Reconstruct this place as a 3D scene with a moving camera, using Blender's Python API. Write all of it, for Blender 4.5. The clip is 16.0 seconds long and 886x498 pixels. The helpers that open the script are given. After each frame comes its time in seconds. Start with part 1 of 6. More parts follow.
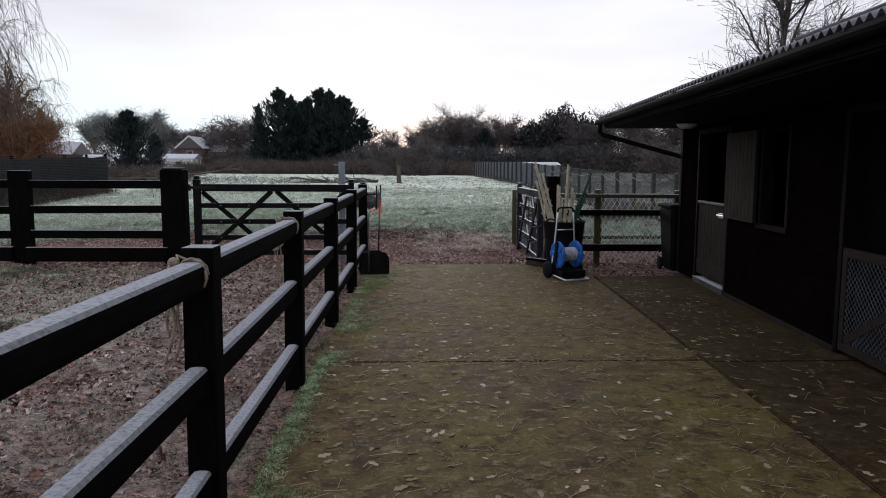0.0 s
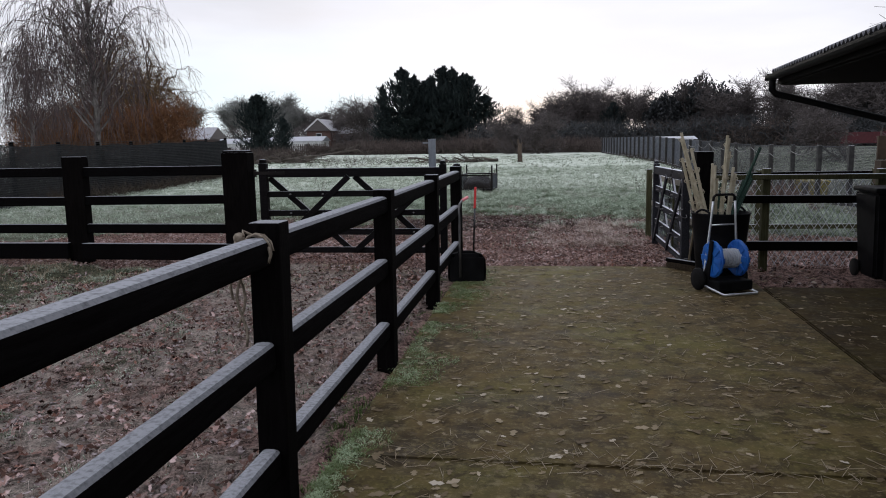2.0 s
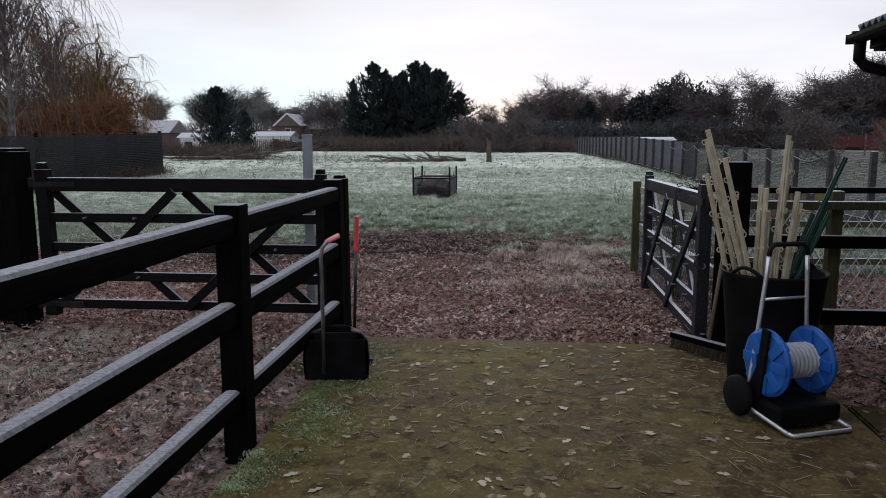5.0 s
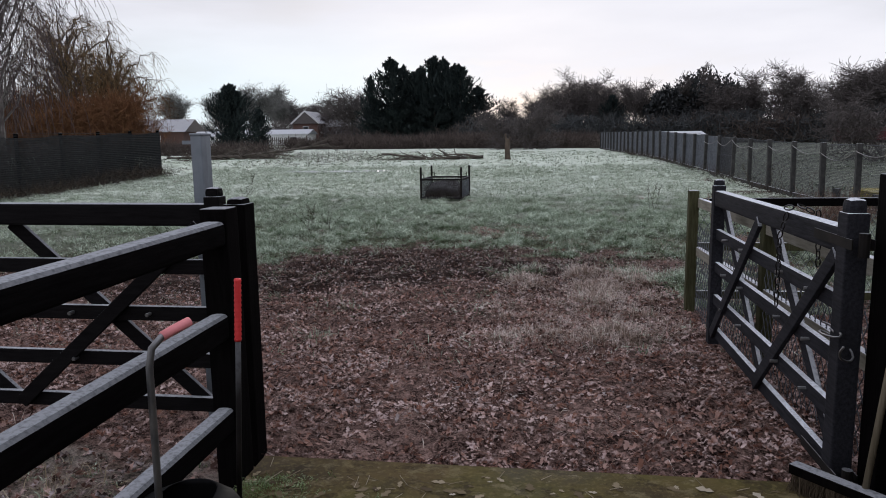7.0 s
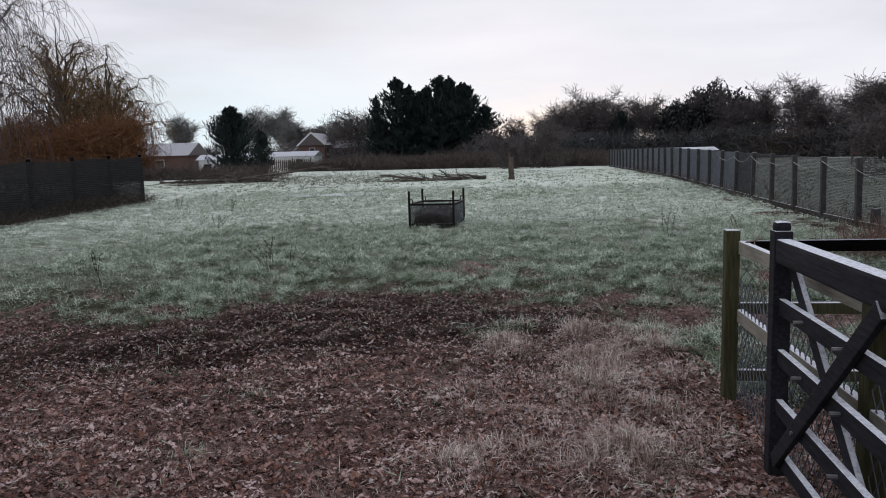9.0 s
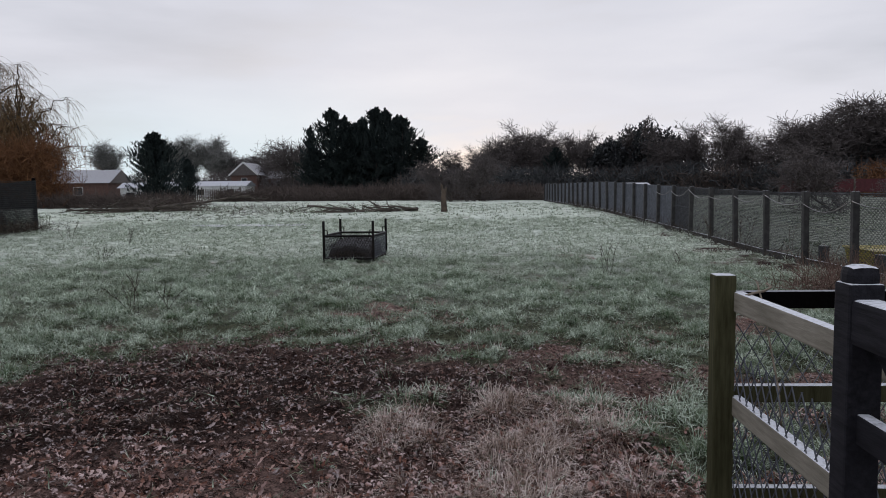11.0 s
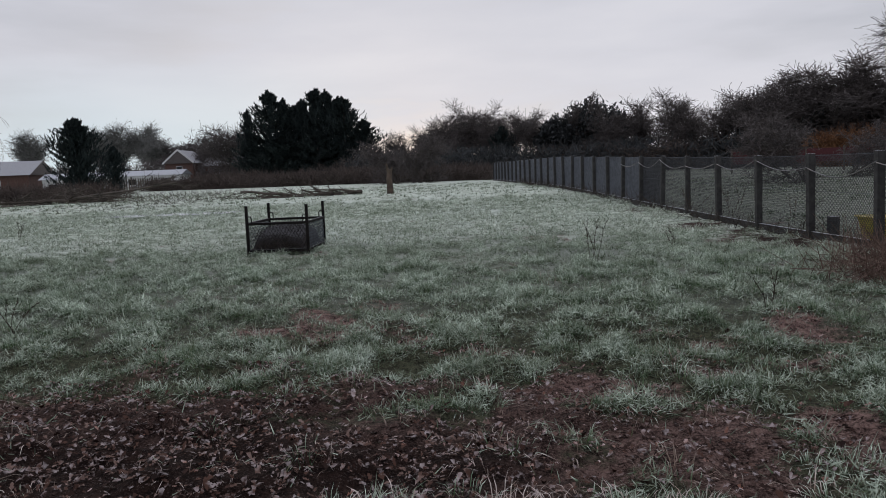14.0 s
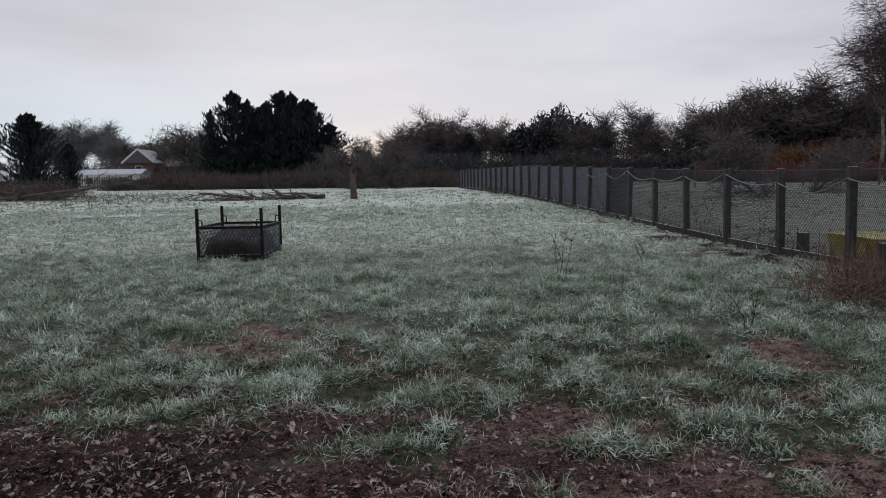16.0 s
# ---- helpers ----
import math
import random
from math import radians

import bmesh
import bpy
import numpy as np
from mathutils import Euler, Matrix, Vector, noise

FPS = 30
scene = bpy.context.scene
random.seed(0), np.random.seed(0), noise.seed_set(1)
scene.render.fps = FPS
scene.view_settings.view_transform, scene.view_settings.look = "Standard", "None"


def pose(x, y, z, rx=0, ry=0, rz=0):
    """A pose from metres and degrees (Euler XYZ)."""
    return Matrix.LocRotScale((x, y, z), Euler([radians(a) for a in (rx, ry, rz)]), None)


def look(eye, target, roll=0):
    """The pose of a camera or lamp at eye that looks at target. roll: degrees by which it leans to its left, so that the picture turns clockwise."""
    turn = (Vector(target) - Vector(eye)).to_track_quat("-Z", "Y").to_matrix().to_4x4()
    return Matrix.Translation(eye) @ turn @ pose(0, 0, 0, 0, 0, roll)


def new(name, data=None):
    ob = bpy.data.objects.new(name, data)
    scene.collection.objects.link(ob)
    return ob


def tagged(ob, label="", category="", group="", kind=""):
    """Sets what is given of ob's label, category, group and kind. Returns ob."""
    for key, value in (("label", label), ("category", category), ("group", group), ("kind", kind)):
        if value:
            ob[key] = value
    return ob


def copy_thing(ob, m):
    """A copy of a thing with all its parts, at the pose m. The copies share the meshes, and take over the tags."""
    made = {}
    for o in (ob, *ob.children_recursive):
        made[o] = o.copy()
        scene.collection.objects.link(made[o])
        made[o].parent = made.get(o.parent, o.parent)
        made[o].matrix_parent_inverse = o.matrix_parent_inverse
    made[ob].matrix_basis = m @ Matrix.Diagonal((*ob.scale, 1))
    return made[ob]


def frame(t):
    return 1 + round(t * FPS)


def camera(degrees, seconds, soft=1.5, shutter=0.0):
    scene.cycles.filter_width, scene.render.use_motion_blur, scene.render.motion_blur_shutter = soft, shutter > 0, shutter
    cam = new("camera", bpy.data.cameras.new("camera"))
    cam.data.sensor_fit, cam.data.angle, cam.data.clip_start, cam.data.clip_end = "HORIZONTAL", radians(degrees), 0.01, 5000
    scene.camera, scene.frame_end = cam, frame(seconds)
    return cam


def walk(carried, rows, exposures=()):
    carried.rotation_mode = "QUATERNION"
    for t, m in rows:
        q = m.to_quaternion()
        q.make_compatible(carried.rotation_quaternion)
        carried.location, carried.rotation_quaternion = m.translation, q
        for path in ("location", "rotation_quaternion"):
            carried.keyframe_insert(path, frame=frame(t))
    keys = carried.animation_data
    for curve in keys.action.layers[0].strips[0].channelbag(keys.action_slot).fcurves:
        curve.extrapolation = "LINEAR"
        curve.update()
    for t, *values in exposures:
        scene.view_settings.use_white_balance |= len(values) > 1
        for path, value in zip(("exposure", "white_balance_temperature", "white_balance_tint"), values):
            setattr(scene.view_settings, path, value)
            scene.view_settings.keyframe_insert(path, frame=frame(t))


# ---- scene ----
cam = camera(63.5, 16.0, soft=1.0)
PATH = [
    (0, (0.088, -0.159, 1.516), (0.146, 1.827, 1.287), 0.1),
    (0.5, (0.154, 0.368, 1.502), (0.059, 2.343, 1.205), -1.5),
    (1, (0.155, 0.943, 1.499), (0.052, 2.919, 1.204), -0.9),
    (1.5, (0.272, 1.506, 1.501), (0.095, 3.478, 1.22), -0.5),
    (2, (0.301, 2.069, 1.496), (0.011, 4.027, 1.211), -1.1),
    (2.5, (0.402, 2.655, 1.508), (0.273, 4.631, 1.227), 2.1),
    (3, (0.403, 3.191, 1.514), (0.256, 5.171, 1.273), -0.2),
    (3.5, (0.458, 3.78, 1.491), (0.352, 5.766, 1.276), -1.4),
    (6, (0.626, 6.627, 1.533), (0.343, 8.578, 1.197), 0.4),
    (6.5, (0.597, 7.191, 1.536), (0.456, 9.161, 1.221), 0.2),
    (7, (0.636, 7.706, 1.536), (0.354, 9.663, 1.234), -0.8),
    (7.5, (0.604, 8.273, 1.528), (0.367, 10.235, 1.221), -1.0),
    (8, (0.705, 8.79, 1.557), (0.445, 10.76, 1.325), -2.8),
    (10.5, (0.943, 11.0, 1.503), (0.544, 12.94, 1.221), 0.7),
    (11, (1.006, 11.463, 1.409), (0.867, 13.452, 1.25), -0.7),
    (11.5, (1.024, 11.837, 1.403), (0.788, 13.817, 1.245), -1.8),
    (12, (0.997, 12.248, 1.365), (0.927, 14.246, 1.323), -0.6),
    (12.5, (0.975, 12.61, 1.298), (0.811, 14.598, 1.149), -0.1),
    (13, (0.968, 13.027, 1.272), (0.808, 15.01, 1.067), -0.1),
    (13.5, (0.916, 13.565, 1.303), (1.021, 15.56, 1.219), -0.7),
    (14, (0.801, 13.94, 1.241), (0.808, 15.929, 1.032), -2.3),
    (14.5, (0.823, 14.331, 1.205), (0.969, 16.322, 1.086), -1.9),
    (15, (0.826, 14.476, 1.23), (0.918, 16.463, 1.022), -1.6),
    (15.5, (0.844, 14.492, 1.224), (0.939, 16.479, 1.013), -1.3),
    (16, (0.856, 14.488, 1.231), (0.962, 16.475, 1.038), -0.9),
]
EXPOSURES = [(0.0, 0.28), (3.5, 0.24), (7.0, 0.14), (10.5, -0.03), (12.0, -0.19), (13.5, -0.25), (16.0, -0.2)]
walk(cam, [(t, look(eye, target, roll)) for t, eye, target, roll in PATH], EXPOSURES)

# ---- light: a grey winter sky with a low veiled sun ahead ----
SUN_UP, SUN_SIDE = 9.0, -4.0
world = bpy.data.worlds.new("world")
scene.world = world
world.use_nodes = True
wt = world.node_tree
wt.nodes.clear()


def wnode(kind, **sets):
    n = wt.nodes.new(kind)
    for k, v in sets.items():
        n.inputs[k].default_value = v
    return n


sky = wt.nodes.new("ShaderNodeTexSky")
sky.sky_type = "NISHITA"
sky.sun_disc = False
sky.sun_elevation = radians(SUN_UP)
sky.sun_rotation = radians(SUN_SIDE)
skyb = wnode("ShaderNodeBackground", Strength=0.05)
wt.links.new(sky.outputs[0], skyb.inputs[0])
tc = wt.nodes.new("ShaderNodeTexCoord")
mp = wt.nodes.new("ShaderNodeMapping")
mp.inputs["Scale"].default_value = (1.0, 1.0, 4.5)
wt.links.new(tc.outputs["Generated"], mp.inputs[0])
cn = wnode("ShaderNodeTexNoise", Scale=2.1, Detail=5.0, Roughness=0.5)
wt.links.new(mp.outputs[0], cn.inputs[0])
cr = wt.nodes.new("ShaderNodeValToRGB")
cr.color_ramp.elements[0].position, cr.color_ramp.elements[0].color = 0.3, (0.640, 0.665, 0.745, 1)
cr.color_ramp.elements[1].position, cr.color_ramp.elements[1].color = 0.72, (0.825, 0.835, 0.890, 1)
wt.links.new(cn.outputs[0], cr.inputs[0])
sep = wt.nodes.new("ShaderNodeSeparateXYZ")
wt.links.new(tc.outputs["Generated"], sep.inputs[0])
gr = wt.nodes.new("ShaderNodeValToRGB")
gr.color_ramp.elements[0].position, gr.color_ramp.elements[0].color = 0.0, (1.19, 1.155, 1.14, 1)
gr.color_ramp.elements[1].position, gr.color_ramp.elements[1].color = 0.40, (0.93, 0.93, 0.96, 1)
top = gr.color_ramp.elements.new(1.0)
top.color = (1.36, 1.36, 1.42, 1)
wt.links.new(sep.outputs[2], gr.inputs[0])
mul = wt.nodes.new("ShaderNodeMix")
mul.data_type, mul.blend_type = "RGBA", "MULTIPLY"
mul.inputs[0].default_value = 1.0
wt.links.new(cr.outputs[0], mul.inputs[6])
wt.links.new(gr.outputs[0], mul.inputs[7])
# a low pale-blue gap under the cloud to the north-west
side = wt.nodes.new("ShaderNodeMapRange")
side.inputs[1].default_value, side.inputs[2].default_value = -0.75, 0.05
wt.links.new(sep.outputs[0], side.inputs[0])
gap = wt.nodes.new("ShaderNodeValToRGB")
while len(gap.color_ramp.elements) < 4:
    gap.color_ramp.elements.new(0.5)
for el, (p, v) in zip(gap.color_ramp.elements, ((0.05, 0.0), (0.35, 0.55), (0.60, 0.50), (0.88, 0.0))):
    el.position, el.color = p, (v, v, v, 1)
wt.links.new(side.outputs[0], gap.inputs[0])
low = wt.nodes.new("ShaderNodeValToRGB")
low.color_ramp.elements[0].position, low.color_ramp.elements[0].color = 0.055, (1, 1, 1, 1)
low.color_ramp.elements[1].position, low.color_ramp.elements[1].color = 0.165, (0, 0, 0, 1)
wt.links.new(sep.outputs[2], low.inputs[0])
frac = wt.nodes.new("ShaderNodeMix")
frac.data_type, frac.blend_type = "RGBA", "MULTIPLY"
frac.inputs[0].default_value = 1.0
wt.links.new(gap.outputs[0], frac.inputs[6])
wt.links.new(low.outputs[0], frac.inputs[7])
clear = wt.nodes.new("ShaderNodeMix")
clear.data_type = "RGBA"
clear.inputs[7].default_value = (0.70, 0.90, 0.97, 1)
wt.links.new(frac.outputs[2], clear.inputs[0])
wt.links.new(mul.outputs[2], clear.inputs[6])
cloudb = wnode("ShaderNodeBackground", Strength=1.0)
wt.links.new(clear.outputs[2], cloudb.inputs[0])
cov = wt.nodes.new("ShaderNodeValToRGB")
cov.color_ramp.elements[0].position, cov.color_ramp.elements[0].color = 0.28, (0.80, 0.80, 0.80, 1)
cov.color_ramp.elements[1].position, cov.color_ramp.elements[1].color = 0.5, (0.97, 0.97, 0.97, 1)
wt.links.new(cn.outputs[0], cov.inputs[0])
mixw = wt.nodes.new("ShaderNodeMixShader")
wt.links.new(cov.outputs[0], mixw.inputs[0])
wt.links.new(skyb.outputs[0], mixw.inputs[1])
wt.links.new(cloudb.outputs[0], mixw.inputs[2])
wo = wt.nodes.new("ShaderNodeOutputWorld")
wt.links.new(mixw.outputs[0], wo.inputs[0])

sun = new("sun", bpy.data.lights.new("sun", "SUN"))
sun.data.energy, sun.data.angle, sun.data.color = 0.5, radians(18), (1.0, 0.93, 0.86)
sun.matrix_world = look((-7, 100, 16), (0, 0, 0))


# ---- materials ----
class Mat:
    """Small builder of node materials."""

    def __init__(self, name, rough=0.8, metal=0.0, spec=0.3):
        self.m = bpy.data.materials.new(name)
        self.m.use_nodes = True
        self.t = self.m.node_tree
        self.b = self.t.nodes["Principled BSDF"]
        self.b.inputs["Roughness"].default_value = rough
        self.b.inputs["Metallic"].default_value = metal
        self.b.inputs["Specular IOR Level"].default_value = spec
        self.co = self.t.nodes.new("ShaderNodeTexCoord").outputs["Object"]
        self.geo = self.t.nodes.new("ShaderNodeNewGeometry")

    def link(self, a, b):
        self.t.links.new(a, b)

    def world(self):
        return self.geo.outputs["Position"]

    def noise(self, scale, detail=4.0, rough=0.55, vec=None, stretch=None):
        n = self.t.nodes.new("ShaderNodeTexNoise")
        n.inputs["Scale"].default_value = scale
        n.inputs["Detail"].default_value = detail
        n.inputs["Roughness"].default_value = rough
        v = vec or self.world()
        if stretch:
            m = self.t.nodes.new("ShaderNodeMapping")
            m.inputs["Scale"].default_value = stretch
            self.link(v, m.inputs[0])
            v = m.outputs[0]
        self.link(v, n.inputs[0])
        return n.outputs[0]

    def ramp(self, fac, *stops):
        r = self.t.nodes.new("ShaderNodeValToRGB")
        e = r.color_ramp.elements
        while len(e) < len(stops):
            e.new(0.5)
        for k, (p, c) in zip(e, stops):
            k.position = p
            k.color = (*c, 1) if isinstance(c, tuple) else (c, c, c, 1)
        self.link(fac, r.inputs[0])
        return r.outputs[0]

    def mix(self, fac, a, b, how="MIX"):
        n = self.t.nodes.new("ShaderNodeMix")
        n.data_type, n.blend_type = "RGBA", how
        for sock, v in ((n.inputs[0], fac), (n.inputs[6], a), (n.inputs[7], b)):
            if isinstance(v, (int, float)):
                sock.default_value = v
            elif isinstance(v, tuple):
                sock.default_value = (*v, 1)
            else:
                self.link(v, sock)
        return n.outputs[2]

    def math(self, op, a, b=0.0):
        n = self.t.nodes.new("ShaderNodeMath")
        n.operation = op
        for sock, v in zip(n.inputs, (a, b)):
            if isinstance(v, (int, float)):
                sock.default_value = v
            else:
                self.link(v, sock)
        return n.outputs[0]

    def up(self):
        s = self.t.nodes.new("ShaderNodeSeparateXYZ")
        self.link(self.geo.outputs["Normal"], s.inputs[0])
        return s.outputs[2]

    def island(self):
        return self.geo.outputs["Random Per Island"]

    def obrandom(self):
        return self.t.nodes.new("ShaderNodeObjectInfo").outputs["Random"]

    def attr(self, name):
        n = self.t.nodes.new("ShaderNodeAttribute")
        n.attribute_name = name
        return n.outputs["Fac"]

    def base(self, c):
        if isinstance(c, tuple):
            self.b.inputs["Base Color"].default_value = (*c, 1)
        else:
            self.link(c, self.b.inputs["Base Color"])
        return self

    def rough(self, r):
        self.link(r, self.b.inputs["Roughness"])
        return self

    def bump(self, h, strength=0.4, dist=0.01):
        n = self.t.nodes.new("ShaderNodeBump")
        n.inputs["Strength"].default_value = strength
        n.inputs["Distance"].default_value = dist
        self.link(h, n.inputs["Height"])
        self.link(n.outputs[0], self.b.inputs["Normal"])
        return self


def frost_over(m, colour, lo=0.35, hi=0.8, amount=0.8, frost=(0.66, 0.68, 0.73)):
    """Hoar frost lying on faces that look up."""
    n = m.noise(60.0, 3.0)
    k = m.ramp(m.up(), (lo, 0.0), (hi, 1.0))
    f = m.math("MULTIPLY", k, m.ramp(n, (0.3, 0.55 * amount), (0.55, amount)))
    return m.mix(f, colour, frost)


def wood(name, dark, light, stretch, frosty=0.8, rough=0.8, spec=0.06):
    m = Mat(name, rough, spec=spec)
    g = m.noise(9.0, 6.0, 0.65, m.co, stretch)
    w = m.noise(2.2, 3.0)
    c = m.mix(m.ramp(g, (0.3, 0.0), (0.72, 1.0)), dark, light)
    c = m.mix(m.ramp(w, (0.4, 0.0), (0.75, 0.5)), c, tuple(0.55 * x for x in dark))
    if frosty:
        c = frost_over(m, c, 0.5, 0.85, frosty)
    return m.base(c).bump(g, 0.5, 0.006).m


M_TAR = wood("tarred_timber", (0.0018, 0.0015, 0.0016), (0.0062, 0.0054, 0.0056), (7, 7, 0.7), 0.42, 0.9, 0.02)
M_TAR_RAIL = wood("tarred_rail", (0.0018, 0.0015, 0.0017), (0.0062, 0.0056, 0.0060), (7, 0.7, 7), 0.45, 0.9, 0.02)
M_TAR_CROSS = wood("tarred_gate_timber", (0.0035, 0.003, 0.0034), (0.011, 0.0100, 0.0108), (0.7, 7, 7), 0.55)
M_GATE = wood("gate_timber", (0.014, 0.014, 0.017), (0.038, 0.038, 0.046), (0.8, 7, 7), 1.0)
M_GREENWOOD = wood("algae_timber", (0.036, 0.036, 0.018), (0.088, 0.086, 0.048), (7, 7, 0.7), 0.9)
M_PALEWOOD = wood("weathered_timber", (0.20, 0.185, 0.150), (0.36, 0.34, 0.29), (7, 0.7, 7), 1.0)
M_SLEEPER = wood("sleeper_timber", (0.0022, 0.0018, 0.0018), (0.007, 0.0058, 0.0058), (5, 5, 0.6), 0.45, 0.9, 0.02)
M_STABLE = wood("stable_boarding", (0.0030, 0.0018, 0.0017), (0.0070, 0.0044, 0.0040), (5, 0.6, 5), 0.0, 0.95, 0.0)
M_STABLE_DOOR = wood("stable_door_boarding", (0.016, 0.012, 0.011), (0.032, 0.025, 0.022), (5, 5, 0.6), 0.0)
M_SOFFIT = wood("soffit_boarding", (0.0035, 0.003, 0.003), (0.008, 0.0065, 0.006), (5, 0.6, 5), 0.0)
M_BROOMSTICK = wood("broom_handle", (0.14, 0.115, 0.080), (0.25, 0.215, 0.16), (9, 9, 0.6), 0.0)


def plain(name, a, b, rough, metal=0.0, scale=6.0, frosty=0.0, bump=0.15, spec=0.4):
    m = Mat(name, rough, metal, spec)
    n = m.noise(scale, 5.0)
    c = m.mix(m.ramp(n, (0.35, 0.0), (0.68, 1.0)), a, b)
    if frosty:
        c = frost_over(m, c, amount=frosty)
    return m.base(c).bump(m.noise(scale * 9, 3.0), bump, 0.003).m


M_BLACKPLASTIC = plain("black_plastic", (0.004, 0.004, 0.0045), (0.009, 0.009, 0.010), 0.6, spec=0.06)
M_RUBBER = plain("black_rubber", (0.006, 0.006, 0.006), (0.014, 0.013, 0.013), 0.8, spec=0.1)
M_BLUE = plain("blue_plastic", (0.010, 0.075, 0.32), (0.016, 0.12, 0.42), 0.38, scale=3.0)
M_HOSE = plain("grey_hose", (0.30, 0.32, 0.36), (0.45, 0.47, 0.50), 0.5)
M_ALU = plain("aluminium_tube", (0.55, 0.57, 0.60), (0.68, 0.70, 0.73), 0.35, 0.7)
M_STEEL = plain("dull_steel", (0.10, 0.10, 0.105), (0.20, 0.19, 0.185), 0.5, 0.8, frosty=0.3)
M_RUSTSTEEL = plain("dark_iron", (0.007, 0.006, 0.006), (0.017, 0.014, 0.013), 0.8, 0.0, frosty=0.2, spec=0.15)
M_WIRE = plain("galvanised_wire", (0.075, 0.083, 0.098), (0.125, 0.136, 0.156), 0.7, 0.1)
# darker tone than M_WIRE, for the boundary netting nearer than y 36
M_NEARWIRE = plain("darker_wire", (0.026, 0.028, 0.032), (0.046, 0.049, 0.055), 0.7, 0.1)
M_NET = plain("windbreak_net", (0.016, 0.018, 0.019), (0.030, 0.033, 0.035), 0.85)
M_GREYPOST = plain("grey_painted_steel", (0.13, 0.148, 0.172), (0.20, 0.222, 0.25), 0.55, frosty=0.5)
M_CONCPOST = plain("weathered_concrete_post", (0.028, 0.028, 0.028), (0.060, 0.058, 0.057), 0.9, scale=9.0, frosty=0.8, bump=0.4)
M_RED = plain("red_grip", (0.60, 0.030, 0.035), (0.72, 0.050, 0.050), 0.5)
M_PINK = plain("pink_grip", (0.66, 0.20, 0.22), (0.78, 0.28, 0.29), 0.5)
M_ROPE = plain("sisal_rope", (0.15, 0.12, 0.09), (0.27, 0.23, 0.18), 0.95, scale=50.0, bump=0.6)
M_CREAMSTAKE = plain("cream_plastic_stake", (0.34, 0.30, 0.21), (0.54, 0.49, 0.38), 0.6, scale=12.0)
M_GREENSTAKE = plain("green_plastic_stake", (0.010, 0.036, 0.026), (0.020, 0.062, 0.045), 0.55)
M_YELLOW = plain("yellow_plastic", (0.36, 0.29, 0.020), (0.48, 0.39, 0.035), 0.5, frosty=0.3)
M_BOARD = plain("damp_brown_board", (0.045, 0.030, 0.019), (0.085, 0.060, 0.040), 0.9)
M_BRISTLE = plain("bristle", (0.050, 0.035, 0.022), (0.095, 0.070, 0.045), 0.95, scale=40.0)
M_MAROON = plain("maroon_boarding", (0.050, 0.010, 0.013), (0.075, 0.016, 0.020), 0.8)
M_WHITEPAINT = plain("white_paint", (0.45, 0.45, 0.46), (0.60, 0.60, 0.61), 0.7)
M_BRICK = plain("far_brick", (0.070, 0.040, 0.034), (0.115, 0.066, 0.055), 0.9)
M_TILE = plain("far_roof_tile", (0.060, 0.052, 0.052), (0.11, 0.095, 0.092), 0.85, frosty=0.5)
M_PALEROOF = plain("frosted_sheet_roof", (0.14, 0.15, 0.17), (0.24, 0.25, 0.27), 0.7, frosty=0.6)
M_DARKGLASS = plain("window_glass", (0.015, 0.017, 0.020), (0.020, 0.022, 0.026), 0.08)
M_LAMPGLASS = plain("opal_lamp_cover", (0.42, 0.42, 0.42), (0.55, 0.55, 0.55), 0.35)
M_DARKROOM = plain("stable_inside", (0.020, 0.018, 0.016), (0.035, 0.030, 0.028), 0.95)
M_ROOF = plain("bitumen_roof_sheet", (0.030, 0.029, 0.036), (0.070, 0.068, 0.080), 0.8, scale=3.0, frosty=0.5)
M_ICE = plain("ice", (0.55, 0.57, 0.60), (0.75, 0.77, 0.80), 0.22, scale=2.0)
M_HAY = plain("old_hay", (0.014, 0.011, 0.010), (0.045, 0.036, 0.030), 0.95, scale=25.0, frosty=0.15, bump=0.6, spec=0.1)


def bark(name, a, b):
    m = Mat(name, 0.95)
    n = m.noise(3.0, 5.0)
    return m.base(m.mix(m.ramp(n, (0.35, 0.0), (0.65, 1.0)), a, b)).bump(m.noise(14.0, 4.0), 0.5, 0.02).m


def leafy(name, *cols, rough=0.85):
    """Foliage or twigs, each with a shade of its own."""
    m = Mat(name, rough, spec=0.15)
    stops = [(k / max(1, len(cols) - 1), c) for k, c in enumerate(cols)]
    c = m.ramp(m.island(), *stops)
    c = m.mix(m.ramp(m.noise(0.9, 3.0), (0.35, 0.0), (0.7, 0.45)), c, tuple(0.6 * x for x in cols[0]))
    return m.base(c).m


M_BARK = bark("tree_bark", (0.040, 0.034, 0.031), (0.080, 0.070, 0.064))
M_BIRCHBARK = bark("birch_bark", (0.070, 0.062, 0.058), (0.24, 0.22, 0.21))
M_DEADWOOD = bark("dead_wood", (0.050, 0.042, 0.036), (0.115, 0.098, 0.082))
M_STUMP = bark("stump_bark", (0.050, 0.038, 0.030), (0.105, 0.080, 0.062))
# twig tone lifted to stand in for haze over the skyline trees
M_TWIG = leafy("hazed_twig", (0.075, 0.066, 0.066), (0.115, 0.10, 0.098), (0.15, 0.132, 0.128))
M_TWIGPALE = leafy("pale_twig", (0.13, 0.13, 0.128), (0.185, 0.185, 0.178), (0.25, 0.248, 0.235))
M_WILLOW = leafy("willow_twig", (0.080, 0.050, 0.026), (0.145, 0.090, 0.044), (0.21, 0.145, 0.080))
M_RUSSET = leafy("russet_twig", (0.085, 0.040, 0.020), (0.14, 0.064, 0.030), (0.19, 0.095, 0.045))
M_BIRCHTWIG = leafy("birch_twig", (0.060, 0.046, 0.048), (0.095, 0.072, 0.072), (0.13, 0.10, 0.098))
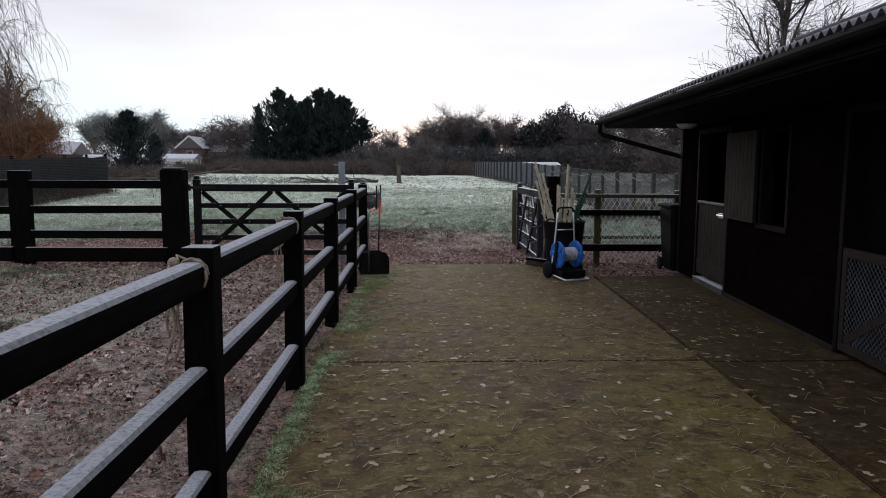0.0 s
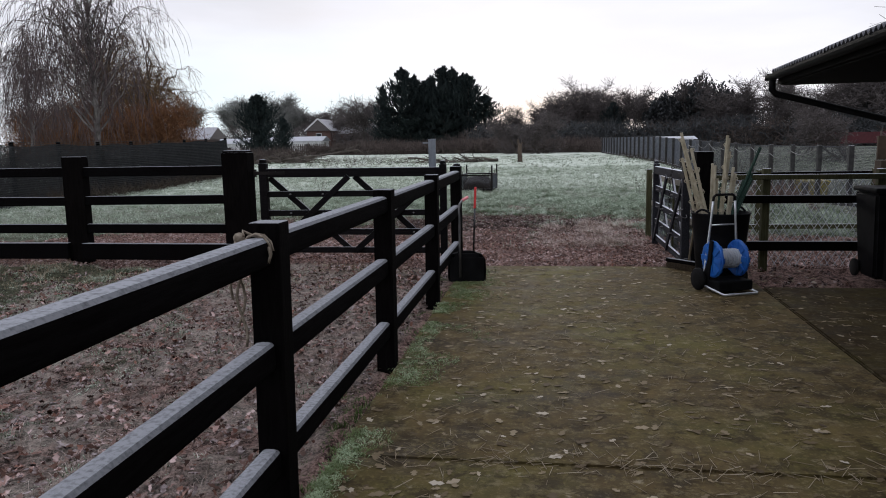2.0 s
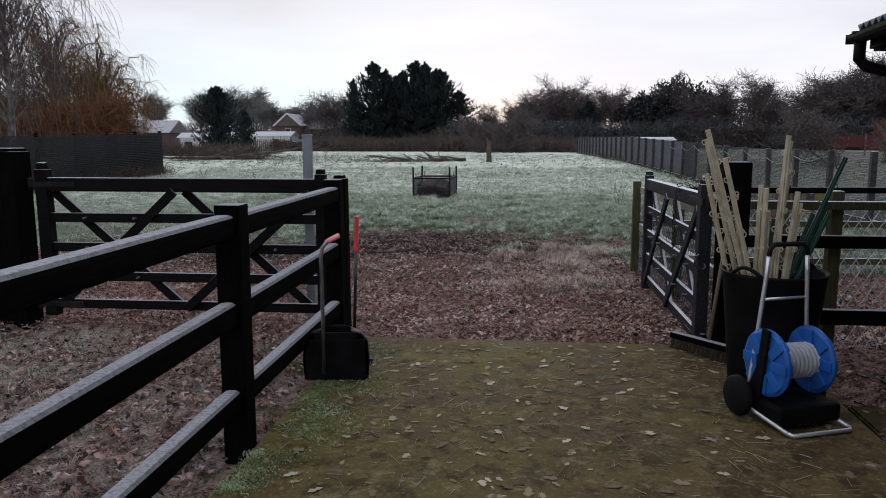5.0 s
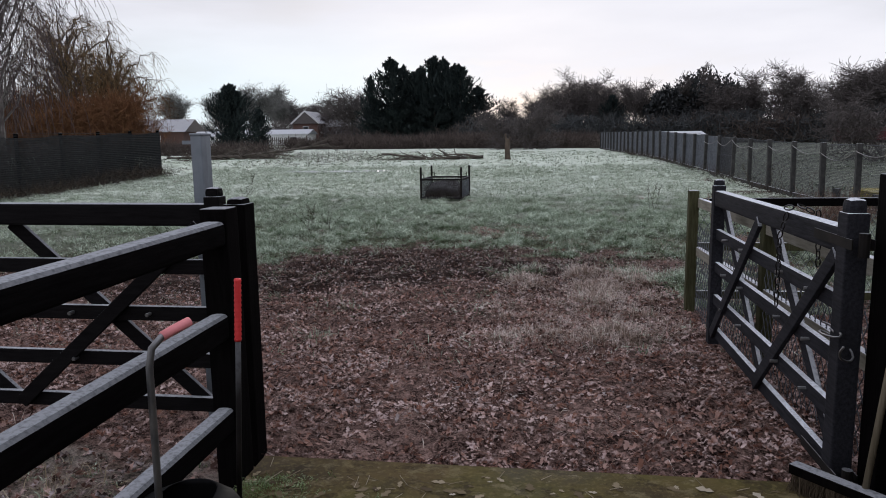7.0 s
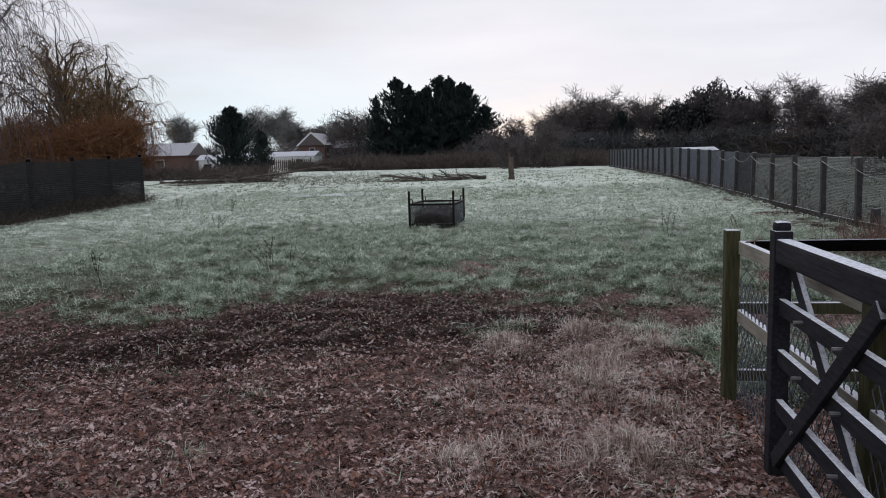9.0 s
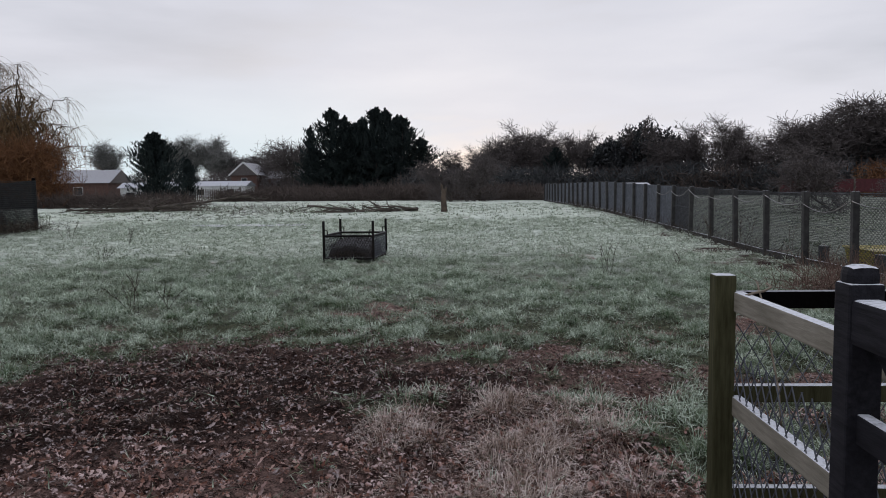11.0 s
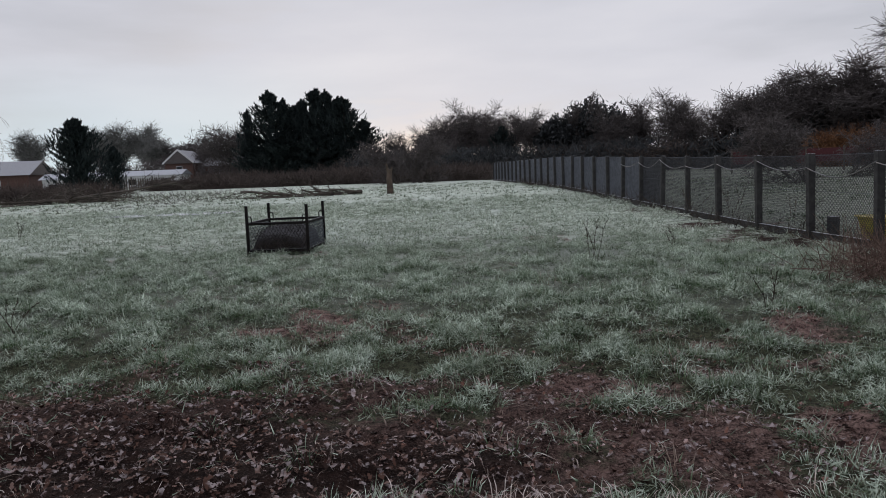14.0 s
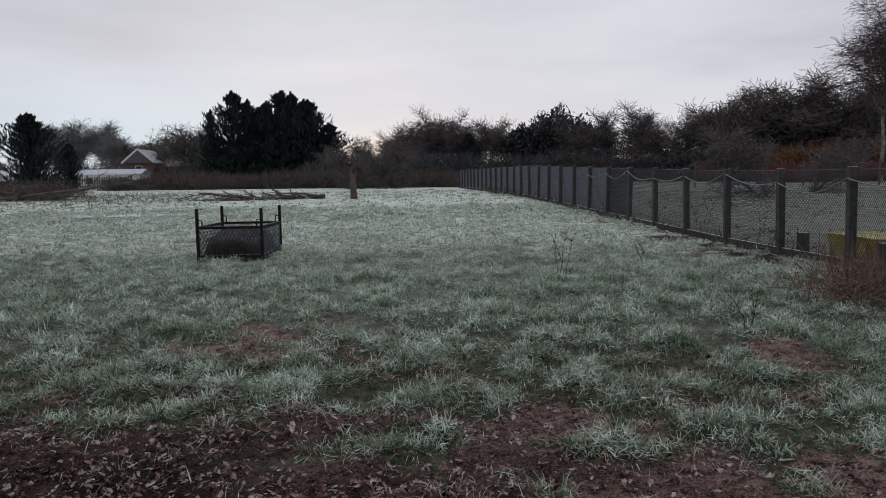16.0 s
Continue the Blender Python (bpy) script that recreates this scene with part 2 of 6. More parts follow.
# needles and ivy: greens lightened and blued, distance haze put into the colour
M_NEEDLE = leafy("hazed_needles", (0.022, 0.032, 0.034), (0.036, 0.049, 0.050), (0.056, 0.070, 0.066))
M_IVY = leafy("hazed_ivy_crown", (0.040, 0.044, 0.048), (0.060, 0.064, 0.068), (0.082, 0.085, 0.086))
M_HEDGE = leafy("winter_hedge", (0.058, 0.046, 0.042), (0.092, 0.073, 0.066), (0.13, 0.105, 0.092))
M_BRAMBLE = leafy("dead_bramble", (0.095, 0.060, 0.050), (0.16, 0.105, 0.085), (0.24, 0.17, 0.14))
M_WEED = leafy("dead_weed", (0.045, 0.035, 0.028), (0.085, 0.068, 0.052))
M_STRAW = leafy("straw", (0.22, 0.17, 0.11), (0.33, 0.27, 0.19), (0.46, 0.40, 0.31))
M_MOSS = leafy("moss_tuft", (0.050, 0.085, 0.022), (0.085, 0.125, 0.035), (0.15, 0.19, 0.085))


def grass_material(name, greens, frost, gaps=0.26):
    """Blades green at the foot and white with rime towards the tip, more so on some tufts."""
    m = Mat(name, 0.9, spec=0.15)
    patch = m.noise(0.55, 4.0)
    green = m.ramp(m.island(), (0.0, greens[0]), (0.5, greens[1]), (1.0, greens[2]))
    tuft = m.math("MULTIPLY", m.ramp(m.noise(7.5, 3.0, 0.6), (0.42, gaps), (0.55, 1.0)), m.ramp(m.noise(2.4, 3.0), (0.36, 0.45), (0.54, 1.0)))
    k = m.math("MULTIPLY", m.ramp(m.attr("tip"), (0.15, 0.06), (0.70, 1.0)), tuft)
    k = m.math("MULTIPLY", k, m.ramp(patch, (0.32, 0.60), (0.48, 1.0)))
    return m.base(m.mix(k, green, frost)).m


M_GRASS = grass_material("frosted_grass", ((0.020, 0.040, 0.012), (0.046, 0.076, 0.026), (0.12, 0.125, 0.065)), (0.62, 0.71, 0.59))
# lighter greens and paler frost than M_GRASS, for turf beyond y 28
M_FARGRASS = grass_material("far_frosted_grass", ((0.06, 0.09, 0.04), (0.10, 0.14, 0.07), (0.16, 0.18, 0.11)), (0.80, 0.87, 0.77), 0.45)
M_MIDGRASS = grass_material("mid_frosted_grass", ((0.032, 0.055, 0.020), (0.062, 0.094, 0.036), (0.13, 0.14, 0.08)), (0.62, 0.71, 0.59), 0.50)
M_TUFT = grass_material("coarse_frosted_tuft", ((0.020, 0.062, 0.014), (0.050, 0.12, 0.032), (0.13, 0.17, 0.075)), (0.77, 0.86, 0.75))
M_MOSSY = grass_material("frosted_moss", ((0.055, 0.085, 0.018), (0.085, 0.12, 0.030), (0.12, 0.15, 0.05)), (0.44, 0.54, 0.36), 0.3)
M_DRYGRASS = grass_material("dry_grass", ((0.10, 0.062, 0.042), (0.19, 0.125, 0.090), (0.30, 0.22, 0.17)), (0.74, 0.65, 0.60), 0.3)


def leaf_material():
    m = Mat("fallen_leaf", 0.85, spec=0.2)
    c = m.ramp(m.island(), (0.0, (0.016, 0.008, 0.006)), (0.4, (0.045, 0.021, 0.015)), (0.75, (0.090, 0.046, 0.033)), (1.0, (0.19, 0.125, 0.105)))
    k = m.ramp(m.noise(16.0, 3.0), (0.50, 0.0), (0.68, 0.7))
    return m.base(m.mix(k, c, (0.50, 0.43, 0.43))).m


M_LEAF = leaf_material()
mm = Mat("rimed_leaf", 0.85, spec=0.2)
M_RIMELEAF = mm.base(mm.mix(mm.math("MULTIPLY", mm.ramp(mm.noise(15.0, 4.0), (0.46, 0.0), (0.62, 0.8)), mm.ramp(mm.noise(1.3, 4.0, 0.6), (0.42, 0.28), (0.56, 1.0))), mm.ramp(mm.island(), (0.0, (0.030, 0.012, 0.009)), (0.45, (0.105, 0.044, 0.030)), (0.8, (0.20, 0.098, 0.070)), (1.0, (0.34, 0.22, 0.19))), (0.64, 0.50, 0.48))).m
mm = Mat("pale_leaf", 0.8, spec=0.2)
M_PALELEAF = mm.base(mm.ramp(mm.island(), (0.0, (0.055, 0.036, 0.018)), (0.5, (0.125, 0.092, 0.050)), (0.85, (0.25, 0.20, 0.13)), (1.0, (0.42, 0.37, 0.30)))).m


def ground_material():
    m = Mat("frosted_ground", 0.95, spec=0.1)
    soil, far = m.attr("soil"), m.attr("stand")
    big, fine, grit = m.noise(0.5, 5.0), m.noise(14.0, 6.0, 0.75), m.noise(75.0, 4.0, 0.7)
    both = m.math("ADD", m.math("MULTIPLY", fine, 0.55), m.math("MULTIPLY", grit, 0.45))
    grass = m.mix(m.ramp(both, (0.40, 0.0), (0.60, 1.0)), (0.010, 0.010, 0.006), (0.115, 0.120, 0.075))
    # pale rimed grass; its dark streaks are tussock shadows put into the colour
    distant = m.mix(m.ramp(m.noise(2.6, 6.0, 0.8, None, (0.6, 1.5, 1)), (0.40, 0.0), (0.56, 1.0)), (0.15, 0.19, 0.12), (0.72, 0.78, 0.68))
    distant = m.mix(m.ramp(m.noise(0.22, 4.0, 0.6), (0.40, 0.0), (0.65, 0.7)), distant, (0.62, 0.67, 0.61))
    # "stand" grows with distance and brings in the paler far tone
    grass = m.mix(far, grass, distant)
    grass = m.mix(m.ramp(big, (0.58, 0.0), (0.78, 0.5)), grass, (0.10, 0.066, 0.046))
    rimed = m.mix(m.ramp(both, (0.43, 0.0), (0.58, 1.0)), (0.022, 0.010, 0.008), (0.34, 0.22, 0.19))
    earth = m.mix(m.ramp(both, (0.40, 0.0), (0.62, 1.0)), (0.008, 0.0045, 0.0038), (0.048, 0.027, 0.021))
    earth = m.mix(m.attr("churn"), rimed, earth)
    earth = m.mix(m.ramp(grit, (0.58, 0.0), (0.68, 0.35)), earth, (0.34, 0.28, 0.27))
    earth = m.mix(m.math("MULTIPLY", m.attr("rime"), m.math("MULTIPLY", m.ramp(m.noise(1.5, 8.0, 0.75), (0.40, 0.10), (0.52, 1.0)), m.ramp(both, (0.40, 0.45), (0.56, 1.0)))), earth, (0.43, 0.425, 0.37))
    k = m.ramp(m.math("ADD", soil, m.math("MULTIPLY", m.math("SUBTRACT", m.noise(6.0, 6.0, 0.75), 0.5), 1.6)), (0.36, 0.0), (0.64, 1.0))
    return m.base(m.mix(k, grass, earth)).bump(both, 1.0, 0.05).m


M_GROUND = ground_material()


def slab_material(name, shaded):
    m = Mat(name, 0.8, spec=0.03 if shaded else 0.06)
    big, mid, fine = m.noise(0.75, 5.0, 0.6), m.noise(3.2, 6.0, 0.65), m.noise(38.0, 4.0)
    c = m.mix(m.ramp(mid, (0.30, 0.0), (0.70, 1.0)), (0.027, 0.019, 0.008), (0.112, 0.080, 0.037))
    c = m.mix(m.ramp(big, (0.46, 0.0), (0.66, 0.55)), c, (0.105, 0.100, 0.022))
    c = m.mix(m.ramp(m.noise(0.9, 4.0, 0.6, None, (1, 1.4, 1)), (0.56, 0.0), (0.72, 0.75)), c, (0.055, 0.047, 0.042))
    c = m.mix(m.ramp(m.noise(11.0, 5.0, 0.7, None, (0.85, 1.15, 1)), (0.60, 0.0), (0.72, 0.75)), c, (0.30, 0.26, 0.18))
    c = m.mix(m.ramp(fine, (0.54, 0.0), (0.66, 0.55)), c, (0.150, 0.122, 0.048))
    c = m.mix(m.ramp(m.noise(5.5, 6.0, 0.75), (0.51, 0.0), (0.60, 0.75)), c, (0.026, 0.018, 0.010))
    c = m.mix(m.ramp(m.noise(8.0, 6.0, 0.8, None, (0.9, 1.1, 1)), (0.53, 0.0), (0.62, 0.6)), c, (0.18, 0.148, 0.082))
    # the stable eave's shade on the apron, darkened into its colour
    if shaded:
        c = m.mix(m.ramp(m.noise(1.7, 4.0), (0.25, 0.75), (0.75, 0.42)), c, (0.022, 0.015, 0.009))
    m.rough(m.ramp(mid, (0.3, 0.62), (0.7, 0.9)))
    return m.base(c).bump(m.noise(24.0, 5.0, 0.7), 0.5, 0.006).m


M_SLAB = slab_material("mossy_concrete", False)
M_APRON = slab_material("shaded_concrete", True)


# ---- mesh helpers ----
def mesh_of(name, verts, faces, mat=None, smooth=False):
    me = bpy.data.meshes.new(name)
    me.from_pydata([tuple(v) for v in verts], [], [tuple(f) for f in faces])
    if mat:
        me.materials.append(mat)
    if smooth:
        me.shade_smooth()
    me.update()
    return me


def tri_mesh(name, co, mat):
    """A mesh of loose triangles, islands kept apart, from an array (n, 3, 3) or of strips given as (co, index)."""
    me = bpy.data.meshes.new(name)
    if isinstance(co, tuple):
        pts, idx = co
    else:
        pts, idx = co.reshape(-1, 3), np.arange(co.shape[0] * 3).reshape(-1, 3)
    me.vertices.add(len(pts))
    me.vertices.foreach_set("co", np.ascontiguousarray(pts, dtype=np.float32).ravel())
    me.loops.add(idx.size)
    me.loops.foreach_set("vertex_index", np.ascontiguousarray(idx, dtype=np.int32).ravel())
    me.polygons.add(len(idx))
    me.polygons.foreach_set("loop_start", np.arange(0, idx.size, 3, dtype=np.int32))
    me.update(calc_edges=True)
    me.materials.append(mat)
    return me


def strips(a, b, wa, wb, seed=0):
    """Flat thin twigs between the points a and b, each turned its own way; two triangles a twig."""
    r = np.random.RandomState(seed)
    d = b - a
    side = np.cross(d, r.normal(0, 1, d.shape))
    side /= np.maximum(np.linalg.norm(side, axis=1, keepdims=True), 1e-9)
    n = len(a)
    pts = np.stack([a - side * wa[:, None], a + side * wa[:, None], b + side * wb[:, None], b - side * wb[:, None]], 1)
    idx = (np.arange(n)[:, None, None] * 4 + np.array([(0, 1, 2), (0, 2, 3)])[None]).reshape(-1, 3)
    return pts.reshape(-1, 3), idx


class Shape:
    """Collects boxes, tubes and turned forms into one mesh."""

    def __init__(self):
        self.bm = bmesh.new()

    def box(self, x0, x1, y0, y1, z0, z1, bevel=0.0, m=None):
        g = bmesh.ops.create_cube(self.bm, size=1.0)
        vs = g["verts"]
        for v in vs:
            v.co = Vector(((x0 + x1) / 2 + v.co.x * (x1 - x0), (y0 + y1) / 2 + v.co.y * (y1 - y0), (z0 + z1) / 2 + v.co.z * (z1 - z0)))
        if bevel:
            es = list({e for v in vs for e in v.link_edges})
            r = bmesh.ops.bevel(self.bm, geom=es, offset=bevel, segments=3 if bevel > 0.03 else 2, affect="EDGES", profile=0.6)
            vs = list({v for f in r["faces"] for v in f.verts} | {v for v in vs if v.is_valid})
        if m is not None:
            bmesh.ops.transform(self.bm, matrix=m, verts=vs)
        return self

    def beam(self, a, b, w, h, bevel=0.0, roll=0.0):
        """A squared timber from a to b; w across, h upward."""
        a, b = Vector(a), Vector(b)
        d = b - a
        y = d.normalized()
        x = y.cross(Vector((0, 0, 1)))
        x = x.normalized() if x.length > 1e-4 else Vector((1, 0, 0))
        z = x.cross(y)
        m = Matrix((x, y, z)).transposed().to_4x4()
        m = Matrix.Translation(a) @ m @ Matrix.Rotation(radians(roll), 4, "Y")
        return self.box(-w / 2, w / 2, 0, d.length, -h / 2, h / 2, bevel, m)

    def tube(self, pts, r, n=8, r_end=None, caps=True):
        pts = [Vector(p) for p in pts]
        rings = []
        k = len(pts)
        side = None
        for i, p in enumerate(pts):
            d = (pts[min(i + 1, k - 1)] - pts[max(i - 1, 0)]).normalized()
            if side is None:
                side = d.cross(Vector((0, 0, 1)))
                if side.length < 1e-3:
                    side = Vector((1, 0, 0))
            side = (side - d * side.dot(d)).normalized()
            up = d.cross(side)
            rr = r if r_end is None else r + (r_end - r) * i / max(1, k - 1)
            rings.append([self.bm.verts.new(p + (side * math.cos(2 * math.pi * j / n) + up * math.sin(2 * math.pi * j / n)) * rr) for j in range(n)])
        for a, b in zip(rings, rings[1:]):
            for j in range(n):
                self.bm.faces.new((a[j], a[(j + 1) % n], b[(j + 1) % n], b[j]))
        if caps:
            self.bm.faces.new(rings[0][::-1])
            self.bm.faces.new(rings[-1])
        return self

    def turned(self, profile, n=24, m=None):
        """A form turned about z from (radius, height) pairs."""
        rings = []
        for r, z in profile:
            rings.append([self.bm.verts.new(Vector((r * math.cos(2 * math.pi * j / n), r * math.sin(2 * math.pi * j / n), z))) for j in range(n)])
        for a, b in zip(rings, rings[1:]):
            for j in range(n):
                self.bm.faces.new((a[j], a[(j + 1) % n], b[(j + 1) % n], b[j]))
        for ring, flip in ((rings[0], True), (rings[-1], False)):
            if sum((v.co - ring[0].co).length for v in ring) > 1e-3:
                self.bm.faces.new(ring[::-1] if flip else ring)
        if m is not None:
            bmesh.ops.transform(self.bm, matrix=m, verts=[v for ring in rings for v in ring])
        return self

    def mesh(self, name, mat, smooth=False):
        bmesh.ops.recalc_face_normals(self.bm, faces=self.bm.faces[:])
        me = bpy.data.meshes.new(name)
        self.bm.to_mesh(me)
        self.bm.free()
        me.materials.append(mat)
        if smooth:
            me.shade_smooth()
        return me


def part(name, shape, mat, parent, label="", smooth=False):
    me = shape.mesh(name, mat, smooth) if isinstance(shape, Shape) else shape
    ob = new(name, me)
    ob.parent = parent
    if label:
        tagged(ob, label)
    return ob


def thing(name, m, label, category, group="", kind=""):
    ob = new(name)
    ob.empty_display_size = 0.2
    ob.matrix_basis = m
    return tagged(ob, label, category, group, kind)


def solid(name, shape, mat, label, category, kind="", smooth=False, m=None, group=""):
    me = shape.mesh(name, mat, smooth) if isinstance(shape, Shape) else shape
    ob = new(name, me)
    if m is not None:
        ob.matrix_basis = m
    return tagged(ob, label, category, group, kind)


# ---- the lie of the land ----
YS = np.array([-2000, 10.5, 11.2, 13.5, 17, 28, 36, 48, 80, 150, 3000])
ZS = np.array([-0.05, -0.05, -0.04, -0.13, -0.15, -0.11, 0.08, 0.40, 0.55, 1.0, 4.0])


def land(x, y):
    """Height of the ground without its small bumps."""
    z = np.interp(y, YS, ZS)
    return z - 0.07 * np.clip((np.asarray(x) - 3.5) / 3.0, 0, 1) * np.clip((np.asarray(y) - 12) / 5, 0, 1)


def vnoise(x, y, s, seed=0):
    """Smooth value noise over arrays, about -1 to 1."""
    x, y = np.asarray(x, float) * s + 1000.5, np.asarray(y, float) * s + 1000.5
    i, j = np.floor(x).astype(np.int64), np.floor(y).astype(np.int64)
    u, v = x - i, y - j
    u, v = u * u * (3 - 2 * u), v * v * (3 - 2 * v)

    def h(a, b):
        k = (a * 374761393 + b * 668265263 + seed * 974711) & 0x7FFFFFFF
        k = ((k ^ (k >> 13)) * 1274126177) & 0x7FFFFFFF
        return ((k ^ (k >> 16)) & 0xFFFF) / 32767.5 - 1.0

    return (h(i, j) * (1 - u) + h(i + 1, j) * u) * (1 - v) + (h(i, j + 1) * (1 - u) + h(i + 1, j + 1) * u) * v


def hummocks(x, y):
    """Lumps of the ground: swells, grass hummocks and hoof-churned clods."""
    return 0.035 * vnoise(x, y, 0.45) + 0.024 * vnoise(x, y, 1.5, 3) + 0.048 * vnoise(x, y, 4.4, 5)


def gz(x, y):
    return float(land(x, y))


def on_slab(x, y):
    return (x > -0.74) & (x < 8.0) & (y < 10.92) & ~((x > 2.45) & (x < 3.5) & (y > 9.75))


EDGE_X = np.array([-30, -9, -5.5, -3.2, -2.4, -1.4, 0.0, 0.9, 1.5, 2.2, 3.0, 30])
EDGE_Y = np.array([12.5, 14.0, 17.5, 17.0, 18.0, 19.0, 18.6, 18.1, 16.6, 14.6, 12.0, 11.5])


def bareness(x, y):
    """1 where hooves have worn the turf away, 0 in the grass."""
    x, y = np.asarray(x, float), np.asarray(y, float)
    edge = np.interp(x, EDGE_X, EDGE_Y)
    front = np.clip((edge - y) / 1.6 + 0.5, 0, 1)
    strip = np.exp(-(((x - 0.2) / 0.5) ** 2 + ((y - 16.6) / 0.45) ** 2)) * 0.7
    track = np.exp(-(((x - 1.7 - 0.25 * (y - 16)) / 0.55) ** 2)) * np.exp(-(((y - 16.5) / 3.2) ** 2)) * 0.5
    spots = 0.26 * np.exp(-(((x - 2.6) / 1.1) ** 2 + ((y - 22.4) / 0.7) ** 2)) + 0.45 * np.exp(-(((x - 6.0) / 1.2) ** 2 + ((y - 22.5) / 2.2) ** 2))
    right = np.exp(-(((x - 4.0) / 1.1) ** 2 + ((y - 18.4) / 0.8) ** 2)) * 0.32
    foot = 0.55 * np.exp(-(((x - 6.7) / 0.8) ** 2)) * np.clip((y - 17) / 3, 0, 1) * np.clip((38 - y) / 8, 0, 1)
    left_yard = np.where(y < 11.0, np.clip((x + 6.3) / 4.0, 0.15, 1.0), 0.0)
    pen = np.where((x > 2.0) & (x < 7) & (y < 14.6), 0.85, 0.0)
    b = np.maximum(np.maximum(front - strip, track), np.maximum(np.maximum(spots, right), foot))
    rag = 0.30 * vnoise(x, y, 0.9, 7) + 0.42 * vnoise(x, y, 2.6, 8) - 0.05
    mixed = np.clip(0.30 + 0.55 * vnoise(x, y, 1.0, 17) + 0.75 * vnoise(x, y, 2.9, 18), 0, 0.9) * np.exp(-(((x - 0.8) / 4.5) ** 2 + ((y - 18.5) / 2.6) ** 2))
    b = np.maximum(b, np.where(y > 10.9, mixed, 0))
    b = np.where(y > 10.9, b + rag * np.where(b > 0.92, 0.7, 1.0) * np.clip((y - 11.5) / 3, 0.2, 1), left_yard + 0.7 * rag)
    return np.clip(np.maximum(b, pen), 0, 1)


def churned(x, y):
    """1 where the soil lies dark and freshly trodden, 0 where rime covers it."""
    x, y = np.asarray(x, float), np.asarray(y, float)
    k = np.exp(-(((x + 1.1) / 2.8) ** 2 + ((y - 17.1) / 1.7) ** 2)) + 0.5 * np.exp(-(((x + 3.5) / 2.5) ** 2 + ((y - 15.5) / 1.2) ** 2))
    k = k + 0.7 * np.exp(-(((x - 6.7) / 1.0) ** 2)) * (y > 16)
    return np.clip(1.25 * k + 0.25 * vnoise(x, y, 1.6, 21) * (k > 0.05), 0, 1)


def fbm(x, y, s, k=3):
    return noise.fractal(Vector((x * s, y * s, 0.37)), 0.6, 2.0, k)


def spaced(*runs):
    out = []
    for a, b, step in runs:
        out += list(np.arange(a, b, step))
    return np.array(out)


def make_ground():
    g = np.geomspace(40, 2500, 22)
    xs = np.concatenate([-g[::-1], spaced((-39, -14, 1.0), (-14, -6, 0.25), (-6, 5, 0.10), (5, 9, 0.2), (9, 39.5, 1.0)), g])
    ys = np.concatenate([-np.geomspace(8, 2500, 14)[::-1], spaced((-7, 1.5, 0.5), (1.5, 11, 0.14), (11, 20, 0.10), (20, 27, 0.13), (27, 40, 0.35), (40, 90, 1.5)), np.geomspace(91, 3000, 24)])
    gx, gy = np.meshgrid(xs, ys)
    z = land(gx, gy)
    b = bareness(gx, gy)
    slab = on_slab(gx, gy)
    lumps = hummocks(gx, gy)
    for j in range(gx.shape[0]):
        for i in range(gx.shape[1]):
            x, y = gx[j, i], gy[j, i]
            if -40 < x < 40 and -8 < y < 90:
                if slab[j, i]:
                    z[j, i] = -0.09
                    continue
                near = 1.0 if y < 40 else 0.5
                z[j, i] += near * (lumps[j, i] + 0.040 * b[j, i] * fbm(x, y, 6.5, 3))
    n = gx.shape[1]
    verts = np.stack([gx.ravel(), gy.ravel(), z.ravel()], 1)
    jj, ii = np.meshgrid(np.arange(gx.shape[0] - 1), np.arange(n - 1), indexing="ij")
    a = (jj * n + ii).ravel()
    idx = np.concatenate([np.stack([a, a + 1, a + n + 1], 1), np.stack([a, a + n + 1, a + n], 1)])
    me = tri_mesh("ground", (verts, idx), M_GROUND)
    me.shade_smooth()
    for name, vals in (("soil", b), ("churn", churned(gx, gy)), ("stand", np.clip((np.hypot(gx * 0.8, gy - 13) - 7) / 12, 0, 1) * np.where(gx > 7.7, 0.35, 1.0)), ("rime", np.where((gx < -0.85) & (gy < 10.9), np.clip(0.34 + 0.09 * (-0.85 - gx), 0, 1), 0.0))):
        at = me.attributes.new(name, "FLOAT", "POINT")
        at.data.foreach_set("value", vals.ravel().astype(np.float32))
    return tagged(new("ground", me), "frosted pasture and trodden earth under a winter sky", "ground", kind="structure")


make_ground()


# ---- the concrete yard ----
def make_yard():
    yard = thing("pavement", pose(0, 0, 0), "damp mossy brown concrete yard slabs with scattered leaves", "pavement", kind="structure")
    cuts = [-9.0, -3.7, 0.8, 5.3, 10.92]
    for j, (a, b) in enumerate(zip(cuts, cuts[1:])):
        s = Shape()
        k0, k1 = 2.12 + 0.036 * a, 2.12 + 0.036 * b
        vs = [(-0.74, a + 0.008), (k0, a + 0.008), (k1, b - 0.008), (-0.74, b - 0.008)]
        slab_piece(s, vs)
        part("slab", s, M_SLAB, yard)
        s = Shape()
        e = min(b, 9.75)
        k1 = 2.12 + 0.036 * e
        # apron slabs take the concrete with the eave shade in its colour
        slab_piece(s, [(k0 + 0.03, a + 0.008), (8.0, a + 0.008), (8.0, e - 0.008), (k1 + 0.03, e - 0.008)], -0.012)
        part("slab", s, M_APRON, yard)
    return yard


def slab_piece(s, vs, top=0.0):
    lo = [s.bm.verts.new((x, y, -0.14)) for x, y in vs]
    hi = [s.bm.verts.new((x, y, top)) for x, y in vs]
    s.bm.faces.new(lo[::-1])
    s.bm.faces.new(hi)
    for k in range(4):
        s.bm.faces.new((lo[k], lo[(k + 1) % 4], hi[(k + 1) % 4], hi[k]))
    es = [e for e in s.bm.edges if e.verts[0] in hi and e.verts[1] in hi]
    bmesh.ops.bevel(s.bm, geom=es, offset=0.012, segments=2, affect="EDGES")


make_yard()


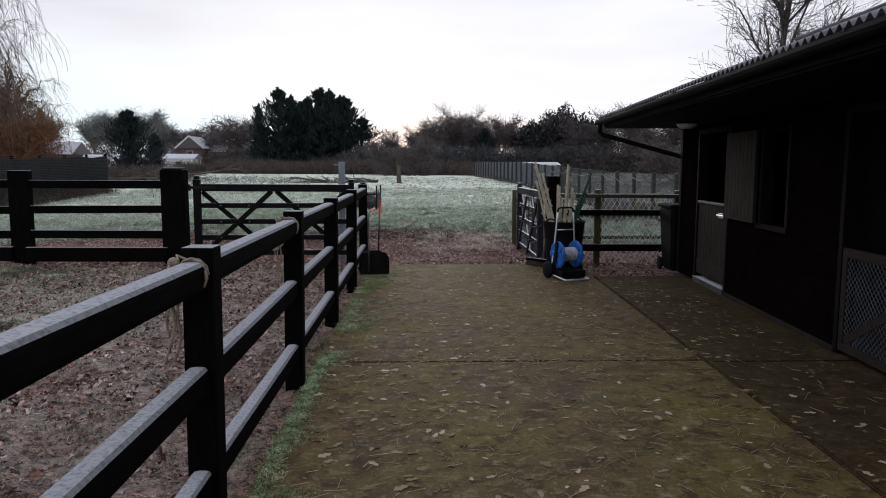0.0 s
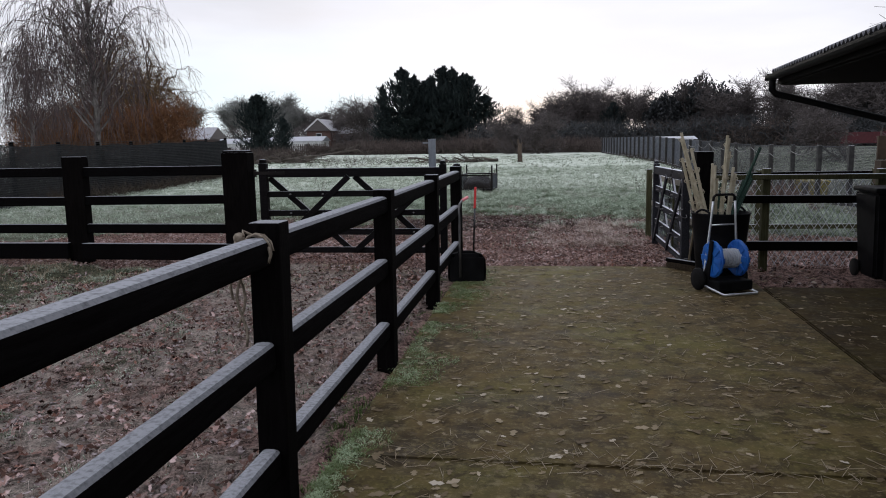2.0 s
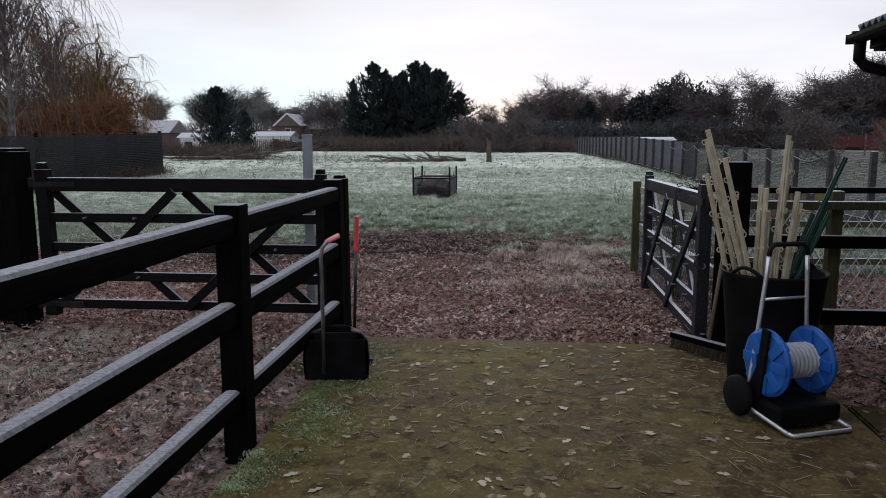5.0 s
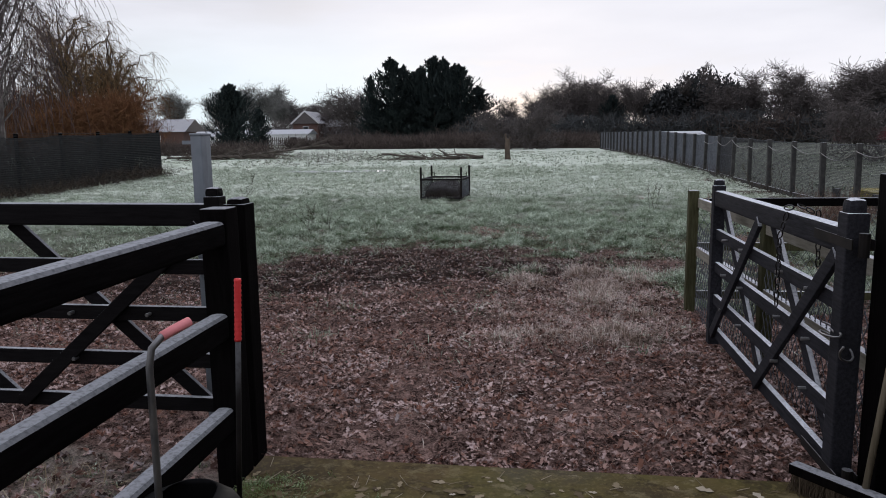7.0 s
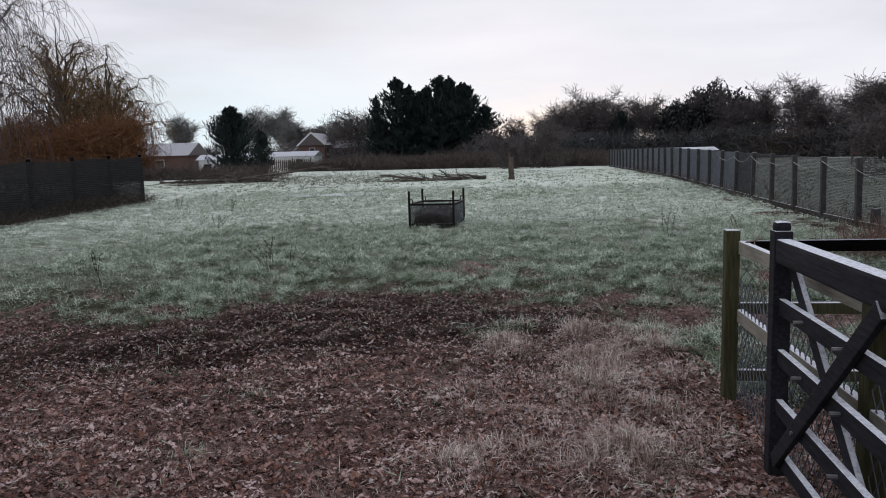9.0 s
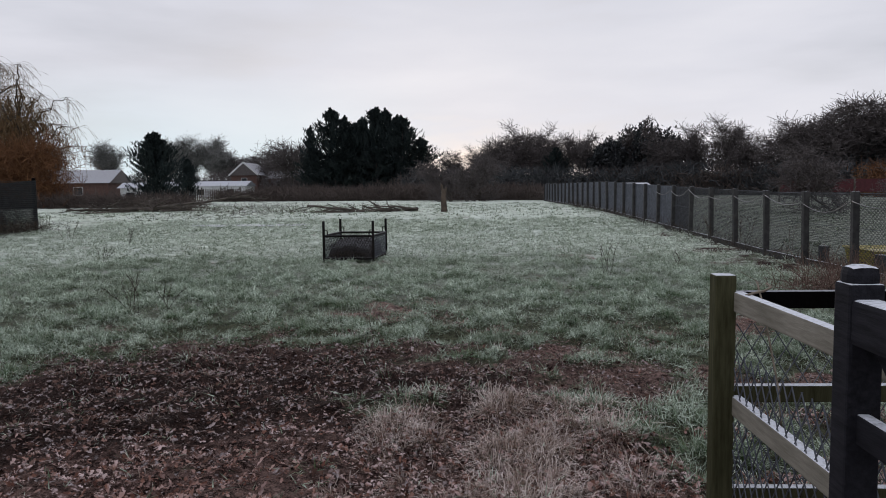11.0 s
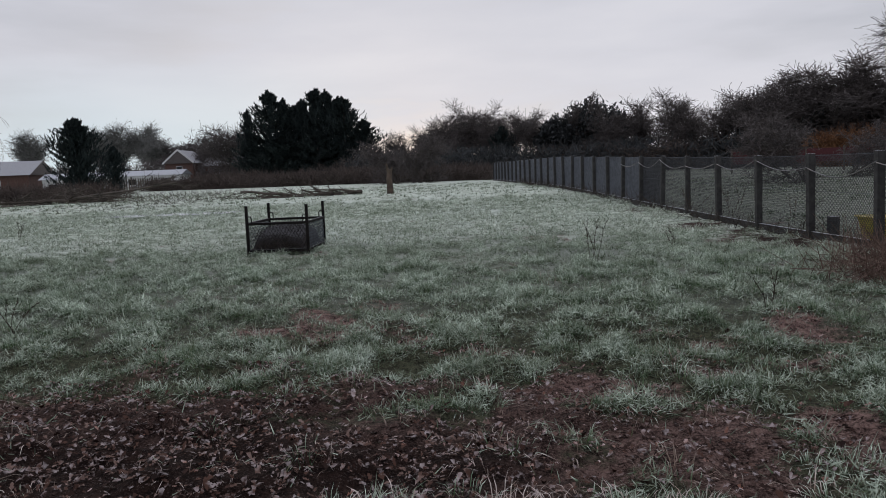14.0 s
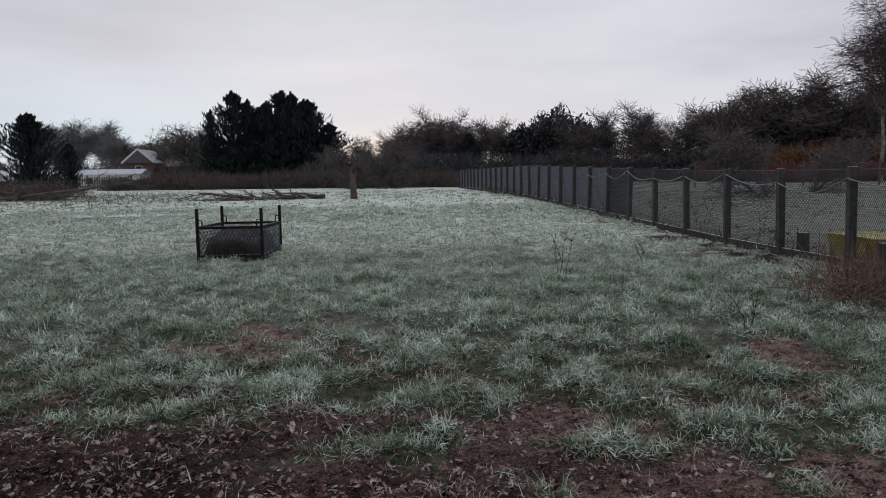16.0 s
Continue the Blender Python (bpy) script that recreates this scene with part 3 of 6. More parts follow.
# ---- post and rail fences ----
def post_shape(w, d, top, foot=-0.25, round_top=False):
    s = Shape()
    if round_top:
        s.box(-w / 2, w / 2, -d / 2, d / 2, foot, top - 0.03, 0.008)
        s.box(-w / 2 + 0.012, w / 2 - 0.012, -d / 2 + 0.004, d / 2 - 0.004, top - 0.06, top, 0.028)
    else:
        s.box(-w / 2, w / 2, -d / 2, d / 2, foot, top, 0.010)
    return s


def make_yard_fence():
    f = thing("post_and_rail_fence", pose(-0.80, 0, 0), "black tarred post and rail fence with frost on the rails", "fence")
    ys = [-5.4, -3.37, -1.34, 0.69, 2.70, 4.745, 6.78, 8.79, 10.72]
    tops = [1.2, 1.2, 1.2, 1.2, 1.20, 1.215, 1.217, 1.23, 1.25]
    for y, top in zip(ys, tops):
        o = part("post", post_shape(0.125, 0.125, top), M_TAR, f)
        o.location = (0, y, 0)
        o.rotation_euler = (random.uniform(-0.012, 0.012), random.uniform(-0.01, 0.01), random.uniform(-0.03, 0.03))
    for (y0, t0), (y1, t1) in zip(zip(ys, tops), zip(ys[1:], tops[1:])):
        for lo, h, w in ((-0.105, 0.115, 0.100), (-0.53, 0.125, 0.085), (-0.965, 0.120, 0.085)):
            s = Shape().beam((0, y0 + 0.055, t0 + lo + random.uniform(-0.008, 0.008)), (0, y1 - 0.055, t1 + lo + random.uniform(-0.008, 0.008)), w, h, 0.032)
            part("rail", s, M_TAR_RAIL, f)
    return f


make_yard_fence()


def rope_loop(x, y, z, seed):
    """Twine lapped round the top rail beside a post, its frayed ends hanging."""
    rnd = random.Random(seed)
    r = thing("rope_tie", pose(x, y, z), "frayed sisal rope tied round a fence rail", "rope", "rope ties")
    pts = []
    for k in range(24):
        a = k * 0.56
        pts.append((math.cos(a) * 0.060, -0.085 - 0.0016 * k + 0.004 * math.sin(a * 1.7), -0.105 + math.sin(a) * 0.067))
    part("coil", Shape().tube(pts, 0.0048, 6), M_ROPE, r, smooth=True)
    part("lashing", Shape().tube([(-0.05, -0.10, -0.045), (-0.068, -0.066, -0.030), (-0.03, -0.072, -0.045), (0.02, -0.072, -0.060), (0.05, -0.070, -0.085)], 0.006, 6), M_ROPE, r, smooth=True)
    for q in range(5):
        px, py = rnd.uniform(-0.085, -0.055), rnd.uniform(-0.13, -0.075)
        tail = [(px + 0.016 * math.sin(k * 0.8 + q), py - 0.010 * k ** 0.5 + 0.008 * math.cos(k * 0.6 + q), -0.06 - 0.038 * k) for k in range(rnd.randint(4, 12))]
        part("tail", Shape().tube(tail, 0.0055, 5), M_ROPE, r, smooth=True)
    part("knot", Shape().turned([(0.0, -0.024), (0.018, -0.015), (0.024, 0.0), (0.017, 0.016), (0.0, 0.024)], 8, pose(-0.072, -0.092, -0.055, 60)), M_ROPE, r, smooth=True)
    return r


rope_loop(-0.80, 2.70, 1.20, 3)
rope_loop(-0.80, 4.745, 1.215, 5)


def make_paddock_fence():
    f = thing("paddock_fence", pose(0, 11.09, 0), "heavy tarred sleeper fence along the paddock", "fence")
    xs = [-20.3, -17.94, -15.58, -13.22, -10.86, -8.50, -6.11, -3.75]
    for k, x in enumerate(xs):
        big = k == len(xs) - 1
        s = post_shape(0.36 if big else 0.30, 0.22 if big else 0.15, 1.49 if big else 1.445, -0.2, big)
        o = part("gate_post" if big else "post", s, M_SLEEPER, f)
        o.location = (x, 0, 0)
        o.rotation_euler = (0, random.uniform(-0.01, 0.01), 0)
    for x0, x1 in zip(xs, xs[1:]):
        for z, h, w in ((1.235, 0.125, 0.07), (0.845, 0.12, 0.07), (0.465, 0.125, 0.07), (0.16, 0.22, 0.10)):
            part("rail", Shape().beam((x0 + 0.1, -0.02 if h < 0.2 else -0.10, z), (x1 - 0.1, -0.02 if h < 0.2 else -0.10, z + random.uniform(-0.01, 0.01)), w, h, 0.010), M_TAR_RAIL, f)
    return f


make_paddock_fence()


# ---- field gates ----
def make_gate(m, label, timber):
    g = thing("field_gate", m, label, "gate", "field gates")
    L = 2.49
    part("stile", Shape().box(0, 0.105, -0.045, 0.045, 0.06, 1.31, 0.008).box(0.008, 0.097, -0.04, 0.04, 1.27, 1.37, 0.030), timber, g)
    part("stile", Shape().box(L - 0.085, L, -0.042, 0.042, 0.05, 1.27, 0.008).box(L - 0.08, L - 0.005, -0.038, 0.038, 1.25, 1.315, 0.025), timber, g)
    part("top_rail", Shape().beam((0.09, 0, 1.185), (L - 0.075, 0, 1.175), 0.075, 0.115, 0.014), timber, g)
    for z in (0.905, 0.655, 0.405, 0.165):
        part("rail", Shape().beam((0.09, 0, z), (L - 0.075, 0, z), 0.034, 0.078, 0.006), timber, g)
    mid = L / 2
    for a, b, y in (((0.12, 1.12), (mid - 0.03, 0.15), 0.032), ((0.14, 0.15), (mid - 0.03, 1.13), -0.032), ((mid + 0.03, 1.13), (L - 0.14, 0.15), 0.032), ((mid + 0.03, 0.15), (L - 0.12, 1.12), -0.032)):
        part("brace", Shape().beam((a[0], y, a[1]), (b[0], y, b[1]), 0.026, 0.075, 0.005), timber, g)
    for z in (0.905, 0.655, 0.405):
        for x in (0.42, 0.86, 1.62, 2.06):
            part("bolt", Shape().turned([(0.010, -0.055), (0.010, 0.055)], 6, pose(x, 0, z, 90)), M_STEEL, g)
    for z in (1.185, 0.165):
        s = Shape().box(-0.06, 0.36, -0.046, -0.041, z - 0.022, z + 0.022).box(-0.06, 0.36, 0.041, 0.046, z - 0.022, z + 0.022)
        s.turned([(0.022, -0.05), (0.022, 0.05)], 10, pose(-0.065, 0, z))
        part("hinge", s, M_RUSTSTEEL, g)
    return g


make_gate(pose(-3.47, 11.13, 0.0, 0, 0, 0), "closed black five-bar field gate with double braces and frosted rails", M_TAR_CROSS)
make_gate(pose(1.925, 10.87, -0.10, 0, 0, 90), "open dark five-bar field gate with double braces and frosted grey rails", M_GATE)

# shutting post beside the fence corner, and the two grey steel posts behind it
solid("shutting_post", post_shape(0.11, 0.12, 1.277, -0.3, True), M_TAR, "round-topped tarred shutting post by the gateway", "post", m=pose(-0.825, 10.97, 0))
for k, (x, y, w) in enumerate(((-1.165, 11.28, 0.060), (-1.215, 11.42, 0.066))):
    s = Shape().box(-w / 2, w / 2, -w / 2, w / 2, -0.3, 1.575, 0.005)
    s.box(-w / 2 - 0.004, w / 2 + 0.004, -w / 2 - 0.004, w / 2 + 0.004, 1.575, 1.587, 0.003)
    if k:
        s.box(-0.11, -w / 2, -0.012, 0.012, 1.53, 1.55)
    solid("steel_post", s, M_GREYPOST, "tall grey painted square steel post beside the gate", "post", m=pose(x, y, 0), group="steel posts")

# hanging post of the open gate
solid("hanging_post", post_shape(0.19, 0.17, 1.375, -0.3, False), M_TAR, "thick tarred gate hanging post with a flat top", "post", m=pose(2.09, 10.80, 0))


def chain(pts, name, label):
    c = thing(name, pose(0, 0, 0), label, "chain")
    links = []
    for a, b in zip(pts, pts[1:]):
        a, b = Vector(a), Vector(b)
        n = max(1, int((b - a).length / 0.038))
        links += [(a + (b - a) * k / n, (b - a).normalized()) for k in range(n)]
    for k, (p, d) in enumerate(links):
        ring = []
        side = d.cross(Vector((1, 0.3, 0.2))).normalized()
        if k % 2:
            side = side.cross(d)
        for j in range(9):
            t = 2 * math.pi * j / 8
            ring.append(p + d * 0.025 * math.cos(t) + side * 0.013 * math.sin(t))
        part("link", Shape().tube(ring, 0.0042, 4, caps=False), M_RUSTSTEEL, c)
    return c


chain([(1.85, 11.62, 0.66), (1.85, 11.62, 1.02), (1.88, 11.6, 1.165), (1.93, 11.56, 1.175), (1.99, 11.50, 1.14), (2.0, 11.49, 0.86)], "gate_chain", "dark iron chain hung over the gate's top rail")
s = Shape()
pts = [(1.87 + 0.06 * math.sin(k * 0.5), 10.95 - 0.03 * k, 0.70 - 0.10 * math.sin(k / 10 * math.pi)) for k in range(11)]
s.tube(pts, 0.005, 5)
s.tube([(1.86 + 0.03 * math.cos(k * 0.6), 10.92 + 0.09 * math.sin(k * 0.6), 0.66 + 0.004 * k) for k in range(14)], 0.005, 5)
solid("tie_wire", s, M_STEEL, "grey wire looped round the gate post", "wire", smooth=True)


# ---- the small pen beside the stable ----
def diamonds(x_len, z0, z1, cell, r, name, mat, lean=1.0):
    """Chain-link netting in the local x-z plane."""
    h = z1 - z0
    strands = []
    n = int((x_len + h * lean) / cell)
    for k in range(n + 1):
        for sgn in (1, -1):
            xa = k * cell - h * lean
            xb = xa + h * lean
            za, zb = z0, z1
            ca, cb = max(xa, 0.0), min(xb, x_len)
            if cb - ca < 0.01:
                continue
            ta, tb = (ca - xa) / (xb - xa), (cb - xa) / (xb - xa)
            pa, pb = (ca, za + (zb - za) * ta), (cb, za + (zb - za) * tb)
            if sgn < 0:
                pa, pb = (pa[0], z0 + z1 - pa[1]), (pb[0], z0 + z1 - pb[1])
            strands.append((pa, pb, 0.3 * r * sgn))
    a = np.array([(p[0], o, p[1]) for p, q, o in strands])
    b = np.array([(q[0], o, q[1]) for p, q, o in strands])
    return tri_mesh(name, prisms(a, b, np.full(len(a), r), np.full(len(a), r)), mat)


def prisms(a, b, ra, rb):
    """Three-sided rods between the points a and b (arrays); each rod is one island."""
    d = b - a
    d = d / np.maximum(np.linalg.norm(d, axis=1, keepdims=True), 1e-6)
    ref = np.where(np.abs(d[:, 2:3]) > 0.9, np.array([[1.0, 0, 0]]), np.array([[0, 0, 1.0]]))
    u = np.cross(d, ref)
    u /= np.linalg.norm(u, axis=1, keepdims=True)
    v = np.cross(d, u)
    n = len(a)
    pts = np.zeros((n, 6, 3))
    for j in range(3):
        t = 2 * math.pi * j / 3
        o = u * math.cos(t) + v * math.sin(t)
        pts[:, j] = a + o * ra[:, None]
        pts[:, 3 + j] = b + o * rb[:, None]
    tri = np.array([(0, 1, 4), (0, 4, 3), (1, 2, 5), (1, 5, 4), (2, 0, 3), (2, 3, 5)])
    idx = (np.arange(n)[:, None, None] * 6 + tri[None]).reshape(-1, 3)
    return pts.reshape(-1, 3), idx


def make_pen():
    f = thing("pen_fence", pose(0, 0, 0), "low timber pen fence with algae-green posts and wire netting", "fence")
    # front run beside the gateway
    for z, h in ((1.075, 0.06), (0.82, 0.09), (0.28, 0.11)):
        part("rail", Shape().beam((2.18, 10.74, z), (4.1, 10.80, z - 0.01), 0.06, h, 0.008), M_TAR_RAIL if h > 0.07 else M_GREENWOOD, f)
    for x, y, top in ((2.80, 10.84, 1.17), (4.05, 10.88, 1.15)):
        o = part("post", post_shape(0.085, 0.085, top, -0.4), M_GREENWOOD, f)
        o.location = (x, y, 0)
    net = part("netting", diamonds(1.85, 0.0, 1.02, 0.085, 0.0040, "netting", M_HOSE, 0.62), None, f, "rusty wire netting")
    net.matrix_basis = pose(2.2, 10.86, 0.02, 0, 0, 2)
    # corner post in the pasture and the two runs from it
    o = part("post", post_shape(0.09, 0.09, 1.04, -0.45), M_GREENWOOD, f)
    o.location = (2.0, 14.62, 0)
    o = part("post", post_shape(0.09, 0.09, 1.02, -0.45), M_GREENWOOD, f)
    o.location = (2.12, 12.72, 0)
    for z in (0.925, 0.51, 0.05):
        part("rail", Shape().beam((2.03, 14.64, z), (5.6, 14.75, z), 0.045, 0.075, 0.006), M_TAR_RAIL if z > 0.9 else M_GREENWOOD, f)
    for z in (0.925, 0.47):
        part("rail", Shape().beam((2.055, 14.60, z), (2.16, 10.9, z), 0.045, 0.085, 0.006), M_PALEWOOD, f)
    for x in (3.8, 5.6):
        o = part("post", post_shape(0.09, 0.09, 1.0, -0.45), M_GREENWOOD, f)
        o.location = (x, 14.72, 0)
    net = part("netting", diamonds(3.6, 0.0, 0.95, 0.075, 0.003, "netting", M_WIRE, 0.62), None, f, "rusty wire netting")
    net.matrix_basis = pose(2.0, 14.69, -0.14, 0, 0, 1.8)
    net = part("netting", diamonds(3.7, 0.0, 0.85, 0.075, 0.003, "netting", M_WIRE, 0.62), None, f, "rusty wire netting")
    net.matrix_basis = pose(2.04, 14.62, -0.14, 0, 0, -88.4)
    return f


make_pen()
s = Shape().tube([(2.10, 14.50, 1.02), (2.10, 14.44, 0.95), (2.11, 14.38, 0.80), (2.12, 14.30, 0.62), (2.12, 14.25, 0.42)], 0.004, 6)
s.tube([(2.10 + 0.05 * math.cos(k), 14.48 + 0.03 * math.sin(k), 0.93 + 0.012 * k) for k in range(8)], 0.005, 6)
solid("hanging_rope", s, M_ROPE, "frosted rope end tied to the pen rail", "rope", smooth=True)


# ---- the stable ----
ST = pose(3.84, 10.10, 0, 0, 0, -3.9)


def boards(owner, y0, y1, z0, z1, x=0.0, t=0.022, h=0.145):
    """Overlapping boards along local y between two heights, each a piece of its own."""
    z = z0
    while z < z1 - 0.01:
        top = min(z + h, z1)
        v = [(x - t, y0, z), (x - t, y1, z), (x - 0.006, y1, top), (x - 0.006, y0, top), (x, y0, top), (x, y1, top), (x, y0, z), (x, y1, z)]
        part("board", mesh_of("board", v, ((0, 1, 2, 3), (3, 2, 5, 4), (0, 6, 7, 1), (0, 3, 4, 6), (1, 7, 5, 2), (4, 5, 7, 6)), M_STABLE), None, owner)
        z = top


def make_stable():
    st = thing("wall_stable", ST, "dark brown timber stable front under a deep eave", "wall", kind="structure")
    H = 2.06
    # solid runs of wall between the openings, from the corner towards the camera
    runs = [(-0.78, 0.0, 0.0, H), (-2.86, -1.92, 0.0, H), (-4.55, -3.52, 0.0, H), (-12.0, -6.65, 0.0, H), (-1.92, -0.78, 1.96, H), (-3.52, -2.86, 0.0, 0.95), (-3.52, -2.86, 1.86, H), (-6.65, -4.55, 1.96, H)]
    for y0, y1, z0, z1 in runs:
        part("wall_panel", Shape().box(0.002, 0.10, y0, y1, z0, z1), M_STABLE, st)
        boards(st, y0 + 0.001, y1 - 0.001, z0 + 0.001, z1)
    s = Shape()
    s.box(0.0, 3.6, -0.10, 0.0, 0, H).box(3.5, 3.6, -12, -0.1, 0, H).box(0.1, 3.5, -12.0, -11.9, 0, H)
    part("end_wall", s, M_STABLE, st)
    for y in (0.0, -11.9):
        t = Shape()
        a = [t.bm.verts.new(p) for p in ((-0.0, y - 0.1, H), (3.6, y - 0.1, H), (1.8, y - 0.1, 3.0), (0.0, y, H), (3.6, y, H), (1.8, y, 3.0))]
        for q in ((0, 1, 2), (3, 5, 4), (0, 3, 4, 1), (1, 4, 5, 2), (2, 5, 3, 0)):
            t.bm.faces.new([a[k] for k in q])
        part("gable", t, M_STABLE, st)
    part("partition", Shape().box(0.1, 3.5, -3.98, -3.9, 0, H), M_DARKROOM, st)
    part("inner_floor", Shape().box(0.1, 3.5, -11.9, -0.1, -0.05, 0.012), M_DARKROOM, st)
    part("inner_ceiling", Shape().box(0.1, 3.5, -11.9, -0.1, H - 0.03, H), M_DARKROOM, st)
    part("kerb_strip", Shape().box(-0.035, 0.0, -4.55, -1.94, -0.012, 0.035, 0.004), M_STABLE_DOOR, st)
    s = Shape()
    for y0, y1, z0, z1 in ((-0.82, -0.76, 0, 1.94), (-1.96, -1.90, 0, 1.94), (-1.96, -0.76, 1.94, 2.0), (-4.59, -4.53, 0, 1.94), (-6.67, -6.61, 0, 1.94), (-6.67, -4.53, 1.94, 2.0)):
        s.box(-0.030, 0.10, y0, y1, z0, z1, 0.004)
    part("door_frame", s, M_SOFFIT, st)
    s = Shape().box(-0.028, 0.095, -2.90, -2.84, 0.93, 1.90, 0.004).box(-0.028, 0.095, -3.54, -3.48, 0.93, 1.90, 0.004).box(-0.045, 0.10, -3.56, -2.82, 0.88, 0.93, 0.004)
    part("window_frame", s, M_SOFFIT, st)
    part("corner_post", Shape().box(-0.035, 0.055, -0.07, 0.02, 0, H, 0.005), M_SOFFIT, st)
    return st


make_stable()


def make_stable_doors():
    d = thing("door_1", ST, "half stable door, lower leaf shut and upper leaf folded back", "door", kind="structure")
    s = Shape()
    for k in range(8):
        s.box(-0.012, 0.030, -1.895 + k * 0.134, -1.895 + k * 0.134 + 0.130, 0.11, 1.05, 0.005)
    part("lower_leaf", s, M_STABLE_DOOR, d)
    part("kick_plate", Shape().box(-0.018, -0.013, -1.88, -0.83, 0.12, 0.30), M_STABLE_DOOR, d)
    part("threshold", Shape().box(-0.05, 0.10, -1.92, -0.78, -0.012, 0.06, 0.008), M_CONCPOST, d)
    s = Shape()
    for k in range(8):
        s.box(-0.075, -0.040, -2.82 + k * 0.109, -2.82 + k * 0.109 + 0.106, 0.95, 1.90, 0.004)
    s.box(-0.078, -0.038, -2.83, -1.94, 0.925, 0.95, 0.003)
    part("upper_leaf", s, M_STABLE_DOOR, d, "pale weathered upper door leaf")
    part("top_strip", Shape().box(-0.030, 0.035, -1.895, -0.825, 1.05, 1.075, 0.003), M_STEEL, d)
    part("bolt", Shape().tube([(-0.03, -1.85, 0.93), (-0.03, -1.60, 0.93)], 0.012, 8).box(-0.035, -0.012, -1.81, -1.65, 0.90, 0.96, 0.003), M_ALU, d, "pale metal door bolt")
    g = thing("door_2", ST, "low wire mesh stable gate with a timber frame", "door", kind="structure")
    s = Shape().box(-0.03, 0.01, -6.59, -4.61, 0.03, 0.10, 0.004).box(-0.03, 0.01, -6.59, -4.61, 0.80, 0.87, 0.004).box(-0.03, 0.01, -4.68, -4.61, 0.1, 0.8, 0.004).box(-0.03, 0.01, -6.59, -6.52, 0.1, 0.8, 0.004)
    s.beam((-0.012, -4.70, 0.12), (-0.012, -5.9, 0.80), 0.03, 0.07)
    part("frame", s, M_STABLE_DOOR, g)
    n = part("mesh_panel", diamonds(1.85, 0.0, 0.70, 0.055, 0.003, "mesh_panel", M_WIRE), None, g)
    n.matrix_basis = pose(-0.02, -4.68, 0.10, 0, 0, -90)


make_stable_doors()


def make_roof():
    r = thing("roof_stable", ST, "corrugated bitumen sheet roof with frost, deep eave and black gutter", "roof", kind="structure")
    pitch = math.tan(radians(20.5))
    ex, ez, rx = -1.10, 2.215, 1.75
    y0, y1 = -12.3, 0.30
    # corrugated sheets, each about a metre wide, near slope
    for side in (1, -1):
        y = y1
        while y > y0:
            ya = max(y - 0.95, y0)
            n = 60
            vs, fs = [], []
            for k in range(n + 1):
                yy = y + (ya - y) * k / n
                w = 0.019 * math.sin(2 * math.pi * yy / 0.095)
                for q in range(2):
                    lx = ex - 0.06 if q == 0 else rx
                    if side < 0:
                        lx = 2 * rx - lx
                    base = ez + 0.035 + (abs(lx - (ex if side > 0 else 2 * rx - ex)) * pitch if q else -0.06 * pitch)
                    for t in (0.0, -0.006):
                        vs.append((lx, yy, base + w + t + (0.004 if int(y * 10) % 2 else 0.0)))
            for k in range(n):
                a, b = 4 * k, 4 * (k + 1)
                fs += [(a, b, b + 2, a + 2), (a + 1, a + 3, b + 3, b + 1), (a, a + 1, b + 1, b), (a + 2, b + 2, b + 3, a + 3)]
            part("roof_sheet", mesh_of("roof_sheet", vs, fs, M_ROOF, True), None, r)
            y = ya
    part("ridge_cap", Shape().beam((rx, y1, ez + (rx - ex) * pitch + 0.06), (rx, y0, ez + (rx - ex) * pitch + 0.06), 0.30, 0.05, 0.02), M_ROOF, r)
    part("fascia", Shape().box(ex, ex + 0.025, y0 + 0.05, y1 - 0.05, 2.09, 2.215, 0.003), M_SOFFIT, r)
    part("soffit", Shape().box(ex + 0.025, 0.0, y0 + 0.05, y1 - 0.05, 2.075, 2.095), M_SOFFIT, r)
    t = Shape()
    hz = ez + (rx - ex) * pitch
    a = [t.bm.verts.new(p) for p in ((ex, y1 - 0.05, 2.09), (2 * rx - ex, y1 - 0.05, 2.09), (2 * rx - ex, y1 - 0.05, 2.2), (rx, y1 - 0.05, hz), (ex, y1 - 0.05, 2.2))]
    b = [t.bm.verts.new(v.co + Vector((0, -0.03, 0))) for v in a]
    t.bm.faces.new(a)
    t.bm.faces.new(b[::-1])
    for k in range(5):
        t.bm.faces.new((a[k], a[(k + 1) % 5], b[(k + 1) % 5], b[k]))
    part("gable_board", t, M_SOFFIT, r)
    # half-round gutter with its brackets and the raking downpipe
    s = Shape()
    n = 8
    rings = []
    for y in (y1 + 0.02, y0):
        rings.append([s.bm.verts.new((ex - 0.062 + rr * math.cos(math.pi + math.pi * k / n), y, 2.185 + rr * math.sin(math.pi + math.pi * k / n))) for rr in (0.058, 0.052) for k in range(n + 1)])
    A, B = rings
    for k in range(n):
        s.bm.faces.new((A[k], A[k + 1], B[k + 1], B[k]))
        s.bm.faces.new((A[k + n + 1], B[k + n + 1], B[k + n + 2], A[k + n + 2]))
    for k in (0, n):
        s.bm.faces.new((A[k], B[k], B[k + n + 1], A[k + n + 1]))
    s.box(ex - 0.12, ex - 0.004, y1 + 0.018, y1 + 0.026, 2.13, 2.19, 0.002)
    part("gutter", s, M_BLACKPLASTIC, r)
    part("downpipe", Shape().tube([(ex - 0.06, y1 - 0.06, 2.15), (ex - 0.06, y1 - 0.06, 2.03), (ex - 0.02, y1 - 0.06, 1.985), (0.06, y1 - 0.12, 1.655), (0.10, y1 - 0.2, 1.58), (0.10, y1 - 0.2, 0.05)], 0.036, 12), M_BLACKPLASTIC, r, "black raking plastic downpipe", True)
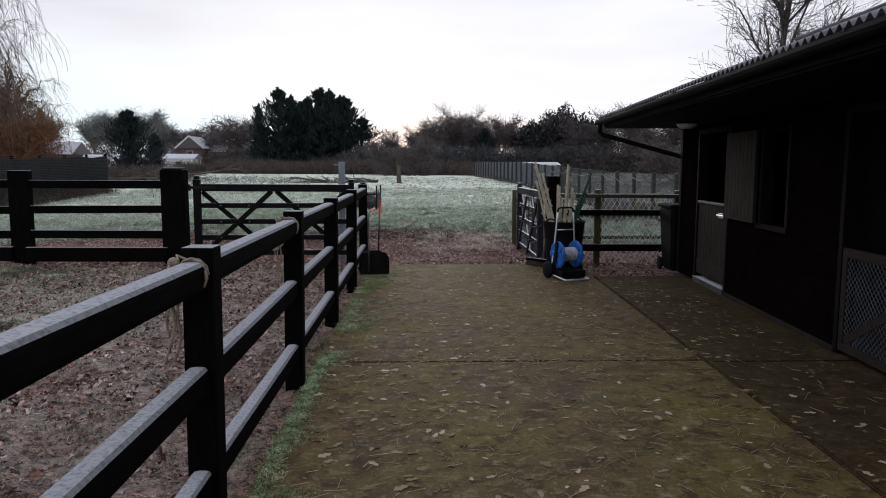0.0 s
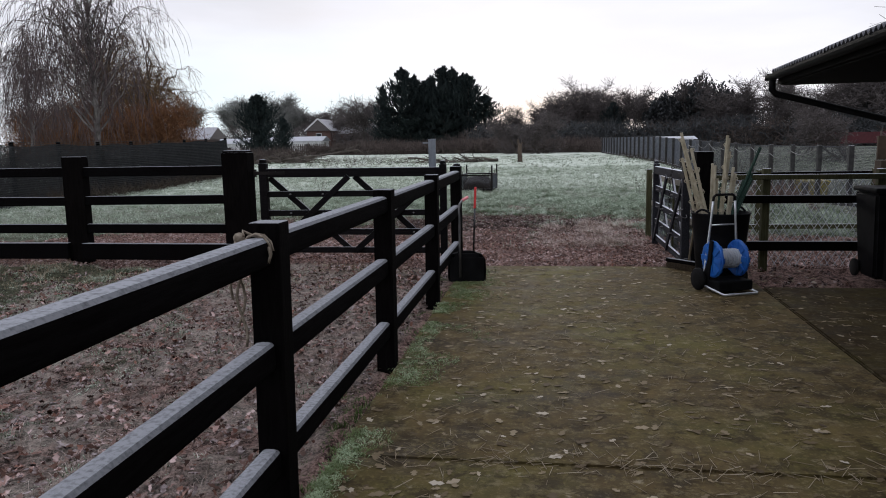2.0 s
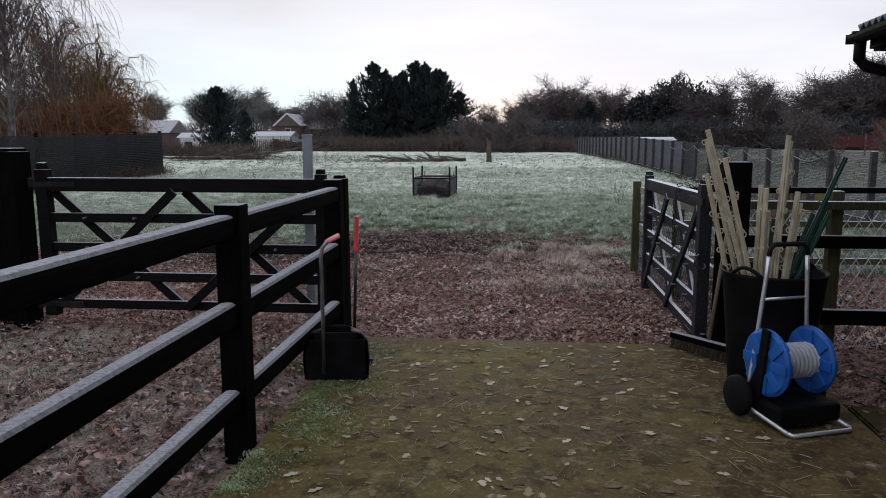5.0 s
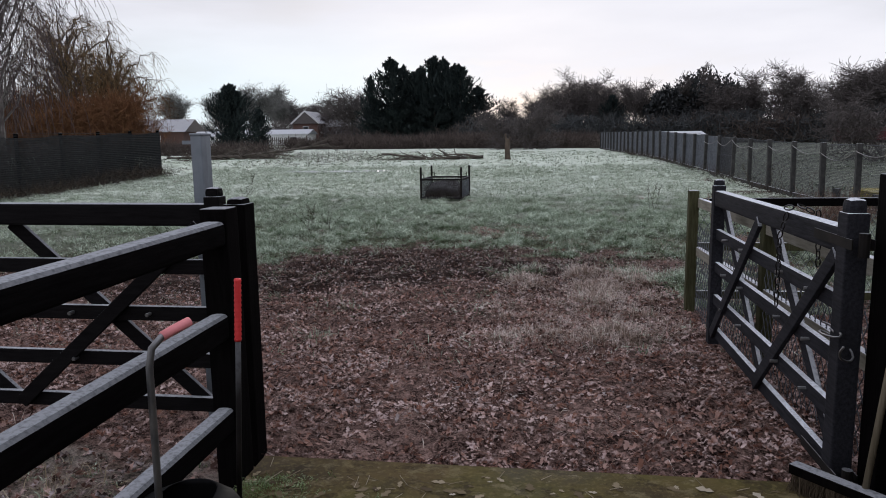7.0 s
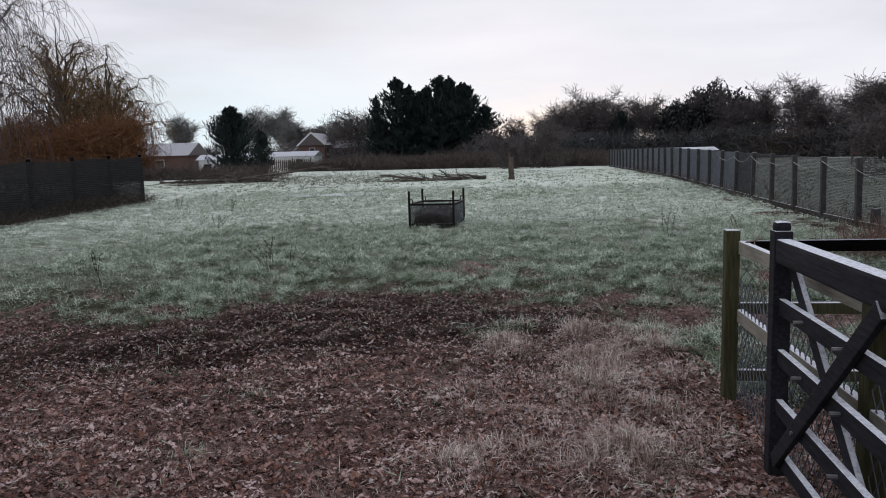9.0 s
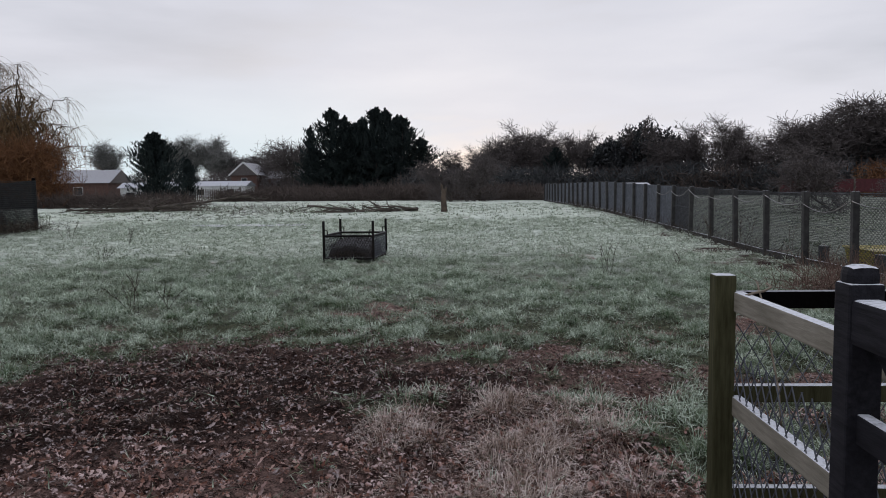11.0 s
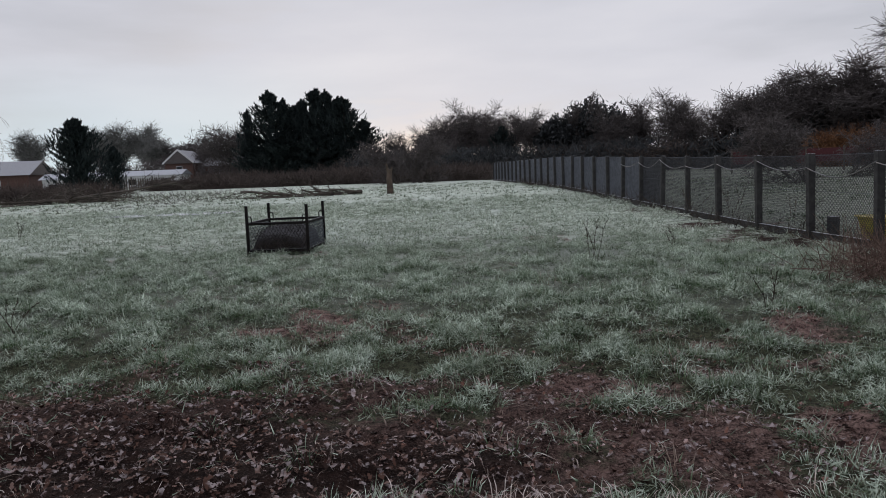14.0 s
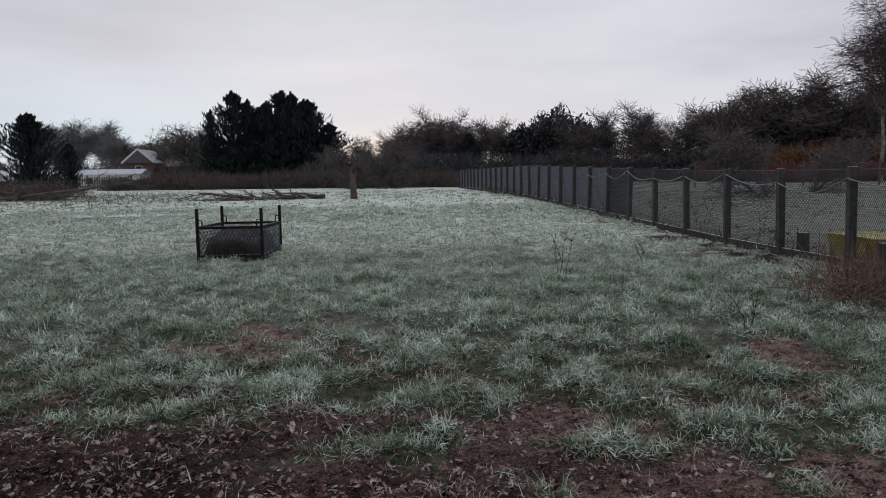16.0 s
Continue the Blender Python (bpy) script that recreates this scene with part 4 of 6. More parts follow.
    for y in (0.2, -0.8, -1.8, -2.8, -3.8, -4.8, -5.8, -6.8):
        part("gutter_bracket", Shape().box(ex - 0.125, ex, y - 0.012, y + 0.012, 2.18, 2.195), M_BLACKPLASTIC, r)
    return r


make_roof()
l = thing("bulkhead_lamp", ST @ pose(-0.35, -1.30, 2.075), "round opal bulkhead lamp, unlit, under the stable eave", "lamp")
part("base", Shape().turned([(0.14, -0.025), (0.145, -0.012), (0.14, 0.0)], 24), M_BLACKPLASTIC, l, smooth=True)
part("cover", Shape().turned([(0.02, -0.085), (0.07, -0.078), (0.11, -0.058), (0.128, -0.025), (0.128, -0.02)], 24), M_LAMPGLASS, l, smooth=True)

b = thing("notice_board", pose(5.07, 12.6, -0.1), "brown wooden board and box fixed to a pale post", "board")
part("post", Shape().box(-0.045, 0.045, -0.045, 0.045, -0.3, 1.92, 0.004), M_GREENWOOD, b)
part("board", Shape().box(-0.36, -0.045, -0.02, 0.02, 1.30, 1.62, 0.004), M_BOARD, b)
part("box", Shape().box(-0.34, -0.08, -0.10, 0.10, 0.96, 1.29, 0.006), M_BOARD, b)

# wheelie bin by the stable corner
b = thing("wheelie_bin", pose(3.97, 10.46, -0.05, 0, 0, 0), "black plastic wheelie bin with frosted lid", "bin")
s = Shape()
lo = [(-0.20, -0.22), (0.20, -0.22), (0.20, 0.20), (-0.20, 0.20)]
hi = [(-0.245, -0.28), (0.245, -0.28), (0.245, 0.27), (-0.245, 0.27)]
A = [s.bm.verts.new((x, y, 0.03)) for x, y in lo]
B = [s.bm.verts.new((x, y, 0.96)) for x, y in hi]
s.bm.faces.new(A[::-1])
s.bm.faces.new(B)
for k in range(4):
    s.bm.faces.new((A[k], A[(k + 1) % 4], B[(k + 1) % 4], B[k]))
bmesh.ops.bevel(s.bm, geom=s.bm.edges[:], offset=0.03, segments=3, affect="EDGES")
part("body", s, M_BLACKPLASTIC, b, smooth=False)
part("lid", Shape().box(-0.265, 0.265, -0.31, 0.29, 0.965, 1.02, 0.022), M_BLACKPLASTIC, b)
part("handle", Shape().tube([(-0.2, 0.33, 0.93), (0.2, 0.33, 0.93)], 0.016, 8), M_BLACKPLASTIC, b, smooth=True)
for x in (-0.23, 0.23):
    part("wheel", Shape().turned([(0.09, -0.02), (0.10, -0.012), (0.10, 0.012), (0.09, 0.02)], 20, pose(x, 0.2, 0.10, 0, 90)), M_RUBBER, b, smooth=True)


# ---- tools about the gateway ----
def make_tub():
    t = thing("fence_stake_bin", pose(2.10, 9.92, 0.0), "tall black rubber tub packed with electric fence stakes", "tub")
    s = Shape().turned([(0.215, 0.0), (0.225, 0.01), (0.262, 0.45), (0.290, 0.73), (0.302, 0.745), (0.296, 0.755), (0.278, 0.745), (0.25, 0.45), (0.21, 0.04), (0.0, 0.035)], 32)
    part("body", s, M_BLACKPLASTIC, t, smooth=True)
    for a in (40, 220):
        part("handle", Shape().tube([(0.29 * math.cos(radians(a + k)), 0.29 * math.sin(radians(a + k)), 0.745 + 0.05 * math.sin(math.pi * (k + 20) / 40)) for k in range(-20, 21, 5)], 0.012, 6), M_BLACKPLASTIC, t, smooth=True)
    return t


make_tub()


def stake(foot, head, mat, label, w=0.029):
    """A moulded electric-fence stake with a spine, ribs, wire lugs, foot tread and steel spike."""
    foot, head = Vector(foot), Vector(head)
    d = head - foot
    q = d.to_track_quat("Z", "X").to_matrix().to_4x4()
    st = thing("fence_stake", Matrix.Translation(foot) @ q, label, "fence stake", "fence stakes")
    L = d.length
    part("shaft", Shape().box(-w / 2, w / 2, -0.005, 0.005, 0.12, L, 0.002).box(-0.004, 0.004, -w / 2, w / 2, 0.12, L, 0.0015), mat, st)
    z = 0.35
    k = 0
    while z < L - 0.02:
        x = w / 2 + 0.010
        part("lug", Shape().tube([(w / 2 - 0.004, 0, z), (x, 0, z + 0.004), (x + 0.006, 0, z + 0.018), (x, 0, z + 0.03), (w / 2 - 0.002, 0, z + 0.028)] if k % 2 else [(-w / 2 + 0.004, 0, z), (-x, 0, z + 0.004), (-x - 0.006, 0, z + 0.018), (-x, 0, z + 0.03), (-w / 2 + 0.002, 0, z + 0.028)], 0.004, 5), mat, st)
        z += 0.115
        k += 1
    part("spike", Shape().tube([(0, 0, 0.14), (0, 0, 0.0)], 0.004, 6, 0.001), M_STEEL, st)
    return st


rnd = random.Random(11)
CX, CY = 2.03, 10.02
for fx, fy, hx, hy, hz, green in (
        (0.10, -0.05, -0.355, -0.10, 1.585, 0), (0.06, 0.03, -0.33, 0.02, 1.53, 0), (0.11, -0.08, -0.25, -0.10, 1.42, 0), (0.00, 0.05, -0.31, 0.06, 1.32, 0), (0.05, -0.06, -0.18, -0.05, 1.22, 0),
        (-0.02, -0.02, -0.02, -0.06, 1.26, 0), (0.00, -0.05, 0.00, -0.09, 1.24, 0), (0.03, -0.02, 0.035, -0.04, 1.10, 0),
        (0.05, 0.0, 0.125, -0.04, 1.55, 0), (0.06, 0.02, 0.15, 0.0, 1.52, 0), (0.08, -0.04, 0.11, -0.08, 1.45, 0), (0.03, 0.04, 0.17, 0.03, 1.38, 0), (0.09, -0.03, 0.19, -0.06, 1.22, 0), (0.10, -0.01, 0.22, -0.03, 1.15, 0),
        (-0.05, 0.0, 0.46, -0.02, 1.42, 1), (-0.04, 0.03, 0.40, 0.02, 1.15, 1), (-0.02, -0.02, 0.38, -0.05, 1.10, 1), (0.0, 0.05, 0.33, 0.06, 1.08, 1), (0.02, 0.02, 0.09, 0.02, 1.05, 1), (-0.06, 0.05, -0.13, 0.09, 1.12, 1)):
    stake((CX + fx, CY + fy, 0.05), (CX + hx, CY + hy, hz), M_GREENSTAKE if green else M_CREAMSTAKE, "green plastic electric-fence stake in the tub" if green else "cream plastic electric-fence stake in the tub")


def make_reel():
    r = thing("hose_reel_cart", pose(2.06, 9.50, 0.0, 0, 0, 20), "blue hose reel cart with chrome frame, hose almost unwound", "hose reel")
    for x in (-0.19, 0.19):
        part("side_tube", Shape().tube([(x, -0.26, 0.022), (x, 0.06, 0.05), (x * 0.98, 0.08, 0.10), (x * 0.84, 0.06, 0.45), (x * 0.68, 0.05, 0.80), (x * 0.64, 0.05, 0.90)], 0.0115, 10), M_ALU, r, smooth=True)
    part("handle_bar", Shape().tube([(-0.122, 0.05, 0.90), (-0.115, 0.05, 0.94), (-0.09, 0.05, 0.962), (0.09, 0.05, 0.962), (0.115, 0.05, 0.94), (0.122, 0.05, 0.90)], 0.0135, 10), M_RUBBER, r, "black foam handle", True)
    part("foot_bar", Shape().tube([(-0.19, -0.26, 0.022), (-0.175, -0.285, 0.016), (0.175, -0.285, 0.016), (0.19, -0.26, 0.022)], 0.0115, 10), M_ALU, r, smooth=True)
    part("cross_bar", Shape().tube([(-0.14, 0.055, 0.66), (0.14, 0.055, 0.66)], 0.008, 8), M_ALU, r, smooth=True)
    part("tray", Shape().box(-0.19, 0.19, -0.20, 0.10, 0.03, 0.13, 0.02), M_BLACKPLASTIC, r)
    for x in (-0.155, 0.12):
        s = Shape().turned([(0.03, -0.012), (0.165, -0.016), (0.185, -0.006), (0.185, 0.006), (0.165, 0.016), (0.03, 0.012)], 28, pose(x, -0.03, 0.33, 0, 90))
        fl = part("flange", s, M_BLUE, r, "blue plastic reel flange", False)
        for k in range(8):
            for side in (-0.018, 0.018):
                part("rib", Shape().box(-0.028, 0.028, 0.06, 0.172, -0.007, 0.007, 0.004, pose(x, -0.03, 0.33, 0, 90) @ pose(0, 0, side, 0, 0, 45 * k)), M_BLUE, fl)
    part("drum", Shape().turned([(0.075, -0.135), (0.075, 0.12)], 24, pose(-0.015, -0.03, 0.33, 0, 90)), M_HOSE, r, smooth=True)
    for k in range(9):
        part("hose_turn", Shape().tube([(-0.12 + k * 0.026 + 0.026 * j / 14, -0.03 + 0.088 * math.cos(2 * math.pi * j / 14), 0.33 + 0.088 * math.sin(2 * math.pi * j / 14)) for j in range(15)], 0.012, 6), M_HOSE, r, smooth=True)
    part("arm", Shape().beam((-0.185, -0.03, 0.33), (-0.19, 0.05, 0.13), 0.02, 0.05, 0.006).beam((-0.185, -0.05, 0.52), (-0.185, -0.0, 0.1), 0.02, 0.055, 0.006), M_BLACKPLASTIC, r)
    for x in (-0.235, 0.235):
        w = part("wheel", Shape().turned([(0.03, -0.022), (0.10, -0.025), (0.112, -0.012), (0.112, 0.012), (0.10, 0.025), (0.03, 0.022)], 24, pose(x, 0.09, 0.113, 0, 90)), M_RUBBER, r, smooth=True)
    part("axle", Shape().tube([(-0.235, 0.09, 0.113), (0.235, 0.09, 0.113)], 0.008, 8), M_STEEL, r, smooth=True)
    return r


make_reel()


def make_scoop():
    """A black muck scoop with its rake, standing against the fence corner."""
    p = thing("muck_scoop", pose(-0.585, 9.84, 0.0, 0, 0, 8), "black plastic muck scoop with a bent handle and pink grip", "muck scoop")
    s = Shape()
    n = 14
    rows = []
    for (r, z, dz) in ((0.205, 0.0, 0.0), (0.215, 0.12, 0.0), (0.205, 0.25, 0.0), (0.165, 0.305, 0.0), (0.10, 0.325, 0.0)):
        row = []
        for k in range(n + 1):
            a = math.pi * k / n
            row.append((-r * math.cos(a), 0.02 + 0.17 * math.sin(a) ** 0.6 * (1 - 0.25 * z), z))
        rows.append(row)
    vs = [[s.bm.verts.new(q) for q in row] for row in rows]
    wi = [[s.bm.verts.new((x * 0.965, y - 0.008, z)) for x, y, z in row] for row in rows]
    for grid in (vs, wi):
        for ra, rb in zip(grid, grid[1:]):
            for k in range(n):
                s.bm.faces.new((ra[k], ra[k + 1], rb[k + 1], rb[k]))
    for k in range(n):
        s.bm.faces.new((vs[0][k], vs[0][k + 1], wi[0][k + 1], wi[0][k]))
        s.bm.faces.new((vs[-1][k], vs[-1][k + 1], wi[-1][k + 1], wi[-1][k]))
    for ra, rb, ia, ib in zip(vs, vs[1:], wi, wi[1:]):
        for k in (0, n):
            s.bm.faces.new((ra[k], rb[k], ib[k], ia[k]))
    part("pan", s, M_BLACKPLASTIC, p, smooth=True)
    part("front_wall", Shape().box(-0.19, 0.19, 0.0, 0.018, 0.0, 0.27, 0.008).box(-0.135, 0.135, 0.002, 0.016, 0.25, 0.318, 0.006), M_BLACKPLASTIC, p)
    part("handle", Shape().tube([(-0.075, -0.01, 0.05), (-0.075, 0.0, 0.45), (-0.078, 0.01, 0.80), (-0.070, 0.02, 0.862), (-0.045, 0.05, 0.895), (-0.02, 0.085, 0.905)], 0.0125, 10), M_STEEL, p, smooth=True)
    part("grip", Shape().tube([(-0.045, 0.05, 0.895), (-0.02, 0.085, 0.908), (0.02, 0.135, 0.925)], 0.017, 10), M_PINK, p, "pink rubber grip", True)
    k = thing("muck_rake", pose(-0.53, 10.22, 0.0, 0, 0, 5), "slim dark muck rake with a ribbed red grip", "rake")
    part("shaft", Shape().tube([(-0.03, 0.0, 0.03), (0.0, 0.02, 0.78)], 0.011, 8), M_RUSTSTEEL, k, smooth=True)
    s = Shape()
    prof = []
    for j in range(13):
        prof += [(0.0125, j * 0.019), (0.0150, j * 0.019 + 0.008), (0.0125, j * 0.019 + 0.016)]
    s.turned(prof, 10, pose(0.0, 0.02, 0.78, -1.5, 2.3))
    part("grip", s, M_RED, k, "red ribbed grip", True)
    part("head", Shape().box(-0.15, 0.10, -0.015, 0.015, 0.0, 0.035, 0.005), M_RUSTSTEEL, k)
    for j in range(9):
        part("tine", Shape().tube([(-0.14 + j * 0.029, 0.0, 0.02), (-0.14 + j * 0.029, -0.06, 0.008)], 0.003, 5), M_RUSTSTEEL, k)


make_scoop()


def make_broom():
    b = thing("yard_broom", pose(1.91, 10.62, 0.0, 0, 0, -50), "yard broom with worn brown bristles leaning on the gate post", "broom")
    part("head", Shape().box(-0.30, 0.30, -0.03, 0.03, 0.075, 0.12, 0.008), M_SLEEPER, b)
    rr = random.Random(2)
    a, c = [], []
    for k in range(900):
        x, y = rr.uniform(-0.29, 0.29), rr.uniform(-0.026, 0.026)
        a.append((x, y, 0.08))
        c.append((x + rr.gauss(0, 0.012), y + rr.gauss(-0.01, 0.014), 0.004))
    part("bristles", tri_mesh("bristles", prisms(np.array(a), np.array(c), np.full(900, 0.0028), np.full(900, 0.0018)), M_BRISTLE), None, b)
    part("handle", Shape().tube([(0.0, 0.02, 0.10), (0.05, 0.12, 1.02)], 0.0135, 10), M_BROOMSTICK, b, smooth=True)


make_broom()


# ---- the concrete-post boundary fence of the pasture ----
def boundary_x(y):
    return 7.50 - 0.036 * (y - 24.8)


def make_boundary():
    f = thing("boundary_fence", pose(0, 0, 0), "long chain-link fence on weathered concrete posts with frost on top", "fence")
    y, k = 12.0, 0
    ys = []
    while y < 78:
        ys.append(y)
        y += 1.90 + 0.03 * math.sin(k * 1.7)
        k += 1
    shift = 24.78 - min(ys, key=lambda v: abs(v - 24.78))
    ys = [v + shift for v in ys]
    base = post_shape(0.115, 0.115, 1.52, -0.4).mesh("post", M_CONCPOST)
    for y in ys:
        o = new("post", base)
        o.parent = f
        x = boundary_x(y)
        o.location = (x, y, gz(x, y))
        o.rotation_euler = (random.uniform(-0.02, 0.02), random.uniform(-0.02, 0.02), random.uniform(-0.05, 0.05))
    for ya, yb in zip(ys, ys[1:]):
        xa, xb = boundary_x(ya), boundary_x(yb)
        za, zb = gz(xa, ya), gz(xb, yb)
        L = math.hypot(xb - xa, yb - ya)
        cell, gauge = (0.042, 0.0036) if ya < 33 else (0.045, 0.0078)
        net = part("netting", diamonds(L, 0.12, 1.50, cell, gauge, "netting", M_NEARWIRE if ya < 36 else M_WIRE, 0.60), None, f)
        m = pose(xa + 0.06, ya, za, 0, 0, math.degrees(math.atan2(yb - ya, xb - xa)))
        m[2][0] = (zb - za) / L
        net.matrix_basis = m
        part("gravel_board", Shape().beam((xa, ya + 0.05, za + 0.03), (xb, yb - 0.05, zb + 0.03), 0.05, 0.22, 0.006), M_CONCPOST, f)
        for z in (1.48, 0.85):
            part("line_wire", Shape().tube([(xa + 0.06, ya, za + z), (xb + 0.06, yb, zb + z)], 0.0035, 4), M_WIRE, f)
    return ys


POSTS = make_boundary()

# loose cable sagging along the boundary posts
for k, (ya, yb) in enumerate(zip(POSTS, POSTS[1:])):
    if 21 < ya < 38 or 14 < ya < 18:
        xa, xb = boundary_x(ya) - 0.07, boundary_x(yb) - 0.07
        za, zb = gz(xa, ya) + 1.44 - 0.08 * (k % 3), gz(xb, yb) + 1.42 - 0.08 * ((k + 1) % 3)
        sag = 0.10 + 0.10 * ((k * 7) % 5) / 4
        pts = [(xa + (xb - xa) * t / 10, ya + (yb - ya) * t / 10, za + (zb - za) * t / 10 - sag * math.sin(math.pi * t / 10)) for t in range(11)]
        solid("slack_cable", Shape().tube(pts, 0.009, 5), M_STEEL, "slack grey cable hung between fence posts", "cable", smooth=True, group="slack cables")

# yellow grit tub behind the fence with two stub posts
y = thing("yellow_tub", pose(8.25, 25.4, gz(8.1, 25.4) - 0.06, 0, 0, 84), "frosted yellow plastic feed tub in the next field", "tub")
s = Shape()
A = [s.bm.verts.new((px, py, 0.0)) for px, py in ((-0.62, -0.28), (0.62, -0.28), (0.62, 0.28), (-0.62, 0.28))]
B = [s.bm.verts.new((px, py, 0.50)) for px, py in ((-0.75, -0.36), (0.75, -0.36), (0.75, 0.36), (-0.75, 0.36))]
C = [s.bm.verts.new((px, py, 0.44)) for px, py in ((-0.69, -0.30), (0.69, -0.30), (0.69, 0.30), (-0.69, 0.30))]
s.bm.faces.new(A[::-1])
for k in range(4):
    s.bm.faces.new((A[k], A[(k + 1) % 4], B[(k + 1) % 4], B[k]))
    s.bm.faces.new((B[k], B[(k + 1) % 4], C[(k + 1) % 4], C[k]))
s.bm.faces.new(C)
part("body", s, M_YELLOW, y)
part("rim", Shape().tube([(-0.76, -0.37, 0.49), (0.76, -0.37, 0.49), (0.76, 0.37, 0.49), (-0.76, 0.37, 0.49), (-0.76, -0.37, 0.49)], 0.022, 6), M_YELLOW, y, smooth=True)
for yy in (24.35, 26.35):
    x = boundary_x(yy) + 0.22
    solid("stub_post", post_shape(0.15, 0.15, 0.42, -0.2), M_CONCPOST, "short weathered concrete stub post by the fence", "post", m=pose(x, yy, gz(x, yy)), group="stub posts")


# ---- dark windbreak fence on the far side of the pasture ----
def make_windbreak():
    f = thing("windbreak_fence", pose(0, 0, 0), "tall dark netting windbreak on black posts", "fence")
    ya, yb, x0, x1 = 13.0, 37.2, -15.45, -16.0
    n = 11
    for k in range(n + 1):
        t = k / n
        x, y = x0 + (x1 - x0) * t, ya + (yb - ya) * t
        o = part("post", post_shape(0.10, 0.10, 2.0, -0.4), M_SLEEPER, f)
        o.location = (x - 0.09, y, gz(x, y))
    m = int((yb - ya) / 0.026)
    t = (np.arange(m) + 0.5) / m
    xs, ys = x0 + (x1 - x0) * t, ya + (yb - ya) * t
    zs = land(xs, ys)
    top = 1.88 + 0.03 * np.sin(ys * 1.9)
    a, b = np.stack([xs, ys, zs + 0.02], 1), np.stack([xs, ys, zs + top], 1)
    part("netting", tri_mesh("netting", prisms(a, b, np.full(m, 0.0082), np.full(m, 0.0082)), M_NET), None, f)
    rows = np.arange(0.05, 1.88, 0.07)
    a = np.stack([np.full(len(rows), x0 + 0.012), np.full(len(rows), ya), gz(x0, ya) + rows], 1)
    b = np.stack([np.full(len(rows), x1 + 0.012), np.full(len(rows), yb), gz(x1, yb) + rows], 1)
    part("weft", tri_mesh("weft", prisms(a, b, np.full(len(rows), 0.007), np.full(len(rows), 0.007)), M_NET), None, f)["kind"] = "stuff"


make_windbreak()


# ---- hay cradle in the pasture ----
def make_cradle():
    c = thing("hay_cradle", pose(-2.165, 27.90, gz(-2.1, 27.9), 0, 0, -2.5), "open black iron stillage cage holding old dark hay", "feeder")
    W, D, H = 0.56, 0.74, 0.90
    for x in (-W, W):
        for yy in (-D, D):
            part("corner_post", Shape().box(x - 0.025, x + 0.025, yy - 0.025, yy + 0.025, -0.05, H, 0.004), M_RUSTSTEEL, c)
            sx = -1 if x > 0 else 1
            part("lifting_eye", Shape().tube([(x + sx * 0.02, yy, H - 0.20), (x + sx * 0.075, yy, H - 0.20), (x + sx * 0.085, yy, H - 0.24), (x + sx * 0.085, yy, H - 0.34)], 0.012, 6), M_RUSTSTEEL, c, smooth=True)
    for z in (0.06, 0.565):
        for yy in (-D, D):
            part("rail", Shape().box(-W + 0.02, W - 0.02, yy - 0.022, yy + 0.022, z - 0.024, z + 0.024, 0.003), M_RUSTSTEEL, c)
        for x in (-W, W):
            part("rail", Shape().box(x - 0.022, x + 0.022, -D + 0.02, D - 0.02, z - 0.024, z + 0.024, 0.003), M_RUSTSTEEL, c)
    for yy in (-D, D):
        n = part("mesh_panel", diamonds(2 * W - 0.05, 0.08, 0.55, 0.062, 0.0042, "mesh_panel", M_RUSTSTEEL, 0.55), None, c)
        n.location = (-W + 0.025, yy, 0)
    for x in (-W, W):
        n = part("mesh_panel", diamonds(2 * D - 0.05, 0.08, 0.55, 0.062, 0.0042, "mesh_panel", M_WIRE, 0.55), None, c)
        n.matrix_basis = pose(x, -D + 0.025, 0, 0, 0, 90)
    part("floor_plate", Shape().box(-W + 0.02, W - 0.02, -D + 0.02, D - 0.02, 0.02, 0.04), M_RUSTSTEEL, c)
    # the hay heap, a lumpy mound, with loose stalks
    h = thing("hay_heap", pose(-2.165, 27.90, gz(-2.1, 27.9) + 0.04, 0, 0, -2.5), "dark frost-dusted heap of rotting hay in the cradle", "hay")
    nx, ny = 26, 32
    vs, fs = [], []
    for j in range(ny + 1):
        for i in range(nx + 1):
            u, v = i / nx * 2 - 1, j / ny * 2 - 1
            e = max(0.0, 1 - abs(u) ** 4) * max(0.0, 1 - abs(v) ** 4)
            z = 0.20 + 0.22 * e * (1 - 0.5 * (u * u + v * v) / 2) + 0.07 * noise.noise(Vector((u * 3.3, v * 3.9, 2.2))) + 0.04 * noise.noise(Vector((u * 9, v * 11, 5.2)))
            vs.append((u * (W - 0.04), v * (D - 0.04), max(0.0, z) * min(1.0, 7 * (1 - abs(u))) * min(1.0, 7 * (1 - abs(v)))))
    for j in range(ny):
        for i in range(nx):
            a = j * (nx + 1) + i
            fs.append((a, a + 1, a + nx + 2, a + nx + 1))
    part("mound", mesh_of("mound", vs, fs, M_HAY, True), None, h)
    r = np.random.RandomState(5)
    n = 2600
    u, v = r.uniform(-1, 1, n), r.uniform(-1, 1, n)
    p = np.stack([u * (W - 0.05), v * (D - 0.05), 0.24 + 0.20 * (1 - np.abs(u) ** 3) * (1 - np.abs(v) ** 3) + r.uniform(-0.05, 0.05, n)], 1)
    d = r.normal(0, 1, (n, 3)) * np.array([1, 1, 0.35])
    d = d / np.linalg.norm(d, axis=1, keepdims=True) * r.uniform(0.04, 0.13, n)[:, None]
    st = part("loose_hay", tri_mesh("loose_hay", prisms(p, p + d, np.full(n, 0.0022), np.full(n, 0.0012)), M_HAY), None, h)
    tagged(st, kind="stuff")


make_cradle()


